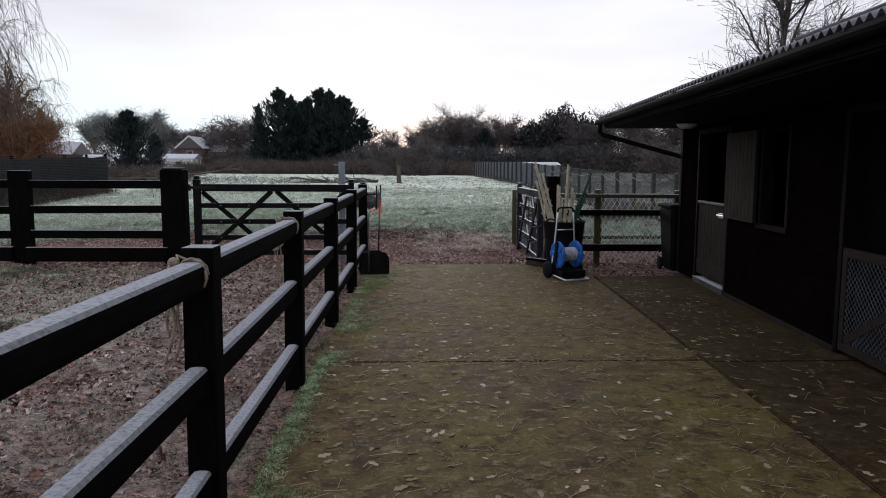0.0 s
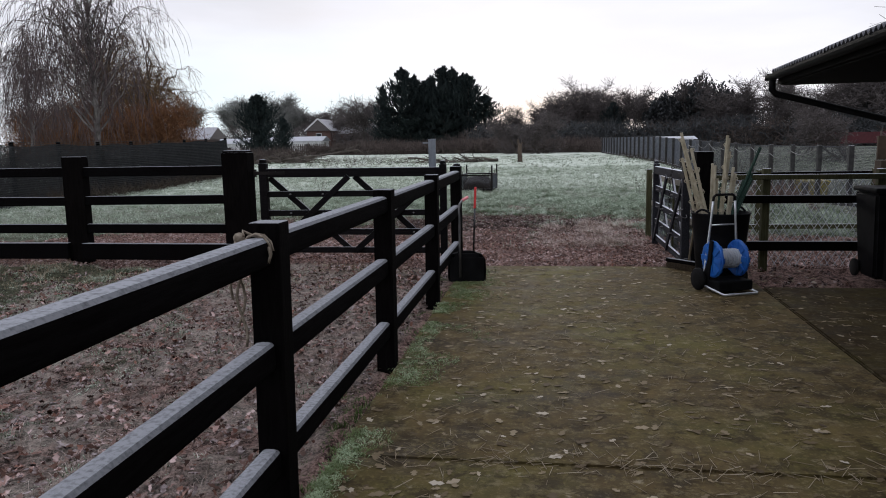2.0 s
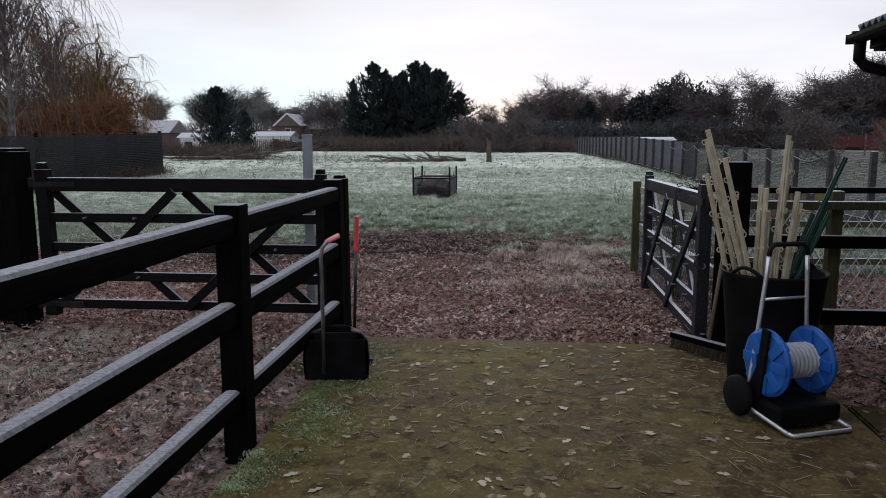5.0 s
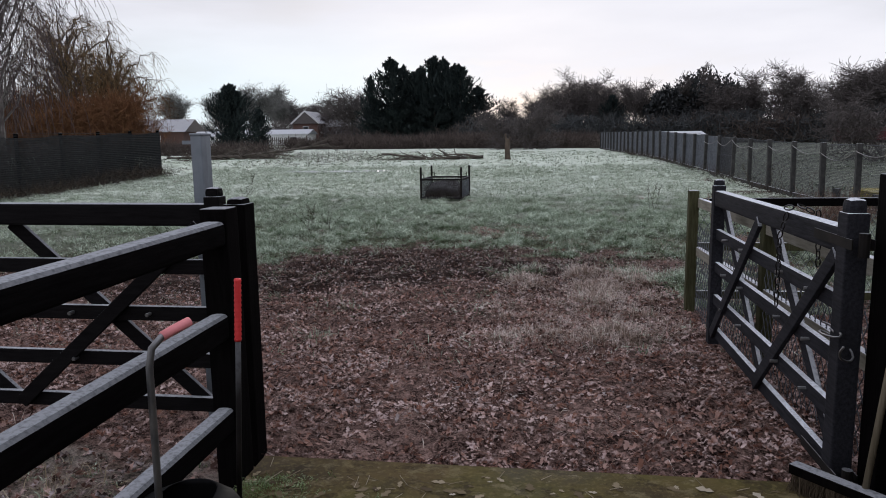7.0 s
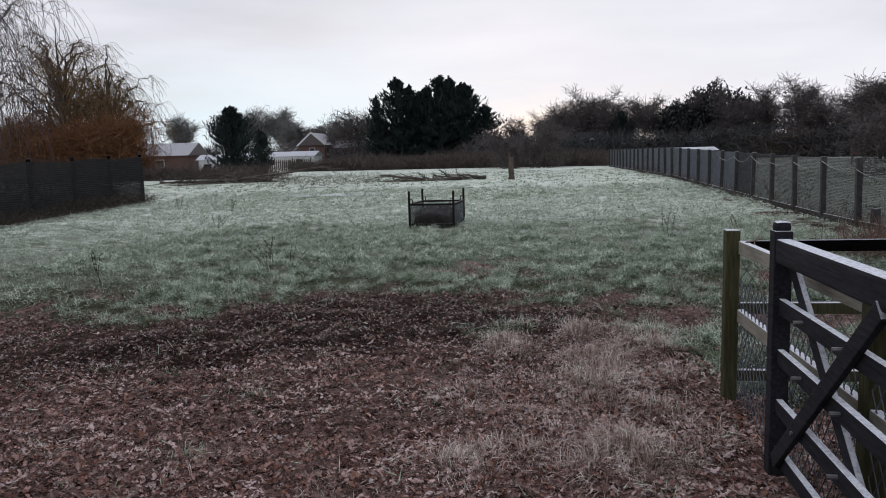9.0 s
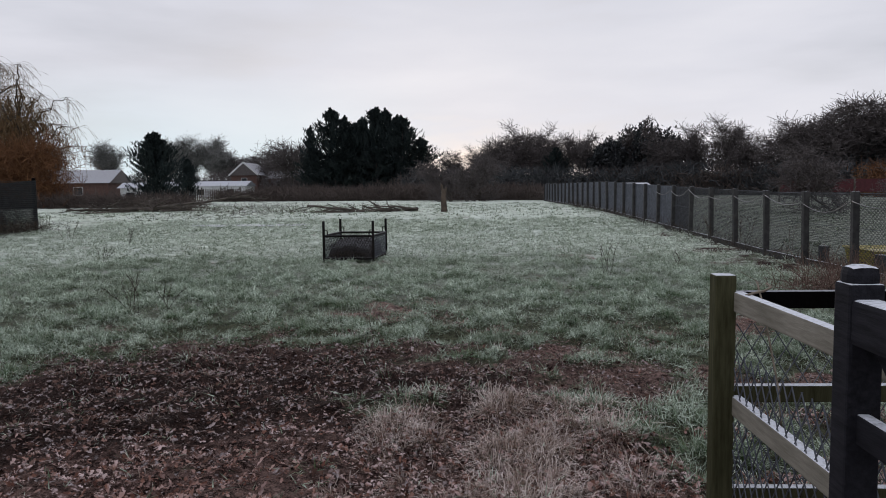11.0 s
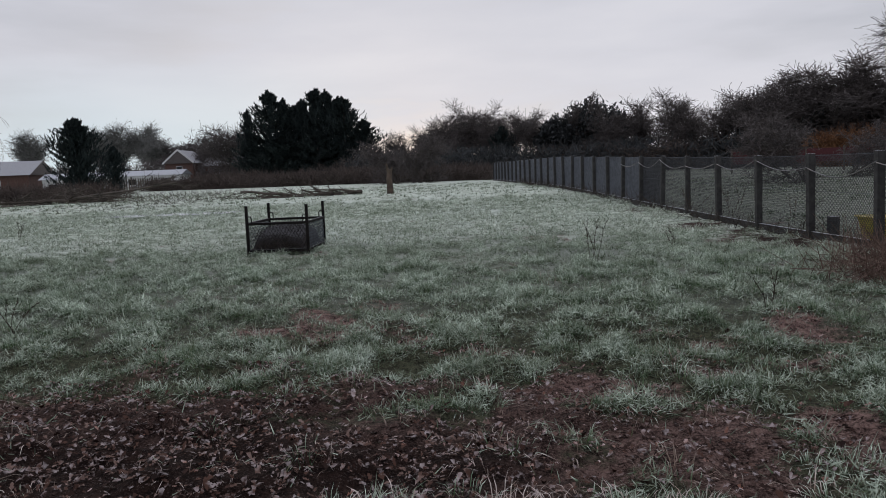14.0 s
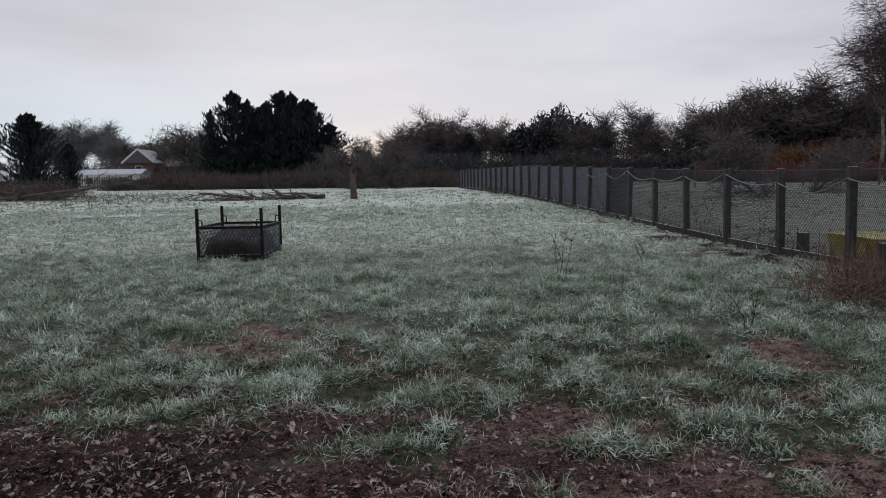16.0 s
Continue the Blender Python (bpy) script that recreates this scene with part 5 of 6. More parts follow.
# ---- plants ----
def ribbons(base, direction, length, width, bend, seed=0):
    """Blades: arrays of base points, unit directions, lengths, widths and drooping; each blade is one island of three triangles."""
    n = len(base)
    r = np.random.RandomState(seed)
    side = np.cross(direction, np.array([0, 0, 1.0])) + r.normal(0, 0.15, (n, 3))
    side /= np.maximum(np.linalg.norm(side, axis=1, keepdims=True), 1e-6)
    mid = base + direction * (length * 0.55)[:, None]
    tip = base + direction * length[:, None] * 0.92
    tip[:, 2] -= bend
    lean = direction.copy()
    lean[:, 2] = 0
    tip += lean * bend[:, None] * 0.8
    w = (width / 2)[:, None]
    pts = np.stack([base - side * w, base + side * w, mid - side * w * 0.8, mid + side * w * 0.8, tip], 1)
    tri = np.array([(0, 1, 3), (0, 3, 2), (2, 3, 4)])
    idx = (np.arange(n)[:, None, None] * 5 + tri[None]).reshape(-1, 3)
    return pts.reshape(-1, 3), idx


def blade_mesh(name, strip, mat):
    me = tri_mesh(name, strip, mat)
    n = len(strip[0]) // 5
    at = me.attributes.new("tip", "FLOAT", "POINT")
    at.data.foreach_set("value", np.tile(np.array([0, 0, 0.6, 0.6, 1.0], dtype=np.float32), n))
    return me


def branch(segs, p, d, length, r, level, rnd, cfg):
    """Grow one bough as short tapering pieces, with side shoots."""
    n = cfg["pieces"][level]
    step = length / n
    for k in range(n):
        d = (d + Vector((rnd.gauss(0, 1), rnd.gauss(0, 1), rnd.gauss(0, 1))) * cfg["crook"] + Vector((0, 0, cfg["rise"][level]))).normalized()
        q = p + d * step
        r2 = r * (1 - 0.75 / n) if level == 0 else r * (1 - 0.8 / n)
        segs[level].append((p.copy(), q.copy(), r, r2))
        start = cfg["clear"] if level == 0 else 0.15
        if level + 1 < len(cfg["pieces"]) and (k + 1) / n > start:
            for _ in range(cfg["shoots"][level]):
                a = rnd.uniform(0, 2 * math.pi)
                u = d.cross(Vector((0.31, 0.2, 0.93))).normalized()
                v = d.cross(u)
                spread = cfg["spread"] * rnd.uniform(0.7, 1.25)
                nd = (d * math.cos(spread) + (u * math.cos(a) + v * math.sin(a)) * math.sin(spread)).normalized()
                branch(segs, p + (q - p) * rnd.random(), nd, cfg["ratio"] * length * rnd.uniform(0.6, 1.15) * (1 - 0.45 * (k / n) if level == 0 else 1.0), max(r2 * 0.55, cfg["least"]), level + 1, rnd, cfg)
        p, r = q, r2


def rods(segs, name, mat, least=0.0, flat=False):
    a = np.array([tuple(s[0]) for s in segs])
    b = np.array([tuple(s[1]) for s in segs])
    ra = np.maximum(np.array([s[2] for s in segs]), least)
    rb = np.maximum(np.array([s[3] for s in segs]), least)
    return tri_mesh(name, strips(a, b, ra, rb, len(a)) if flat else prisms(a, b, ra, rb), mat)


def bare_tree(name, seed, height, spread, mat_bark, mat_twig, least, levels=4, shoots=(3, 2, 3), rise=(0.05, 0.06, 0.03, 0.0), crook=0.14, clear=0.25, ratio=0.50, radius=None, stems=1, label="", droop=0.0, extra=None):
    """A leafless tree: trunk and limbs in one part, the fine twigs in another."""
    rnd = random.Random(seed)
    t = thing(name, pose(0, 0, -60), label, "tree")
    cfg = dict(pieces=(7, 5, 4, 3)[:levels], crook=crook, rise=rise, clear=clear, shoots=shoots, spread=spread, ratio=ratio, least=least)
    segs = [[] for _ in range(levels)]
    for k in range(stems):
        d = Vector((rnd.gauss(0, 0.10 + 0.25 * (stems > 1)), rnd.gauss(0, 0.10 + 0.25 * (stems > 1)), 1)).normalized()
        branch(segs, Vector((rnd.gauss(0, 0.2) * (stems > 1), rnd.gauss(0, 0.2) * (stems > 1), -0.3)), d, height * rnd.uniform(0.85, 1.0), radius or height * 0.022, 0, rnd, cfg)
    part("trunk", rods(segs[0] + segs[1], "trunk", mat_bark), None, t)
    twigs = [s for lv in segs[2:] for s in lv]
    if droop:
        hang = []
        for (p, q, r, r2) in segs[-1]:
            if rnd.random() < 0.75:
                w = q.copy()
                for _ in range(4):
                    n = w + Vector((rnd.gauss(0, 0.06), rnd.gauss(0, 0.06), -droop * rnd.uniform(0.5, 1.2)))
                    if n.z < 0.5:
                        break
                    hang.append((w, n, least, least * 0.8))
                    w = n
        twigs += hang
    part("crown", rods(twigs, "crown", mat_twig, least, True), None, t)
    return t


def settle(t, x, y, scale=1.0, turn=0.0, sz=None):
    """A copy of a grown tree standing on the ground at x, y."""
    o = copy_thing(t, pose(x, y, gz(x, y) - 0.05, 0, 0, turn))
    o.scale = (scale, scale, sz or scale)
    return o


def drop(t):
    for o in (*t.children_recursive, t):
        bpy.data.objects.remove(o)


def conifer(seed, height, width, label, clumps=2600, base=0.04, tip=1.0, fan=0.55):
    """A dark conifer of upswept boughs set with fine spiky sprays."""
    r = np.random.RandomState(seed)
    t = thing("conifer_tree", pose(0, 0, -60), label, "tree", "conifers")
    part("trunk", Shape().tube([(0, 0, -0.3), (0.05, 0, height * 0.5), (0, 0.03, height * 0.97)], height * 0.022, 8, 0.03), M_BARK, t)
    per = 14
    nb = clumps // per
    bh = base + (0.97 - base) * r.random_sample(nb) ** 0.95
    ba = r.uniform(0, 2 * math.pi, nb)
    reach = width / 2 * (np.minimum(1.0, (1 - bh) * 2.1 + 0.02) ** 0.9) * r.uniform(0.45, 1.2, nb)
    clumps = nb * per
    u = np.tile((np.arange(per) + 0.5) / per, nb) ** 0.75
    ang = np.repeat(ba, per) + r.normal(0, 0.10, clumps)
    rad = np.repeat(reach, per) * u
    lift = np.repeat(reach * np.minimum(1, 3.0 * (1 - bh)), per) * 0.40 * u * u
    z = np.repeat(bh, per) * height + lift + r.normal(0, 0.006 * height, clumps)
    c = np.stack([rad * np.cos(ang), rad * np.sin(ang), z], 1)
    k = 8
    base_p = np.repeat(c, k, 0)
    out = np.repeat(np.stack([np.cos(ang), np.sin(ang), np.full(clumps, 1.0)], 1), k, 0) + r.normal(0, fan, (clumps * k, 3))
    out /= np.linalg.norm(out, axis=1, keepdims=True)
    L = r.uniform(0.3, 1.0, clumps * k) ** 1.4 * (0.065 * height + 0.2)
    base_p -= out * (L * 0.4)[:, None]
    part("crown", tri_mesh("crown", ribbons(base_p, out, L, L * 0.20, L * 0.04, seed), M_NEEDLE), None, t)
    return t


def weeping(name, x, y, h, radius, fork, limbs, seed, bark_mat, twig_mat, thick, hang, label, trunk_r, twigs=9, fall=0.5, arch=2.1, group="", wiggle=0.16):
    """A tree of arching limbs that fan out from a trunk into a dome and hang in long thin shoots."""
    rnd = random.Random(seed)
    t = thing(name, pose(x, y, gz(x, y) - 0.05), label, "tree", group)
    wood_segs, twig_segs = [], []
    p = Vector((0, 0, -0.3))
    n = 9
    for k in range(n):
        q = Vector((rnd.gauss(0, 0.04 * h / 10), rnd.gauss(0, 0.04 * h / 10), -0.3 + (h * 0.93 + 0.3) * (k + 1) / n))
        wood_segs.append((p, q, trunk_r * (1 - k / n) + 0.02, trunk_r * (1 - (k + 1) / n) + 0.02))
        p = q
    for k in range(limbs):
        a = rnd.uniform(0, 2 * math.pi)
        rise = rnd.random() ** 0.8
        z0 = fork + (h * 0.72 - fork) * rise * rnd.uniform(0.5, 1)
        reach = radius * rnd.uniform(0.45, 1.0) * (1 - 0.45 * rise)
        top = min(h, z0 + (h - fork) * rnd.uniform(0.22, 0.42))
        p = Vector((0, 0, z0))
        m = 9
        for j in range(1, m + 1):
            u = j / m
            q = Vector((math.cos(a) * reach * u ** 0.9, math.sin(a) * reach * u ** 0.9, z0 + (top - z0) * math.sin(u * arch)))
            q += Vector((rnd.gauss(0, 0.05), rnd.gauss(0, 0.05), rnd.gauss(0, 0.05))) * radius * 0.5
            r0 = max(thick * 1.3, trunk_r * 0.30 * (1 - u * 0.9))
            wood_segs.append((p, q, r0, r0 * 0.85))
            if j > 1:
                for _ in range(twigs):
                    w = p + (q - p) * rnd.random()
                    d = Vector((rnd.gauss(0, 1), rnd.gauss(0, 1), rnd.uniform(-0.1, 0.9) if fall < 0.2 else rnd.uniform(-0.8, 0.4))).normalized()
                    step = hang * rnd.uniform(0.10, 0.24)
                    for i in range(7):
                        e = w + d * step
                        if e.z < 0.6:
                            break
                        twig_segs.append((w, e, thick, thick * 0.8))
                        w = e
                        d = (d + Vector((rnd.gauss(0, wiggle), rnd.gauss(0, wiggle), -fall + rnd.gauss(0, 0.5 * wiggle)))).normalized()
            p = q
    part("trunk", rods(wood_segs, "trunk", bark_mat), None, t)
    part("crown", rods(twig_segs, "crown", twig_mat, thick, True), None, t)
    return t


def place_trees():
    # the stand of dark conifers
    A = conifer(1, 14.0, 11.5, "tall dark conifer in a dense stand", 3400, 0.02)
    for x, y, s, turn, sz in ((-24.0, 122.5, 0.75, 20, 1.00), (-22.4, 124.5, 0.53, 80, 0.93), (-17.4, 124.5, 0.78, 140, 1.02), (-15.6, 123.0, 0.58, 33, 0.99), (-12.7, 121.5, 0.72, 250, 0.90), (-20.6, 126.5, 0.86, 300, 0.86), (-19.2, 123.5, 0.56, 210, 0.90), (-14.2, 125.5, 0.75, 60, 0.93), (-27.6, 123.5, 0.33, 90, 0.82), (-10.2, 123.0, 0.69, 30, 0.66), (-26.0, 121.0, 0.62, 10, 0.52), (-22.0, 119.5, 0.86, 77, 0.50), (-16.5, 119.5, 0.7, 177, 0.55)):
        settle(A, x, y, s, turn, sz)
    B = conifer(4, 8.0, 8.0, "broad dark green conifer before the houses", 4600, 0.0, fan=0.7)
    settle(B, -32.1, 80.2, 0.68, 30, 0.90)
    settle(B, -31.4, 86.0, 0.36, 120, 0.60)
    settle(B, 10.4, 118.5, 0.55, 200, 0.9)
    drop(A)
    drop(B)
    # bare round-headed trees of the skyline
    kinds = [weeping("bare_tree", 0, -300, 9.0, 4.4 + 0.5 * k, 0.8 + 0.4 * k, 30, 20 + k, M_BARK, M_TWIG, 0.021, 1.25, "bare winter tree in the hedgerow skyline", 0.20, 11, -0.04, 1.5, "skyline trees", 0.35) for k in range(4)]
    for k, (x, y, h, w) in enumerate(((1.6, 119.5, 8.2, 0.9), (5.0, 122.5, 10.0, 1.0), (8.2, 126.5, 10.2, 0.85), (13.8, 118.5, 9.8, 0.75), (29.5, 114.5, 9.4, 0.9), (31.0, 106.5, 9.4, 0.9), (34.9, 99.5, 7.6, 1.0), (37.4, 96.5, 9.2, 1.15), (41.2, 94.5, 10.2, 1.2), (45.4, 92.5, 11.3, 1.3), (49.3, 90.5, 10.2, 1.2), (55.0, 89.5, 10.8, 1.2), (59.0, 86.5, 11.0, 1.3), (64.6, 84.5, 11.8, 1.3), (20.0, 122.0, 8.5, 1.0), (25.0, 126.0, 9.0, 1.1), (-5.5, 128.0, 6.8, 1.0), (-1.5, 124.0, 7.0, 0.9), (11.0, 123.0, 7.8, 1.0), (16.5, 121.0, 8.6, 1.0), (33.0, 104.0, 7.4, 1.1), (43.5, 98.0, 9.4, 1.2), (52.0, 95.0, 9.5, 1.2), (-36.0, 142.5, 11.0, 1.15), (-43.0, 155.0, 9.0, 1.3), (-52.5, 174.5, 9.6, 1.4), (-59.2, 179.5, 10.0, 1.4), (72.0, 84.0, 12, 1.4), (80.0, 76.0, 12, 1.4), (86.0, 62.0, 12, 1.4), (88.0, 45.0, 12, 1.4), (3.2, 128.0, 9.0, 1.1), (9.5, 121.0, 8.4, 1.0), (24.0, 112.0, 8.0, 1.1), (39.5, 101.0, 9.6, 1.2), (47.5, 99.0, 10.6, 1.2), (57.0, 94.0, 10.4, 1.3))):
        s = h / 9.0
        settle(kinds[k % 4], x, y, s * w, k * 67, s * 1.04)
    for k in kinds:
        drop(k)
    pale = weeping("bare_tree", 0, -300, 14.0, 5.4, 3.0, 34, 31, M_BARK, M_TWIGPALE, 0.030, 1.9, "tall pale bare tree behind the houses", 0.25, 13, -0.04, 1.5, "skyline trees", 0.35)
    for k, (x, y, h) in enumerate(((-78.3, 184.5, 14.0), (-73.2, 184.5, 14.8), (-68.2, 186.5, 14.6), (-84.0, 188.0, 14.0), (-62.0, 176.0, 11.5), (-92.0, 180.0, 13.5), (-104.0, 176.0, 13.0))):
        settle(pale, x, y, h / 14.0, k * 80)
    drop(pale)


place_trees()


def ivy_oak(x, y, w, h, seed):
    """A dense rounded crown of twigs and ivy clumps over a forked trunk."""
    r = np.random.RandomState(seed)
    t = bare_tree("oak_tree", seed, h * 0.93, 0.60, M_BARK, M_TWIG, 0.022, 4, (3, 3, 3), ratio=0.46, clear=0.15, label="large domed oak thick with ivy")
    n = 2600
    d = r.normal(0, 1, (n, 3))
    d /= np.linalg.norm(d, axis=1, keepdims=True)
    rad = r.uniform(0.35, 0.92, n) ** 0.6
    lump = 1 + 0.16 * np.sin(d[:, 0] * 7 + seed) * np.cos(d[:, 2] * 6) + 0.10 * np.sin(d[:, 1] * 11)
    c = np.stack([d[:, 0] * w / 2, d[:, 1] * w / 2, h * 0.50 + d[:, 2] * h * 0.42], 1) * 1.0
    c[:, :2] *= (rad * lump)[:, None]
    c[:, 2] = h * 0.50 + (c[:, 2] - h * 0.50) * rad * lump
    k = 4
    b = np.repeat(c, k, 0)
    o = r.normal(0, 1, (n * k, 3))
    o /= np.linalg.norm(o, axis=1, keepdims=True)
    L = r.uniform(0.25, 0.6, n * k)
    part("ivy", tri_mesh("ivy", ribbons(b, o, L, L * 0.5, L * 0.05, seed), M_IVY), None, t, "dark ivy through the crown")
    t.matrix_basis = pose(x, y, gz(x, y) - 0.05)
    return t


ivy_oak(22.9, 117.5, 11.0, 11.4, 51)
ivy_oak(17.6, 115.0, 6.0, 8.6, 52)
ivy_oak(27.8, 118.5, 7.5, 9.2, 53)
ivy_oak(42.0, 98.0, 12.0, 8.4, 54)
ivy_oak(50.0, 96.0, 12.0, 8.8, 55)


weeping("willow_tree", -46.5, 74.0, 15.6, 9.0, 2.0, 54, 61, M_BARK, M_WILLOW, 0.013, 1.9, "weeping willow with brown bare shoots", 0.50, 7, 0.30, 1.9)
weeping("willow_tree", -40.2, 72.0, 12.2, 6.4, 1.8, 44, 62, M_BARK, M_WILLOW, 0.013, 1.8, "weeping willow with brown bare shoots", 0.42, 7, 0.32, 1.9)
weeping("birch_tree", -21.2, 34.3, 12.0, 5.2, 2.0, 44, 63, M_BIRCHBARK, M_BIRCHTWIG, 0.009, 2.3, "tall weeping birch with hanging bare twigs", 0.21, 4)
weeping("birch_tree", -29.5, 40.5, 9.5, 3.0, 2.0, 26, 64, M_BIRCHBARK, M_BIRCHTWIG, 0.0075, 1.9, "weeping birch with hanging bare twigs", 0.12, 8)
weeping("birch_tree", 38.6, 69.5, 16.0, 5.0, 4.0, 40, 65, M_BIRCHBARK, M_BIRCHTWIG, 0.013, 1.5, "tall bare birch beyond the next field", 0.20, 11, 0.08, 1.6)
t = bare_tree("bare_tree", 71, 6.6, 0.7, M_BARK, M_TWIG, 0.0045, 4, (3, 3, 3), ratio=0.55, clear=0.2, label="bare tree with fine twigs behind the stable")
t.matrix_basis = pose(8.6, 16.5, -0.2)
t = bare_tree("apple_tree", 72, 4.6, 0.9, M_DEADWOOD, M_TWIG, 0.012, 4, (3, 2, 3), rise=(0.0, 0.0, 0.03, 0.03), crook=0.26, clear=0.2, ratio=0.55, stems=2, label="gnarled bare apple tree in the hedge")
t.matrix_basis = pose(-2.9, 76.5, gz(-3, 76))
settle(t, -0.3, 77.0, 1.1, 140)
settle(t, 16.5, 45.0, 0.8, 60)
settle(t, 20.5, 48.0, 0.7, 200)


def thicket(name, label, cat, path, width, h0, h1, count, mat, seed, thick=0.012, length=0.8, kind="stuff"):
    """Tangled stems along a line of ground points."""
    r = np.random.RandomState(seed)
    pts = np.array(path, float)
    seg = np.linalg.norm(np.diff(pts, axis=0), axis=1)
    cum = np.concatenate([[0], np.cumsum(seg)])
    u = r.uniform(0, cum[-1], count)
    x = np.interp(u, cum, pts[:, 0]) + r.normal(0, width / 2, count)
    y = np.interp(u, cum, pts[:, 1]) + r.normal(0, width / 2, count)
    hh = h0 + (h1 - h0) * (0.5 + 0.5 * np.sin(u * 0.55 + seed) * np.cos(u * 0.21 + 1)) * r.uniform(0.6, 1.1, count)
    z = land(x, y) + hh * r.random_sample(count) ** 1.2 * 0.75
    a = np.stack([x, y, z], 1)
    d = r.normal(0, 1, (count, 3)) * np.array([0.8, 0.8, 0.9]) + np.array([0, 0, 0.45])
    d /= np.linalg.norm(d, axis=1, keepdims=True)
    L = r.uniform(0.3, 1.0, count) * length
    b = a + d * L[:, None]
    b[:, 2] = np.maximum(b[:, 2], land(x, y))
    ob = new(name, tri_mesh(name, strips(a, b, np.full(count, thick), np.full(count, thick * 0.4), seed), mat))
    return tagged(ob, label, cat, kind=kind)


thicket("far_hedge", "brown leafless hedge along the far side of the pasture", "hedge", [(-30, 91), (-12, 86), (5.5, 80)], 1.6, 0.9, 1.6, 22000, M_HEDGE, 1, 0.022, 1.0)
thicket("far_hedge", "dark bramble bank below the conifers", "hedge", [(-26, 97), (-14, 93), (-2, 88), (6, 83)], 2.2, 1.0, 2.2, 18000, M_HEDGE, 2, 0.028, 1.2)
thicket("far_scrub", "dark scrub beneath the skyline trees", "scrub", [(-10, 114), (-2, 112), (14, 112), (30, 106), (40, 90), (52, 84), (66, 78), (90, 60)], 3.5, 3.0, 5.6, 46000, M_IVY, 3, 0.05, 1.6)
thicket("far_scrub", "grey brown scrub beneath the skyline trees", "scrub", [(-12, 116), (4, 116), (20, 112), (34, 100), (46, 88), (60, 80), (84, 64)], 3.0, 2.5, 5.2, 40000, M_HEDGE, 4, 0.045, 1.6)
thicket("orange_scrub", "orange-brown dogwood scrub beyond the next field", "scrub", [(36, 80), (42, 79), (48, 77)], 2.2, 3.0, 5.2, 9000, M_RUSSET, 5, 0.03, 1.5)
thicket("side_hedge", "dark hedge beyond the windbreak fence", "hedge", [(-40, 64), (-28, 66), (-21, 62)], 1.4, 0.7, 1.3, 11000, M_HEDGE, 6, 0.018, 0.9)
thicket("side_hedge", "dark leafless hedge grown through behind the windbreak fence", "hedge", [(-16.9, 12), (-17.1, 24), (-17.5, 37)], 0.8, 1.5, 2.25, 26000, M_HEDGE, 16, 0.010, 0.6)
thicket("willow_scrub", "russet scrub below the willow", "scrub", [(-56, 73), (-44, 70), (-38, 68), (-34, 66)], 2.4, 5.0, 8.6, 42000, M_RUSSET, 7, 0.020, 1.5)
thicket("village_trees", "low bare garden trees between the houses", "trees", [(-110, 165), (-80, 160), (-55, 158), (-38, 150), (-28, 140)], 5.0, 4.0, 7.5, 22000, M_TWIG, 8, 0.05, 2.0)
thicket("bramble_patch", "tangle of dead brown brambles by the boundary fence", "brambles", [(5.3, 21.6), (6.3, 22.4), (6.9, 23.6)], 0.6, 0.20, 0.56, 1500, M_BRAMBLE, 9, 0.0045, 0.6)
thicket("dead_weeds", "dead weeds along the foot of the boundary fence", "weeds", [(7.2, 22), (7.0, 30), (6.6, 44), (6.0, 60)], 0.35, 0.2, 0.45, 1500, M_WEED, 10, 0.006, 0.4)
thicket("dead_weeds", "dead weeds and grass along the windbreak fence", "weeds", [(-15.2, 22), (-15.6, 34), (-15.8, 37.5)], 0.45, 0.25, 0.7, 3200, M_WEED, 11, 0.007, 0.5)
thicket("dry_stalks", "scattered dry weed stalks in the far pasture", "weeds", [(-14, 42), (-9, 47), (-22, 56), (-12, 60)], 3.0, 0.2, 0.6, 1800, M_WEED, 12, 0.008, 0.5)


def weed(x, y, h, seed):
    rnd = random.Random(seed)
    segs = []
    for k in range(rnd.randint(3, 6)):
        p = Vector((rnd.gauss(0, 0.03), rnd.gauss(0, 0.03), -0.02))
        d = Vector((rnd.gauss(0, 0.3), rnd.gauss(0, 0.3), 1)).normalized()
        for j in range(6):
            q = p + d * h / 6
            segs.append((p, q, 0.0045, 0.003))
            if j > 1:
                for _ in range(3):
                    e = (d + Vector((rnd.gauss(0, 0.8), rnd.gauss(0, 0.8), rnd.gauss(0.2, 0.4)))).normalized()
                    segs.append((q, q + e * h * rnd.uniform(0.06, 0.16), 0.0035, 0.002))
            d = (d + Vector((rnd.gauss(0, 0.15), rnd.gauss(0, 0.15), 0))).normalized()
            p = q
    ob = new("dead_weed", rods(segs, "dead_weed", M_WEED))
    ob.matrix_basis = pose(x, y, gz(x, y))
    tagged(ob, "dry brown dead dock stem standing in frosted grass", "weed", "dead weeds")


for k, (x, y, h) in enumerate(((-3.6, 20.3, 0.55), (3.03, 24.2, 0.62), (3.8, 20.4, 0.42), (-5.8, 19.2, 0.50), (-3.45, 20.9, 0.35), (-9.5, 31.5, 0.5), (4.6, 25.5, 0.4), (-7.8, 27.0, 0.45), (7.0, 29.2, 0.9), (6.9, 31.2, 0.8), (7.2, 26.9, 0.8), (-12.2, 33.0, 0.6))):
    weed(x, y, h, k)


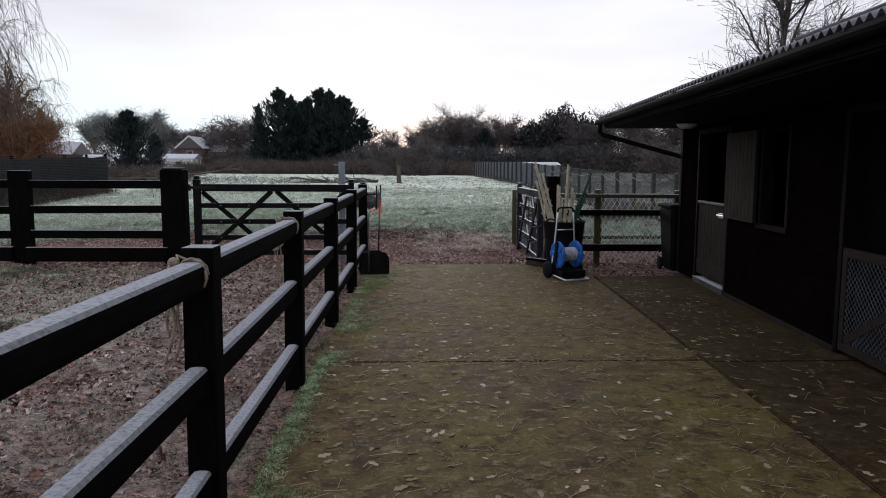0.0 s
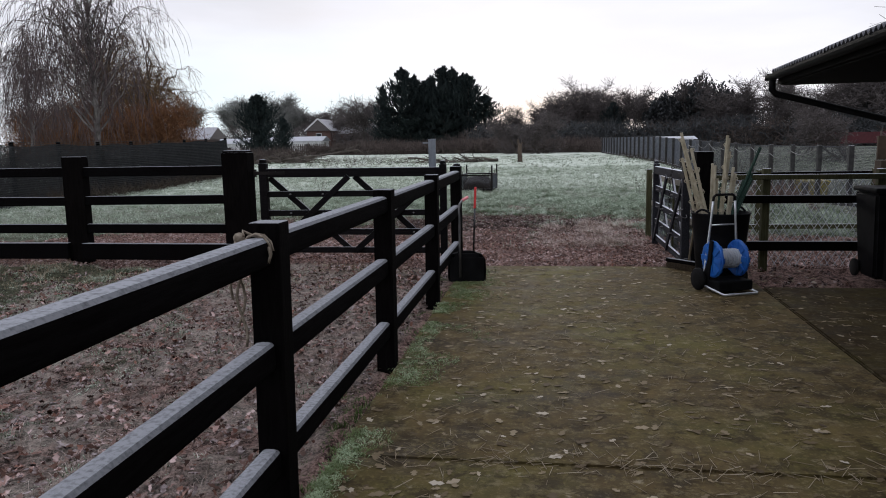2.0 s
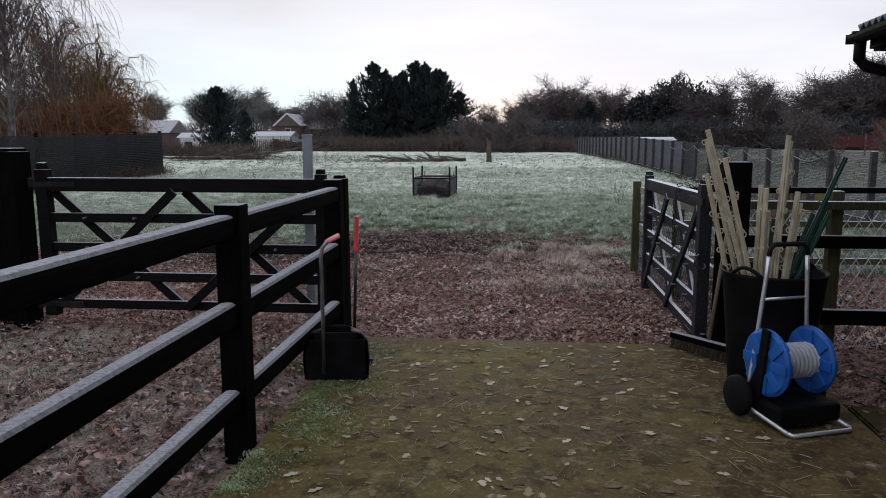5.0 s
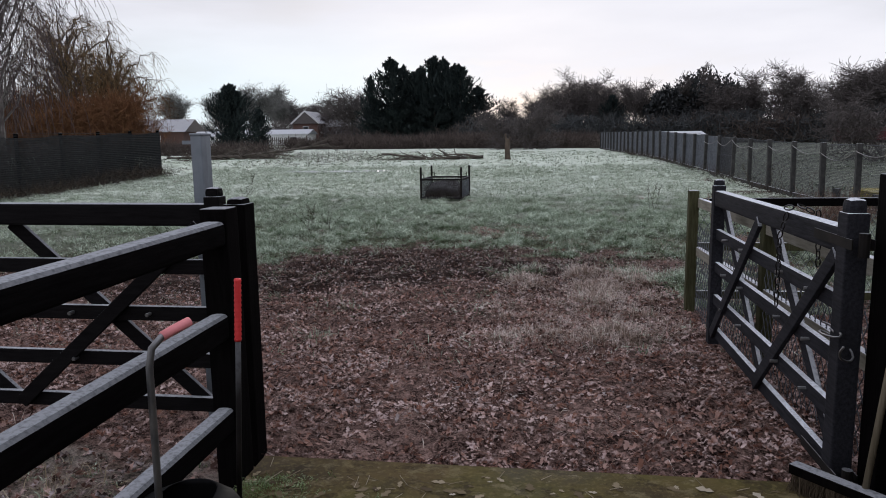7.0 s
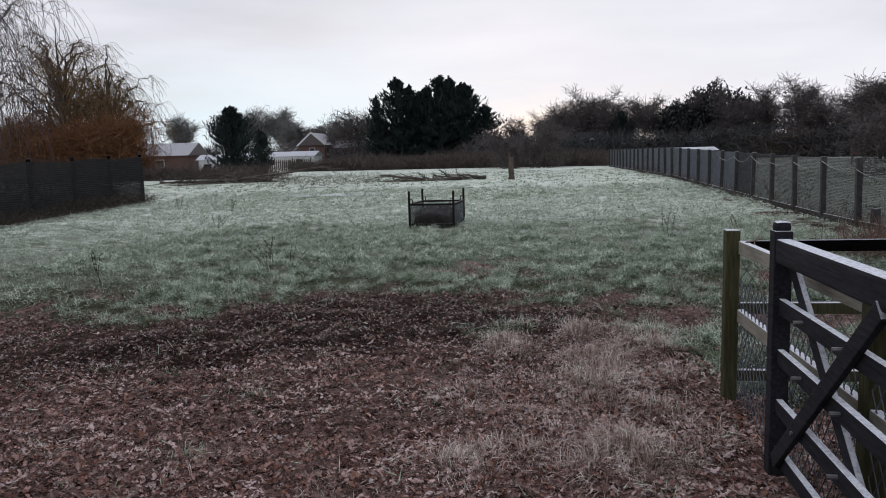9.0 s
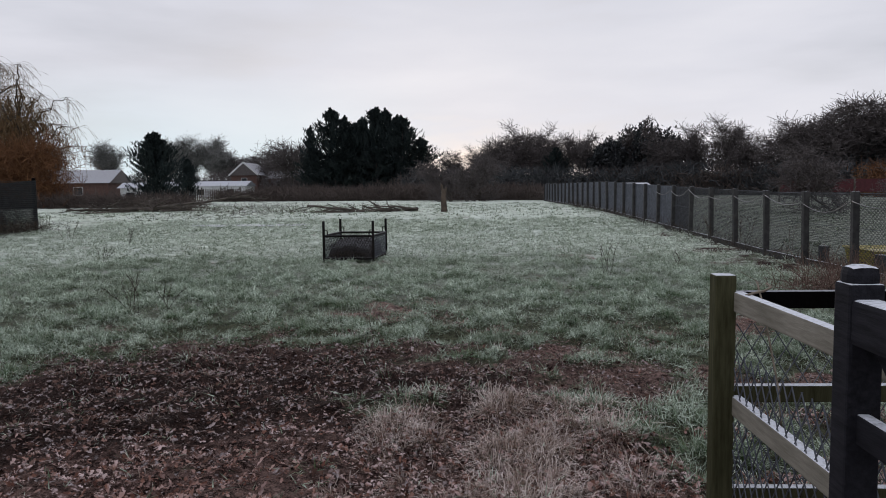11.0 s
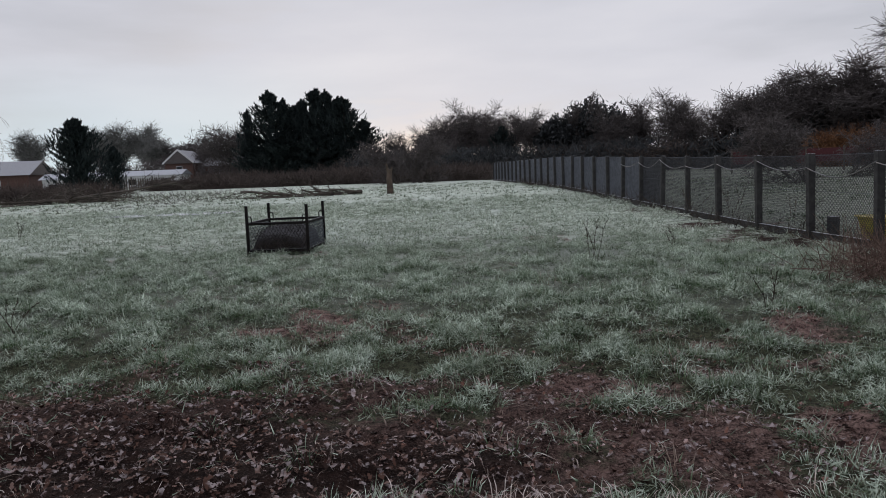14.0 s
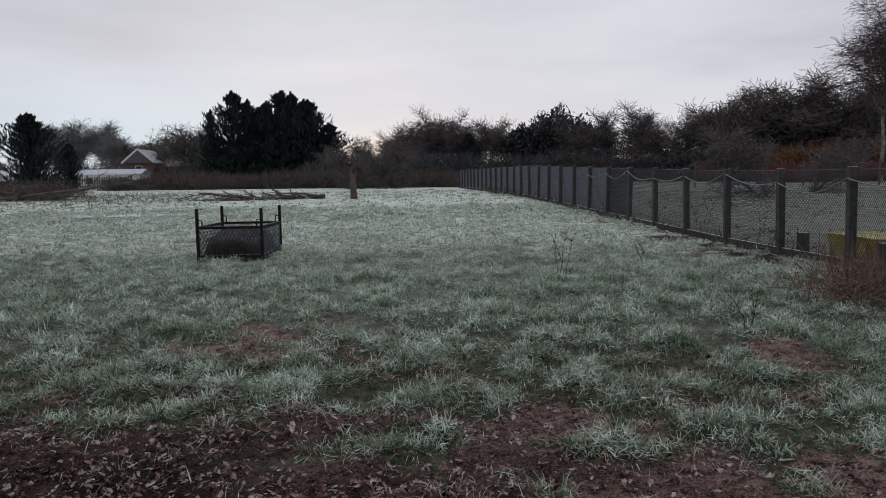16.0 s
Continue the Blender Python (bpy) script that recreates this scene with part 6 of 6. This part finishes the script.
# fallen boughs, stump and ice in the far pasture
def fallen(name, x, y, turn, length, seed, label):
    rnd = random.Random(seed)
    segs = [[], [], []]
    cfg = dict(pieces=(8, 5, 3), crook=0.16, rise=(0.0, 0.02, 0.03), clear=0.1, shoots=(2, 2), spread=0.7, ratio=0.40, least=0.012)
    branch(segs, Vector((0, 0, 0.12)), Vector((1, 0, 0.02)), length, 0.13, 0, rnd, cfg)
    flat = [(p, q, r, r2) for lv in segs for p, q, r, r2 in lv]
    for p, q, r, r2 in flat:
        for v in (p, q):
            v.z = max(0.03, 0.12 + (v.z - 0.12) * 0.45)
    ob = new(name, rods(flat, name, M_DEADWOOD))
    ob.matrix_basis = pose(x, y, gz(x, y), 0, 0, turn)
    return tagged(ob, label, "branch")


fallen("fallen_bough", -2.9, 49.0, 176, 6.5, 3, "long dead bough lying on the frosted pasture")
fallen("fallen_bough", -4.2, 48.4, 168, 4.2, 4, "long dead bough lying on the frosted pasture")
fallen("brushwood", -20.5, 53.0, 10, 7.5, 5, "heap of cut brushwood at the end of the windbreak")
fallen("brushwood", -23.5, 54.0, 30, 7.0, 6, "heap of cut brushwood at the end of the windbreak")
fallen("brushwood", -17.5, 54.5, 200, 6.5, 7, "heap of cut brushwood at the end of the windbreak")
fallen("brushwood", -19.0, 52.6, 150, 5.0, 8, "heap of cut brushwood at the end of the windbreak")
s = Shape().tube([(0, 0, -0.2), (0.01, 0, 0.2), (-0.02, 0.02, 0.7), (0.03, 0, 1.15)], 0.17, 12, 0.12)
s.tube([(0.0, 0.0, 0.9), (-0.10, 0.02, 1.22), (-0.12, 0.02, 1.42)], 0.09, 8, 0.04)
s.tube([(0.05, 0.0, 0.9), (0.14, 0.0, 1.25)], 0.08, 8, 0.03)
solid("tree_stump", s, M_STUMP, "broken brown tree stump standing in the pasture", "stump", m=pose(-1.46, 47.8, gz(-1.5, 47.8)))
vs = [(0, 0, 0)] + [(2.6 * math.cos(a) * (1 + 0.2 * math.sin(3 * a)), 0.75 * math.sin(a) * (1 + 0.25 * math.cos(2 * a)), 0) for a in [k * math.pi / 16 for k in range(32)]]
fs = [(0, 1 + k, 1 + (k + 1) % 32) for k in range(32)]
solid("frozen_puddle", mesh_of("frozen_puddle", vs, fs, M_ICE), None, "white frozen puddle lying in the grass", "ice", m=pose(-8.3, 39.2, gz(-8.3, 39.2) + 0.02, 1.2))


# ---- houses and the picket fence beyond ----
def house(x, y, w, d, eave, ridge, turn, wall, label, along=True, windows=3):
    h = thing("house", pose(x, y, gz(x, y), 0, 0, turn), label, "house", "houses")
    part("wall", Shape().box(-w / 2, w / 2, -d / 2, d / 2, -0.5, eave), wall, h)
    s = Shape()
    o = 0.35
    if along:
        P = [(-w / 2 - o, -d / 2 - o, eave - 0.12), (w / 2 + o, -d / 2 - o, eave - 0.12), (w / 2 + o, 0, ridge), (-w / 2 - o, 0, ridge), (-w / 2 - o, d / 2 + o, eave - 0.12), (w / 2 + o, d / 2 + o, eave - 0.12)]
        F = [(0, 1, 2, 3), (3, 2, 5, 4), (0, 3, 4), (1, 5, 2), (0, 4, 5, 1)]
    else:
        P = [(-w / 2 - o, -d / 2 - o, eave - 0.12), (0, -d / 2 - o, ridge), (0, d / 2 + o, ridge), (-w / 2 - o, d / 2 + o, eave - 0.12), (w / 2 + o, -d / 2 - o, eave - 0.12), (w / 2 + o, d / 2 + o, eave - 0.12)]
        F = [(0, 1, 2, 3), (1, 4, 5, 2), (0, 4, 1), (3, 2, 5), (0, 3, 5, 4)]
    v = [s.bm.verts.new(p) for p in P]
    for f in F:
        s.bm.faces.new([v[k] for k in f])
    part("roof", s, M_TILE if wall is M_BRICK else M_PALEROOF, h)
    if not along:
        for sx in (-1, 1):
            part("barge_board", Shape().beam((sx * (w / 2 + o), -d / 2 - o - 0.03, eave - 0.12), (0, -d / 2 - o - 0.03, ridge), 0.06, 0.28), M_WHITEPAINT, h)
    for k in range(windows):
        wx = -w / 2 + (k + 0.5) * w / windows
        win = part("window", Shape().box(wx - 0.6, wx + 0.6, -d / 2 - 0.04, -d / 2 + 0.02, eave - 1.7, eave - 0.6), M_WHITEPAINT, h)
        part("pane", Shape().box(wx - 0.52, wx + 0.52, -d / 2 - 0.055, -d / 2 - 0.042, eave - 1.62, eave - 0.68), M_DARKGLASS, win)
    return h


house(-47.2, 152.5, 5.2, 8.0, 4.2, 6.6, 0, M_BRICK, "brick house with a white-edged gable far off", False, 1)
house(-39.0, 156.0, 9.5, 8.0, 3.6, 5.8, 0, M_BRICK, "brick house with a dark tiled roof far off", True, 2)
house(-51.0, 139.0, 16.0, 6.0, 2.1, 2.9, 3, M_WHITEPAINT, "long low white-walled building with a frosted roof", True, 3)
house(-56.5, 104.0, 15.0, 8.0, 2.5, 4.2, 8, M_BRICK, "long low barn with a pale frosted roof", True, 2)
house(-45.6, 102.5, 2.4, 4.0, 1.8, 2.4, 8, M_WHITEPAINT, "small white shed beside the dark conifer", True, 1)
house(-75.0, 120.0, 12.0, 8.0, 3.4, 5.8, 0, M_BRICK, "brick house with a dark tiled roof far off", True, 2)

house(10.5, 68.0, 4.2, 3.0, 1.36, 1.52, 0, M_WHITEPAINT, "low white shelter with a frosted roof beyond the fence", True, 0)

f = thing("picket_fence", pose(-41.5, 96.5, gz(-41, 96), 0, 0, 5), "grey paling fence beyond the pasture", "fence")
pal = Shape().box(-0.06, 0.06, -0.012, 0.012, 0.05, 1.45).mesh("paling", M_DEADWOOD)
for k in range(46):
    o = new("paling", pal)
    o.parent = f
    o.location = (k * 0.26, 0, 0.04 * math.sin(k * 0.7))
for k in range(6):
    part("post", Shape().box(k * 2.34 - 0.07, k * 2.34 + 0.07, 0.02, 0.14, -0.3, 1.65), M_DEADWOOD, f)
for z in (0.4, 1.1):
    part("rail", Shape().box(-0.1, 11.8, 0.012, 0.05, z - 0.04, z + 0.04), M_DEADWOOD, f)

f = thing("maroon_fence", pose(17.0, 66.0, gz(12, 66) - 0.2, 0, 0, -14), "dark maroon boarded fence with pale posts beyond the next field", "fence")
for k in range(2, 20):
    part("panel", Shape().box(k * 2.4 + 0.06, k * 2.4 + 2.34, -0.02, 0.02, 0.85, 1.75), M_MAROON, f)
    part("post", Shape().box(k * 2.4 - 0.05, k * 2.4 + 0.05, -0.05, 0.05, -0.3, 1.9), M_DEADWOOD, f)


# ---- turf, fallen leaves and litter ----
def clear_of(x, y):
    """Where turf or leaves may lie: not on slabs, under posts or inside the stable."""
    return ~on_slab(x, y) & ~((x > 3.4) & (y < 10.6))


def scatter_grass(name, label, x0, x1, y0, y1, tufts, blades, h, w, mat, seed, want, lean=0.75, clump=0.045, splay=0.0, gather=0.75):
    r = np.random.RandomState(seed)
    x, y = r.uniform(x0, x1, tufts), r.uniform(y0, y1, tufts)
    b = bareness(x, y)
    lump = np.clip(0.62 + gather * (0.4 * vnoise(x, y, 1.5, 3) + 1.1 * vnoise(x, y, 4.4, 5)), 0.06, 1)
    keep = clear_of(x, y) & (r.random_sample(tufts) < want(b) * lump)
    x, y = x[keep], y[keep]
    n = len(x)
    size = r.uniform(0.55, 1.25, n) * np.clip(0.85 + 0.6 * vnoise(x, y, 4.4, 5) + 0.35 * vnoise(x, y, 0.6, 9), 0.3, 1.8)
    a = r.uniform(0, 2 * math.pi, (n, blades))
    tilt = np.abs(r.normal(0, lean, (n, blades)))
    wind = r.uniform(0, 2 * math.pi, n)
    dx = np.cos(a) * np.sin(tilt) + 0.25 * np.cos(wind)[:, None]
    dy = np.sin(a) * np.sin(tilt) + 0.25 * np.sin(wind)[:, None]
    dz = np.maximum(np.cos(tilt), 0.12)
    d = np.stack([dx, dy, dz], 2).reshape(-1, 3)
    d /= np.linalg.norm(d, axis=1, keepdims=True)
    rr = clump * np.sqrt(r.random_sample((n, blades))) * (1 + splay)
    bx, by = (x[:, None] + rr * np.cos(a)).ravel(), (y[:, None] + rr * np.sin(a)).ravel()
    bz = land(bx, by) + hummocks(bx, by) - 0.012
    L = (np.repeat(size, blades) * r.uniform(0.5, 1.1, n * blades)) * h
    ob = new(name, blade_mesh(name, ribbons(np.stack([bx, by, bz], 1), d, L, np.full(n * blades, w) * r.uniform(0.7, 1.3, n * blades), L * 0.25, seed), mat))
    return tagged(ob, label, "grass", kind="stuff")


def turf_mat(name, label, x0, x1, y0, y1, count, size, width, seed, mat, thick=0.075, least=0.04):
    """A mat of fine leaning blades gathered into hummocks, one sliver a blade."""
    r = np.random.RandomState(seed)
    x, y = r.uniform(x0, x1, count), r.uniform(y0, y1, count)
    lump = vnoise(x, y, 1.5, 3) * 0.15 + 0.75 * vnoise(x, y, 4.4, 5) + 0.55 * vnoise(x, y, 9.0, 33)
    want = np.clip(0.60 + 1.05 * lump, least, 1) * np.clip(1.22 - 2.0 * bareness(x, y), 0.02, 1)
    keep = clear_of(x, y) & (r.random_sample(count) < want)
    x, y, lump = x[keep], y[keep], np.clip(0.5 + lump[keep], 0, 1.3)
    n = len(x)
    a = r.uniform(0, 2 * math.pi, n) + 0.8 * vnoise(x, y, 1.1, 40)
    rise = r.uniform(0.05, 1.0, n) ** 1.4
    d = np.stack([np.cos(a) * np.sqrt(1 - rise ** 2 * 0.9), np.sin(a) * np.sqrt(1 - rise ** 2 * 0.9), rise], 1)
    L = size * r.uniform(0.4, 1.2, n) * (0.6 + 0.5 * lump)
    base = np.stack([x, y, land(x, y) + hummocks(x, y) + thick * lump * r.random_sample(n) ** 1.5 - 0.004], 1)
    side = np.stack([-np.sin(a), np.cos(a), r.normal(0, 0.4, n)], 1) * (width * r.uniform(0.6, 1.3, n))[:, None]
    tri = np.stack([base - side, base + side, base + d * L[:, None]], 1)
    me = tri_mesh(name, tri, mat)
    at = me.attributes.new("tip", "FLOAT", "POINT")
    foot = np.clip(0.10 + 0.5 * lump * r.random_sample(n), 0, 0.7)
    tip = np.clip(0.45 + 0.85 * lump * r.uniform(0.4, 1.2, n), 0.1, 1)
    at.data.foreach_set("value", np.stack([foot, foot, tip], 1).ravel().astype(np.float32))
    return tagged(new(name, me), label, "grass", kind="stuff")


turf_mat("near_turf", "short matted frosted pasture grass", -4.6, 6.8, 12.6, 20.0, 430000, 0.080, 0.0034, 1, M_GRASS)
turf_mat("mid_turf", "matted frosted pasture grass", -8.0, 7.2, 20.0, 28.0, 320000, 0.095, 0.0052, 2, M_MIDGRASS)
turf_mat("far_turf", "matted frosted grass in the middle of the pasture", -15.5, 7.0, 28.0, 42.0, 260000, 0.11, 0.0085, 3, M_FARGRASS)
turf_mat("side_turf", "frosted pasture grass beyond the paddock gate", -15.5, -4.6, 12.2, 28.0, 200000, 0.085, 0.0055, 4, M_MIDGRASS)
turf = lambda b: np.clip(1.12 - 1.9 * b, 0, 1)
worn = lambda b: np.clip(0.28 * (b > 0.4) + 0.6 * np.exp(-((b - 0.5) / 0.18) ** 2), 0, 1)
scatter_grass("coarse_tufts", "coarse hummocks of long frosted grass", -4.6, 6.8, 13.0, 24.5, 10500, 36, 0.145, 0.0040, M_TUFT, 2, lambda b: np.clip(1.15 - 1.9 * b, 0.02, 1), 1.05, 0.085, gather=1.0)
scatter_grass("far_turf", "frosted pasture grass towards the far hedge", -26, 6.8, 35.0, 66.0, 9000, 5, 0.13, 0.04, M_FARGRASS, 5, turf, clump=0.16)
scatter_grass("far_turf", "frosted grass of the next field", 7.8, 30, 14.0, 55.0, 8500, 5, 0.12, 0.035, M_GRASS, 6, lambda b: np.full(len(b), 0.9), clump=0.14)
scatter_grass("dry_grass", "flattened dry grass and straw on the trodden ground", -9.0, 5.5, 11.0, 23.5, 13000, 9, 0.12, 0.0040, M_DRYGRASS, 7, worn, 1.25, 0.08)
scatter_grass("dry_grass", "dry straw patch in the gateway", 0.2, 1.8, 13.2, 16.6, 2600, 16, 0.17, 0.0042, M_DRYGRASS, 8, lambda b: np.full(len(b), 0.85), 1.35, 0.10)
scatter_grass("paddock_grass", "thin frosted grass in the trodden paddock", -9.5, -1.0, 3.0, 10.9, 16000, 7, 0.055, 0.006, M_GRASS, 9, lambda b: np.clip(1.1 - 0.85 * b, 0.18, 0.9), 1.0, 0.06)
scatter_grass("edge_grass", "green grass and moss along the slab edge", -0.98, -0.74, 1.0, 10.9, 700, 14, 0.045, 0.005, M_MOSS, 10, lambda b: np.full(len(b), 0.7), 0.8, 0.05)

scatter_grass("dry_grass", "dry stems and straw lying in the frosted paddock", -6.0, -0.95, 1.5, 9.6, 3200, 7, 0.10, 0.0038, M_DRYGRASS, 16, lambda b: np.full(len(b), 0.8), 1.35, 0.10)


def edge_moss():
    """Frosted moss and grass creeping over the edge of the yard."""
    r = np.random.RandomState(40)
    n = 4800
    y = r.uniform(1.0, 10.8, n)
    x = -0.72 + np.abs(r.normal(0, 0.20, n)) * np.clip(0.7 + 0.9 * vnoise(y, y * 0 + 3, 0.9, 4), 0.05, 2)
    keep = vnoise(x, y, 3.0, 6) > -0.25
    x, y = np.repeat(x[keep], 8), np.repeat(y[keep], 8)
    m = len(x)
    x, y = x + r.normal(0, 0.02, m), y + r.normal(0, 0.02, m)
    d = r.normal(0, 1, (m, 3)) * np.array([0.8, 0.8, 0.3]) + np.array([0, 0, 0.8])
    d /= np.linalg.norm(d, axis=1, keepdims=True)
    L = r.uniform(0.010, 0.030, m)
    ob = new("edge_moss", blade_mesh("edge_moss", ribbons(np.stack([x, y, np.zeros(m)], 1), d, L, np.full(m, 0.004), L * 0.2, 41), M_MOSSY))
    tagged(ob, "frosted green moss creeping over the slab edge", "moss", kind="stuff")


edge_moss()


def scatter_leaves(name, label, x, y, z, size, mat, seed, lift=0.012, relief=1.0):
    """Curled lobed leaves lying at random."""
    r = np.random.RandomState(seed)
    n = len(x)
    a = r.uniform(0, 2 * math.pi, n)
    s = size * r.uniform(0.35, 1.3, n) ** 1.2
    outline = np.array([(-0.5, 0.0, 0.0), (-0.22, 0.24, 0.35), (-0.05, 0.15, 0.1), (0.16, 0.32, 0.5), (0.5, 0.0, 0.25), (0.16, -0.32, 0.5), (-0.05, -0.15, 0.1), (-0.22, -0.24, 0.35)])
    tri = np.array([(0, 7, 1), (1, 7, 6), (1, 6, 2), (2, 6, 5), (2, 5, 3), (3, 5, 4)])
    curl = r.uniform(-0.2, 1.0, n) * relief
    tx, ty = r.normal(0, 0.30, n) * relief, r.normal(0, 0.30, n) * relief
    px = outline[None, :, 0] * s[:, None]
    py = outline[None, :, 1] * s[:, None] * r.uniform(0.7, 1.15, n)[:, None]
    pz = outline[None, :, 2] * s[:, None] * curl[:, None] + px * tx[:, None] + py * ty[:, None]
    pz -= pz.min(axis=1, keepdims=True)
    ca, sa = np.cos(a)[:, None], np.sin(a)[:, None]
    P = np.stack([x[:, None] + px * ca - py * sa, y[:, None] + px * sa + py * ca, z[:, None] + pz + lift], 2)
    idx = (np.arange(n)[:, None, None] * 8 + tri[None]).reshape(-1, 3)
    ob = new(name, tri_mesh(name, (P.reshape(-1, 3), idx), mat))
    return tagged(ob, label, "leaves", kind="stuff")


def leaf_field(name, label, x0, x1, y0, y1, count, size, seed, least=0.45, mat=None, share=None):
    r = np.random.RandomState(seed)
    x, y = r.uniform(x0, x1, count), r.uniform(y0, y1, count)
    b = bareness(x, y)
    patch = vnoise(x, y, 1.9, 11) + 0.5 * vnoise(x, y, 5.0, 12)
    keep = clear_of(x, y) & (b > least) & (patch > -0.45 + 0.9 * (r.random_sample(count) - 0.75))
    if share is not None:
        keep &= share(churned(x, y)) > r.random_sample(count)
    x, y = x[keep], y[keep]
    z = land(x, y) + hummocks(x, y) + 0.008
    scatter_leaves(name, label, x, y, z, size, mat or M_LEAF, seed)


leaf_field("fallen_leaves", "frosted brown fallen leaves trodden in the gateway", -9.0, 4.2, 10.95, 16.5, 130000, 0.036, 1, 0.3, M_RIMELEAF, lambda c: 1 - c)
leaf_field("fallen_leaves", "dark sodden leaves trodden into bare soil", -6.5, 4.2, 11.5, 20.5, 95000, 0.040, 6, 0.30, M_LEAF, lambda c: 0.15 + 0.8 * c)
leaf_field("fallen_leaves", "pale rimed leaves curled on the dark soil", -5.0, 4.2, 14.5, 20.5, 24000, 0.030, 12, 0.30, M_RIMELEAF, lambda c: 0.22 - 0.08 * c)
leaf_field("fallen_leaves", "frosted brown fallen leaves beside the stable", 2.2, 7.0, 9.7, 14.6, 4500, 0.06, 2, 0.2)
leaf_field("fallen_leaves", "brown leaves and dung crumbs in the paddock", -8.0, -0.85, 0.8, 10.9, 30000, 0.048, 3, 0.2, M_LEAF)
scatter_grass("paddock_grass", "frosted green turf at the back of the paddock", -9.5, -2.6, 5.5, 10.6, 9000, 9, 0.06, 0.006, M_MIDGRASS, 19, lambda b: np.full(len(b), 0.75), 1.0, 0.07)
leaf_field("fallen_leaves", "pale rimed leaves scattered in the paddock", -8.0, -0.85, 0.8, 10.9, 12000, 0.050, 23, 0.2, M_RIMELEAF)
scatter_grass("dry_grass", "yellow straw strewn along the paddock edge", -9.0, -1.3, 9.3, 10.8, 1500, 9, 0.13, 0.005, M_STRAW, 15, lambda b: np.full(len(b), 0.8), 1.3, 0.12)
r = np.random.RandomState(9)
n = 2300
x, y = -0.7 + 4.0 * r.random_sample(n) ** 1.35, 10.8 - 9.6 * r.random_sample(n) ** 1.15
scatter_leaves("yard_leaves", "pale wet leaves stuck to the mossy yard", x, y, np.where(x > 2.3, -0.012, 0.0), 0.062, M_PALELEAF, 4, 0.002, 0.12)


def litter(name, label, x0, x1, y0, y1, count, seed, L=0.10, z=0.004):
    r = np.random.RandomState(seed)
    x, y = r.uniform(x0, x1, count), r.uniform(y0, y1, count)
    a = r.uniform(0, math.pi, count)
    l = r.uniform(0.3, 1.2, count) * L
    p = np.stack([x, y, np.full(count, z)], 1)
    q = p + np.stack([np.cos(a) * l, np.sin(a) * l, r.uniform(0, 0.006, count)], 1)
    ob = new(name, tri_mesh(name, prisms(p, q, np.full(count, 0.0017), np.full(count, 0.0014)), M_STRAW))
    return tagged(ob, label, "straw", kind="stuff")


litter("straw_litter", "stray straws scattered over the yard", -0.7, 2.2, 1.0, 10.8, 1500, 1)
litter("straw_litter", "stray straws gathered in the slab joint", -0.5, 2.2, 5.18, 5.42, 180, 2, 0.12)
litter("straw_litter", "stray straws swept against the stable side", 2.3, 3.4, 2.0, 9.5, 130, 3, 0.10, -0.008)
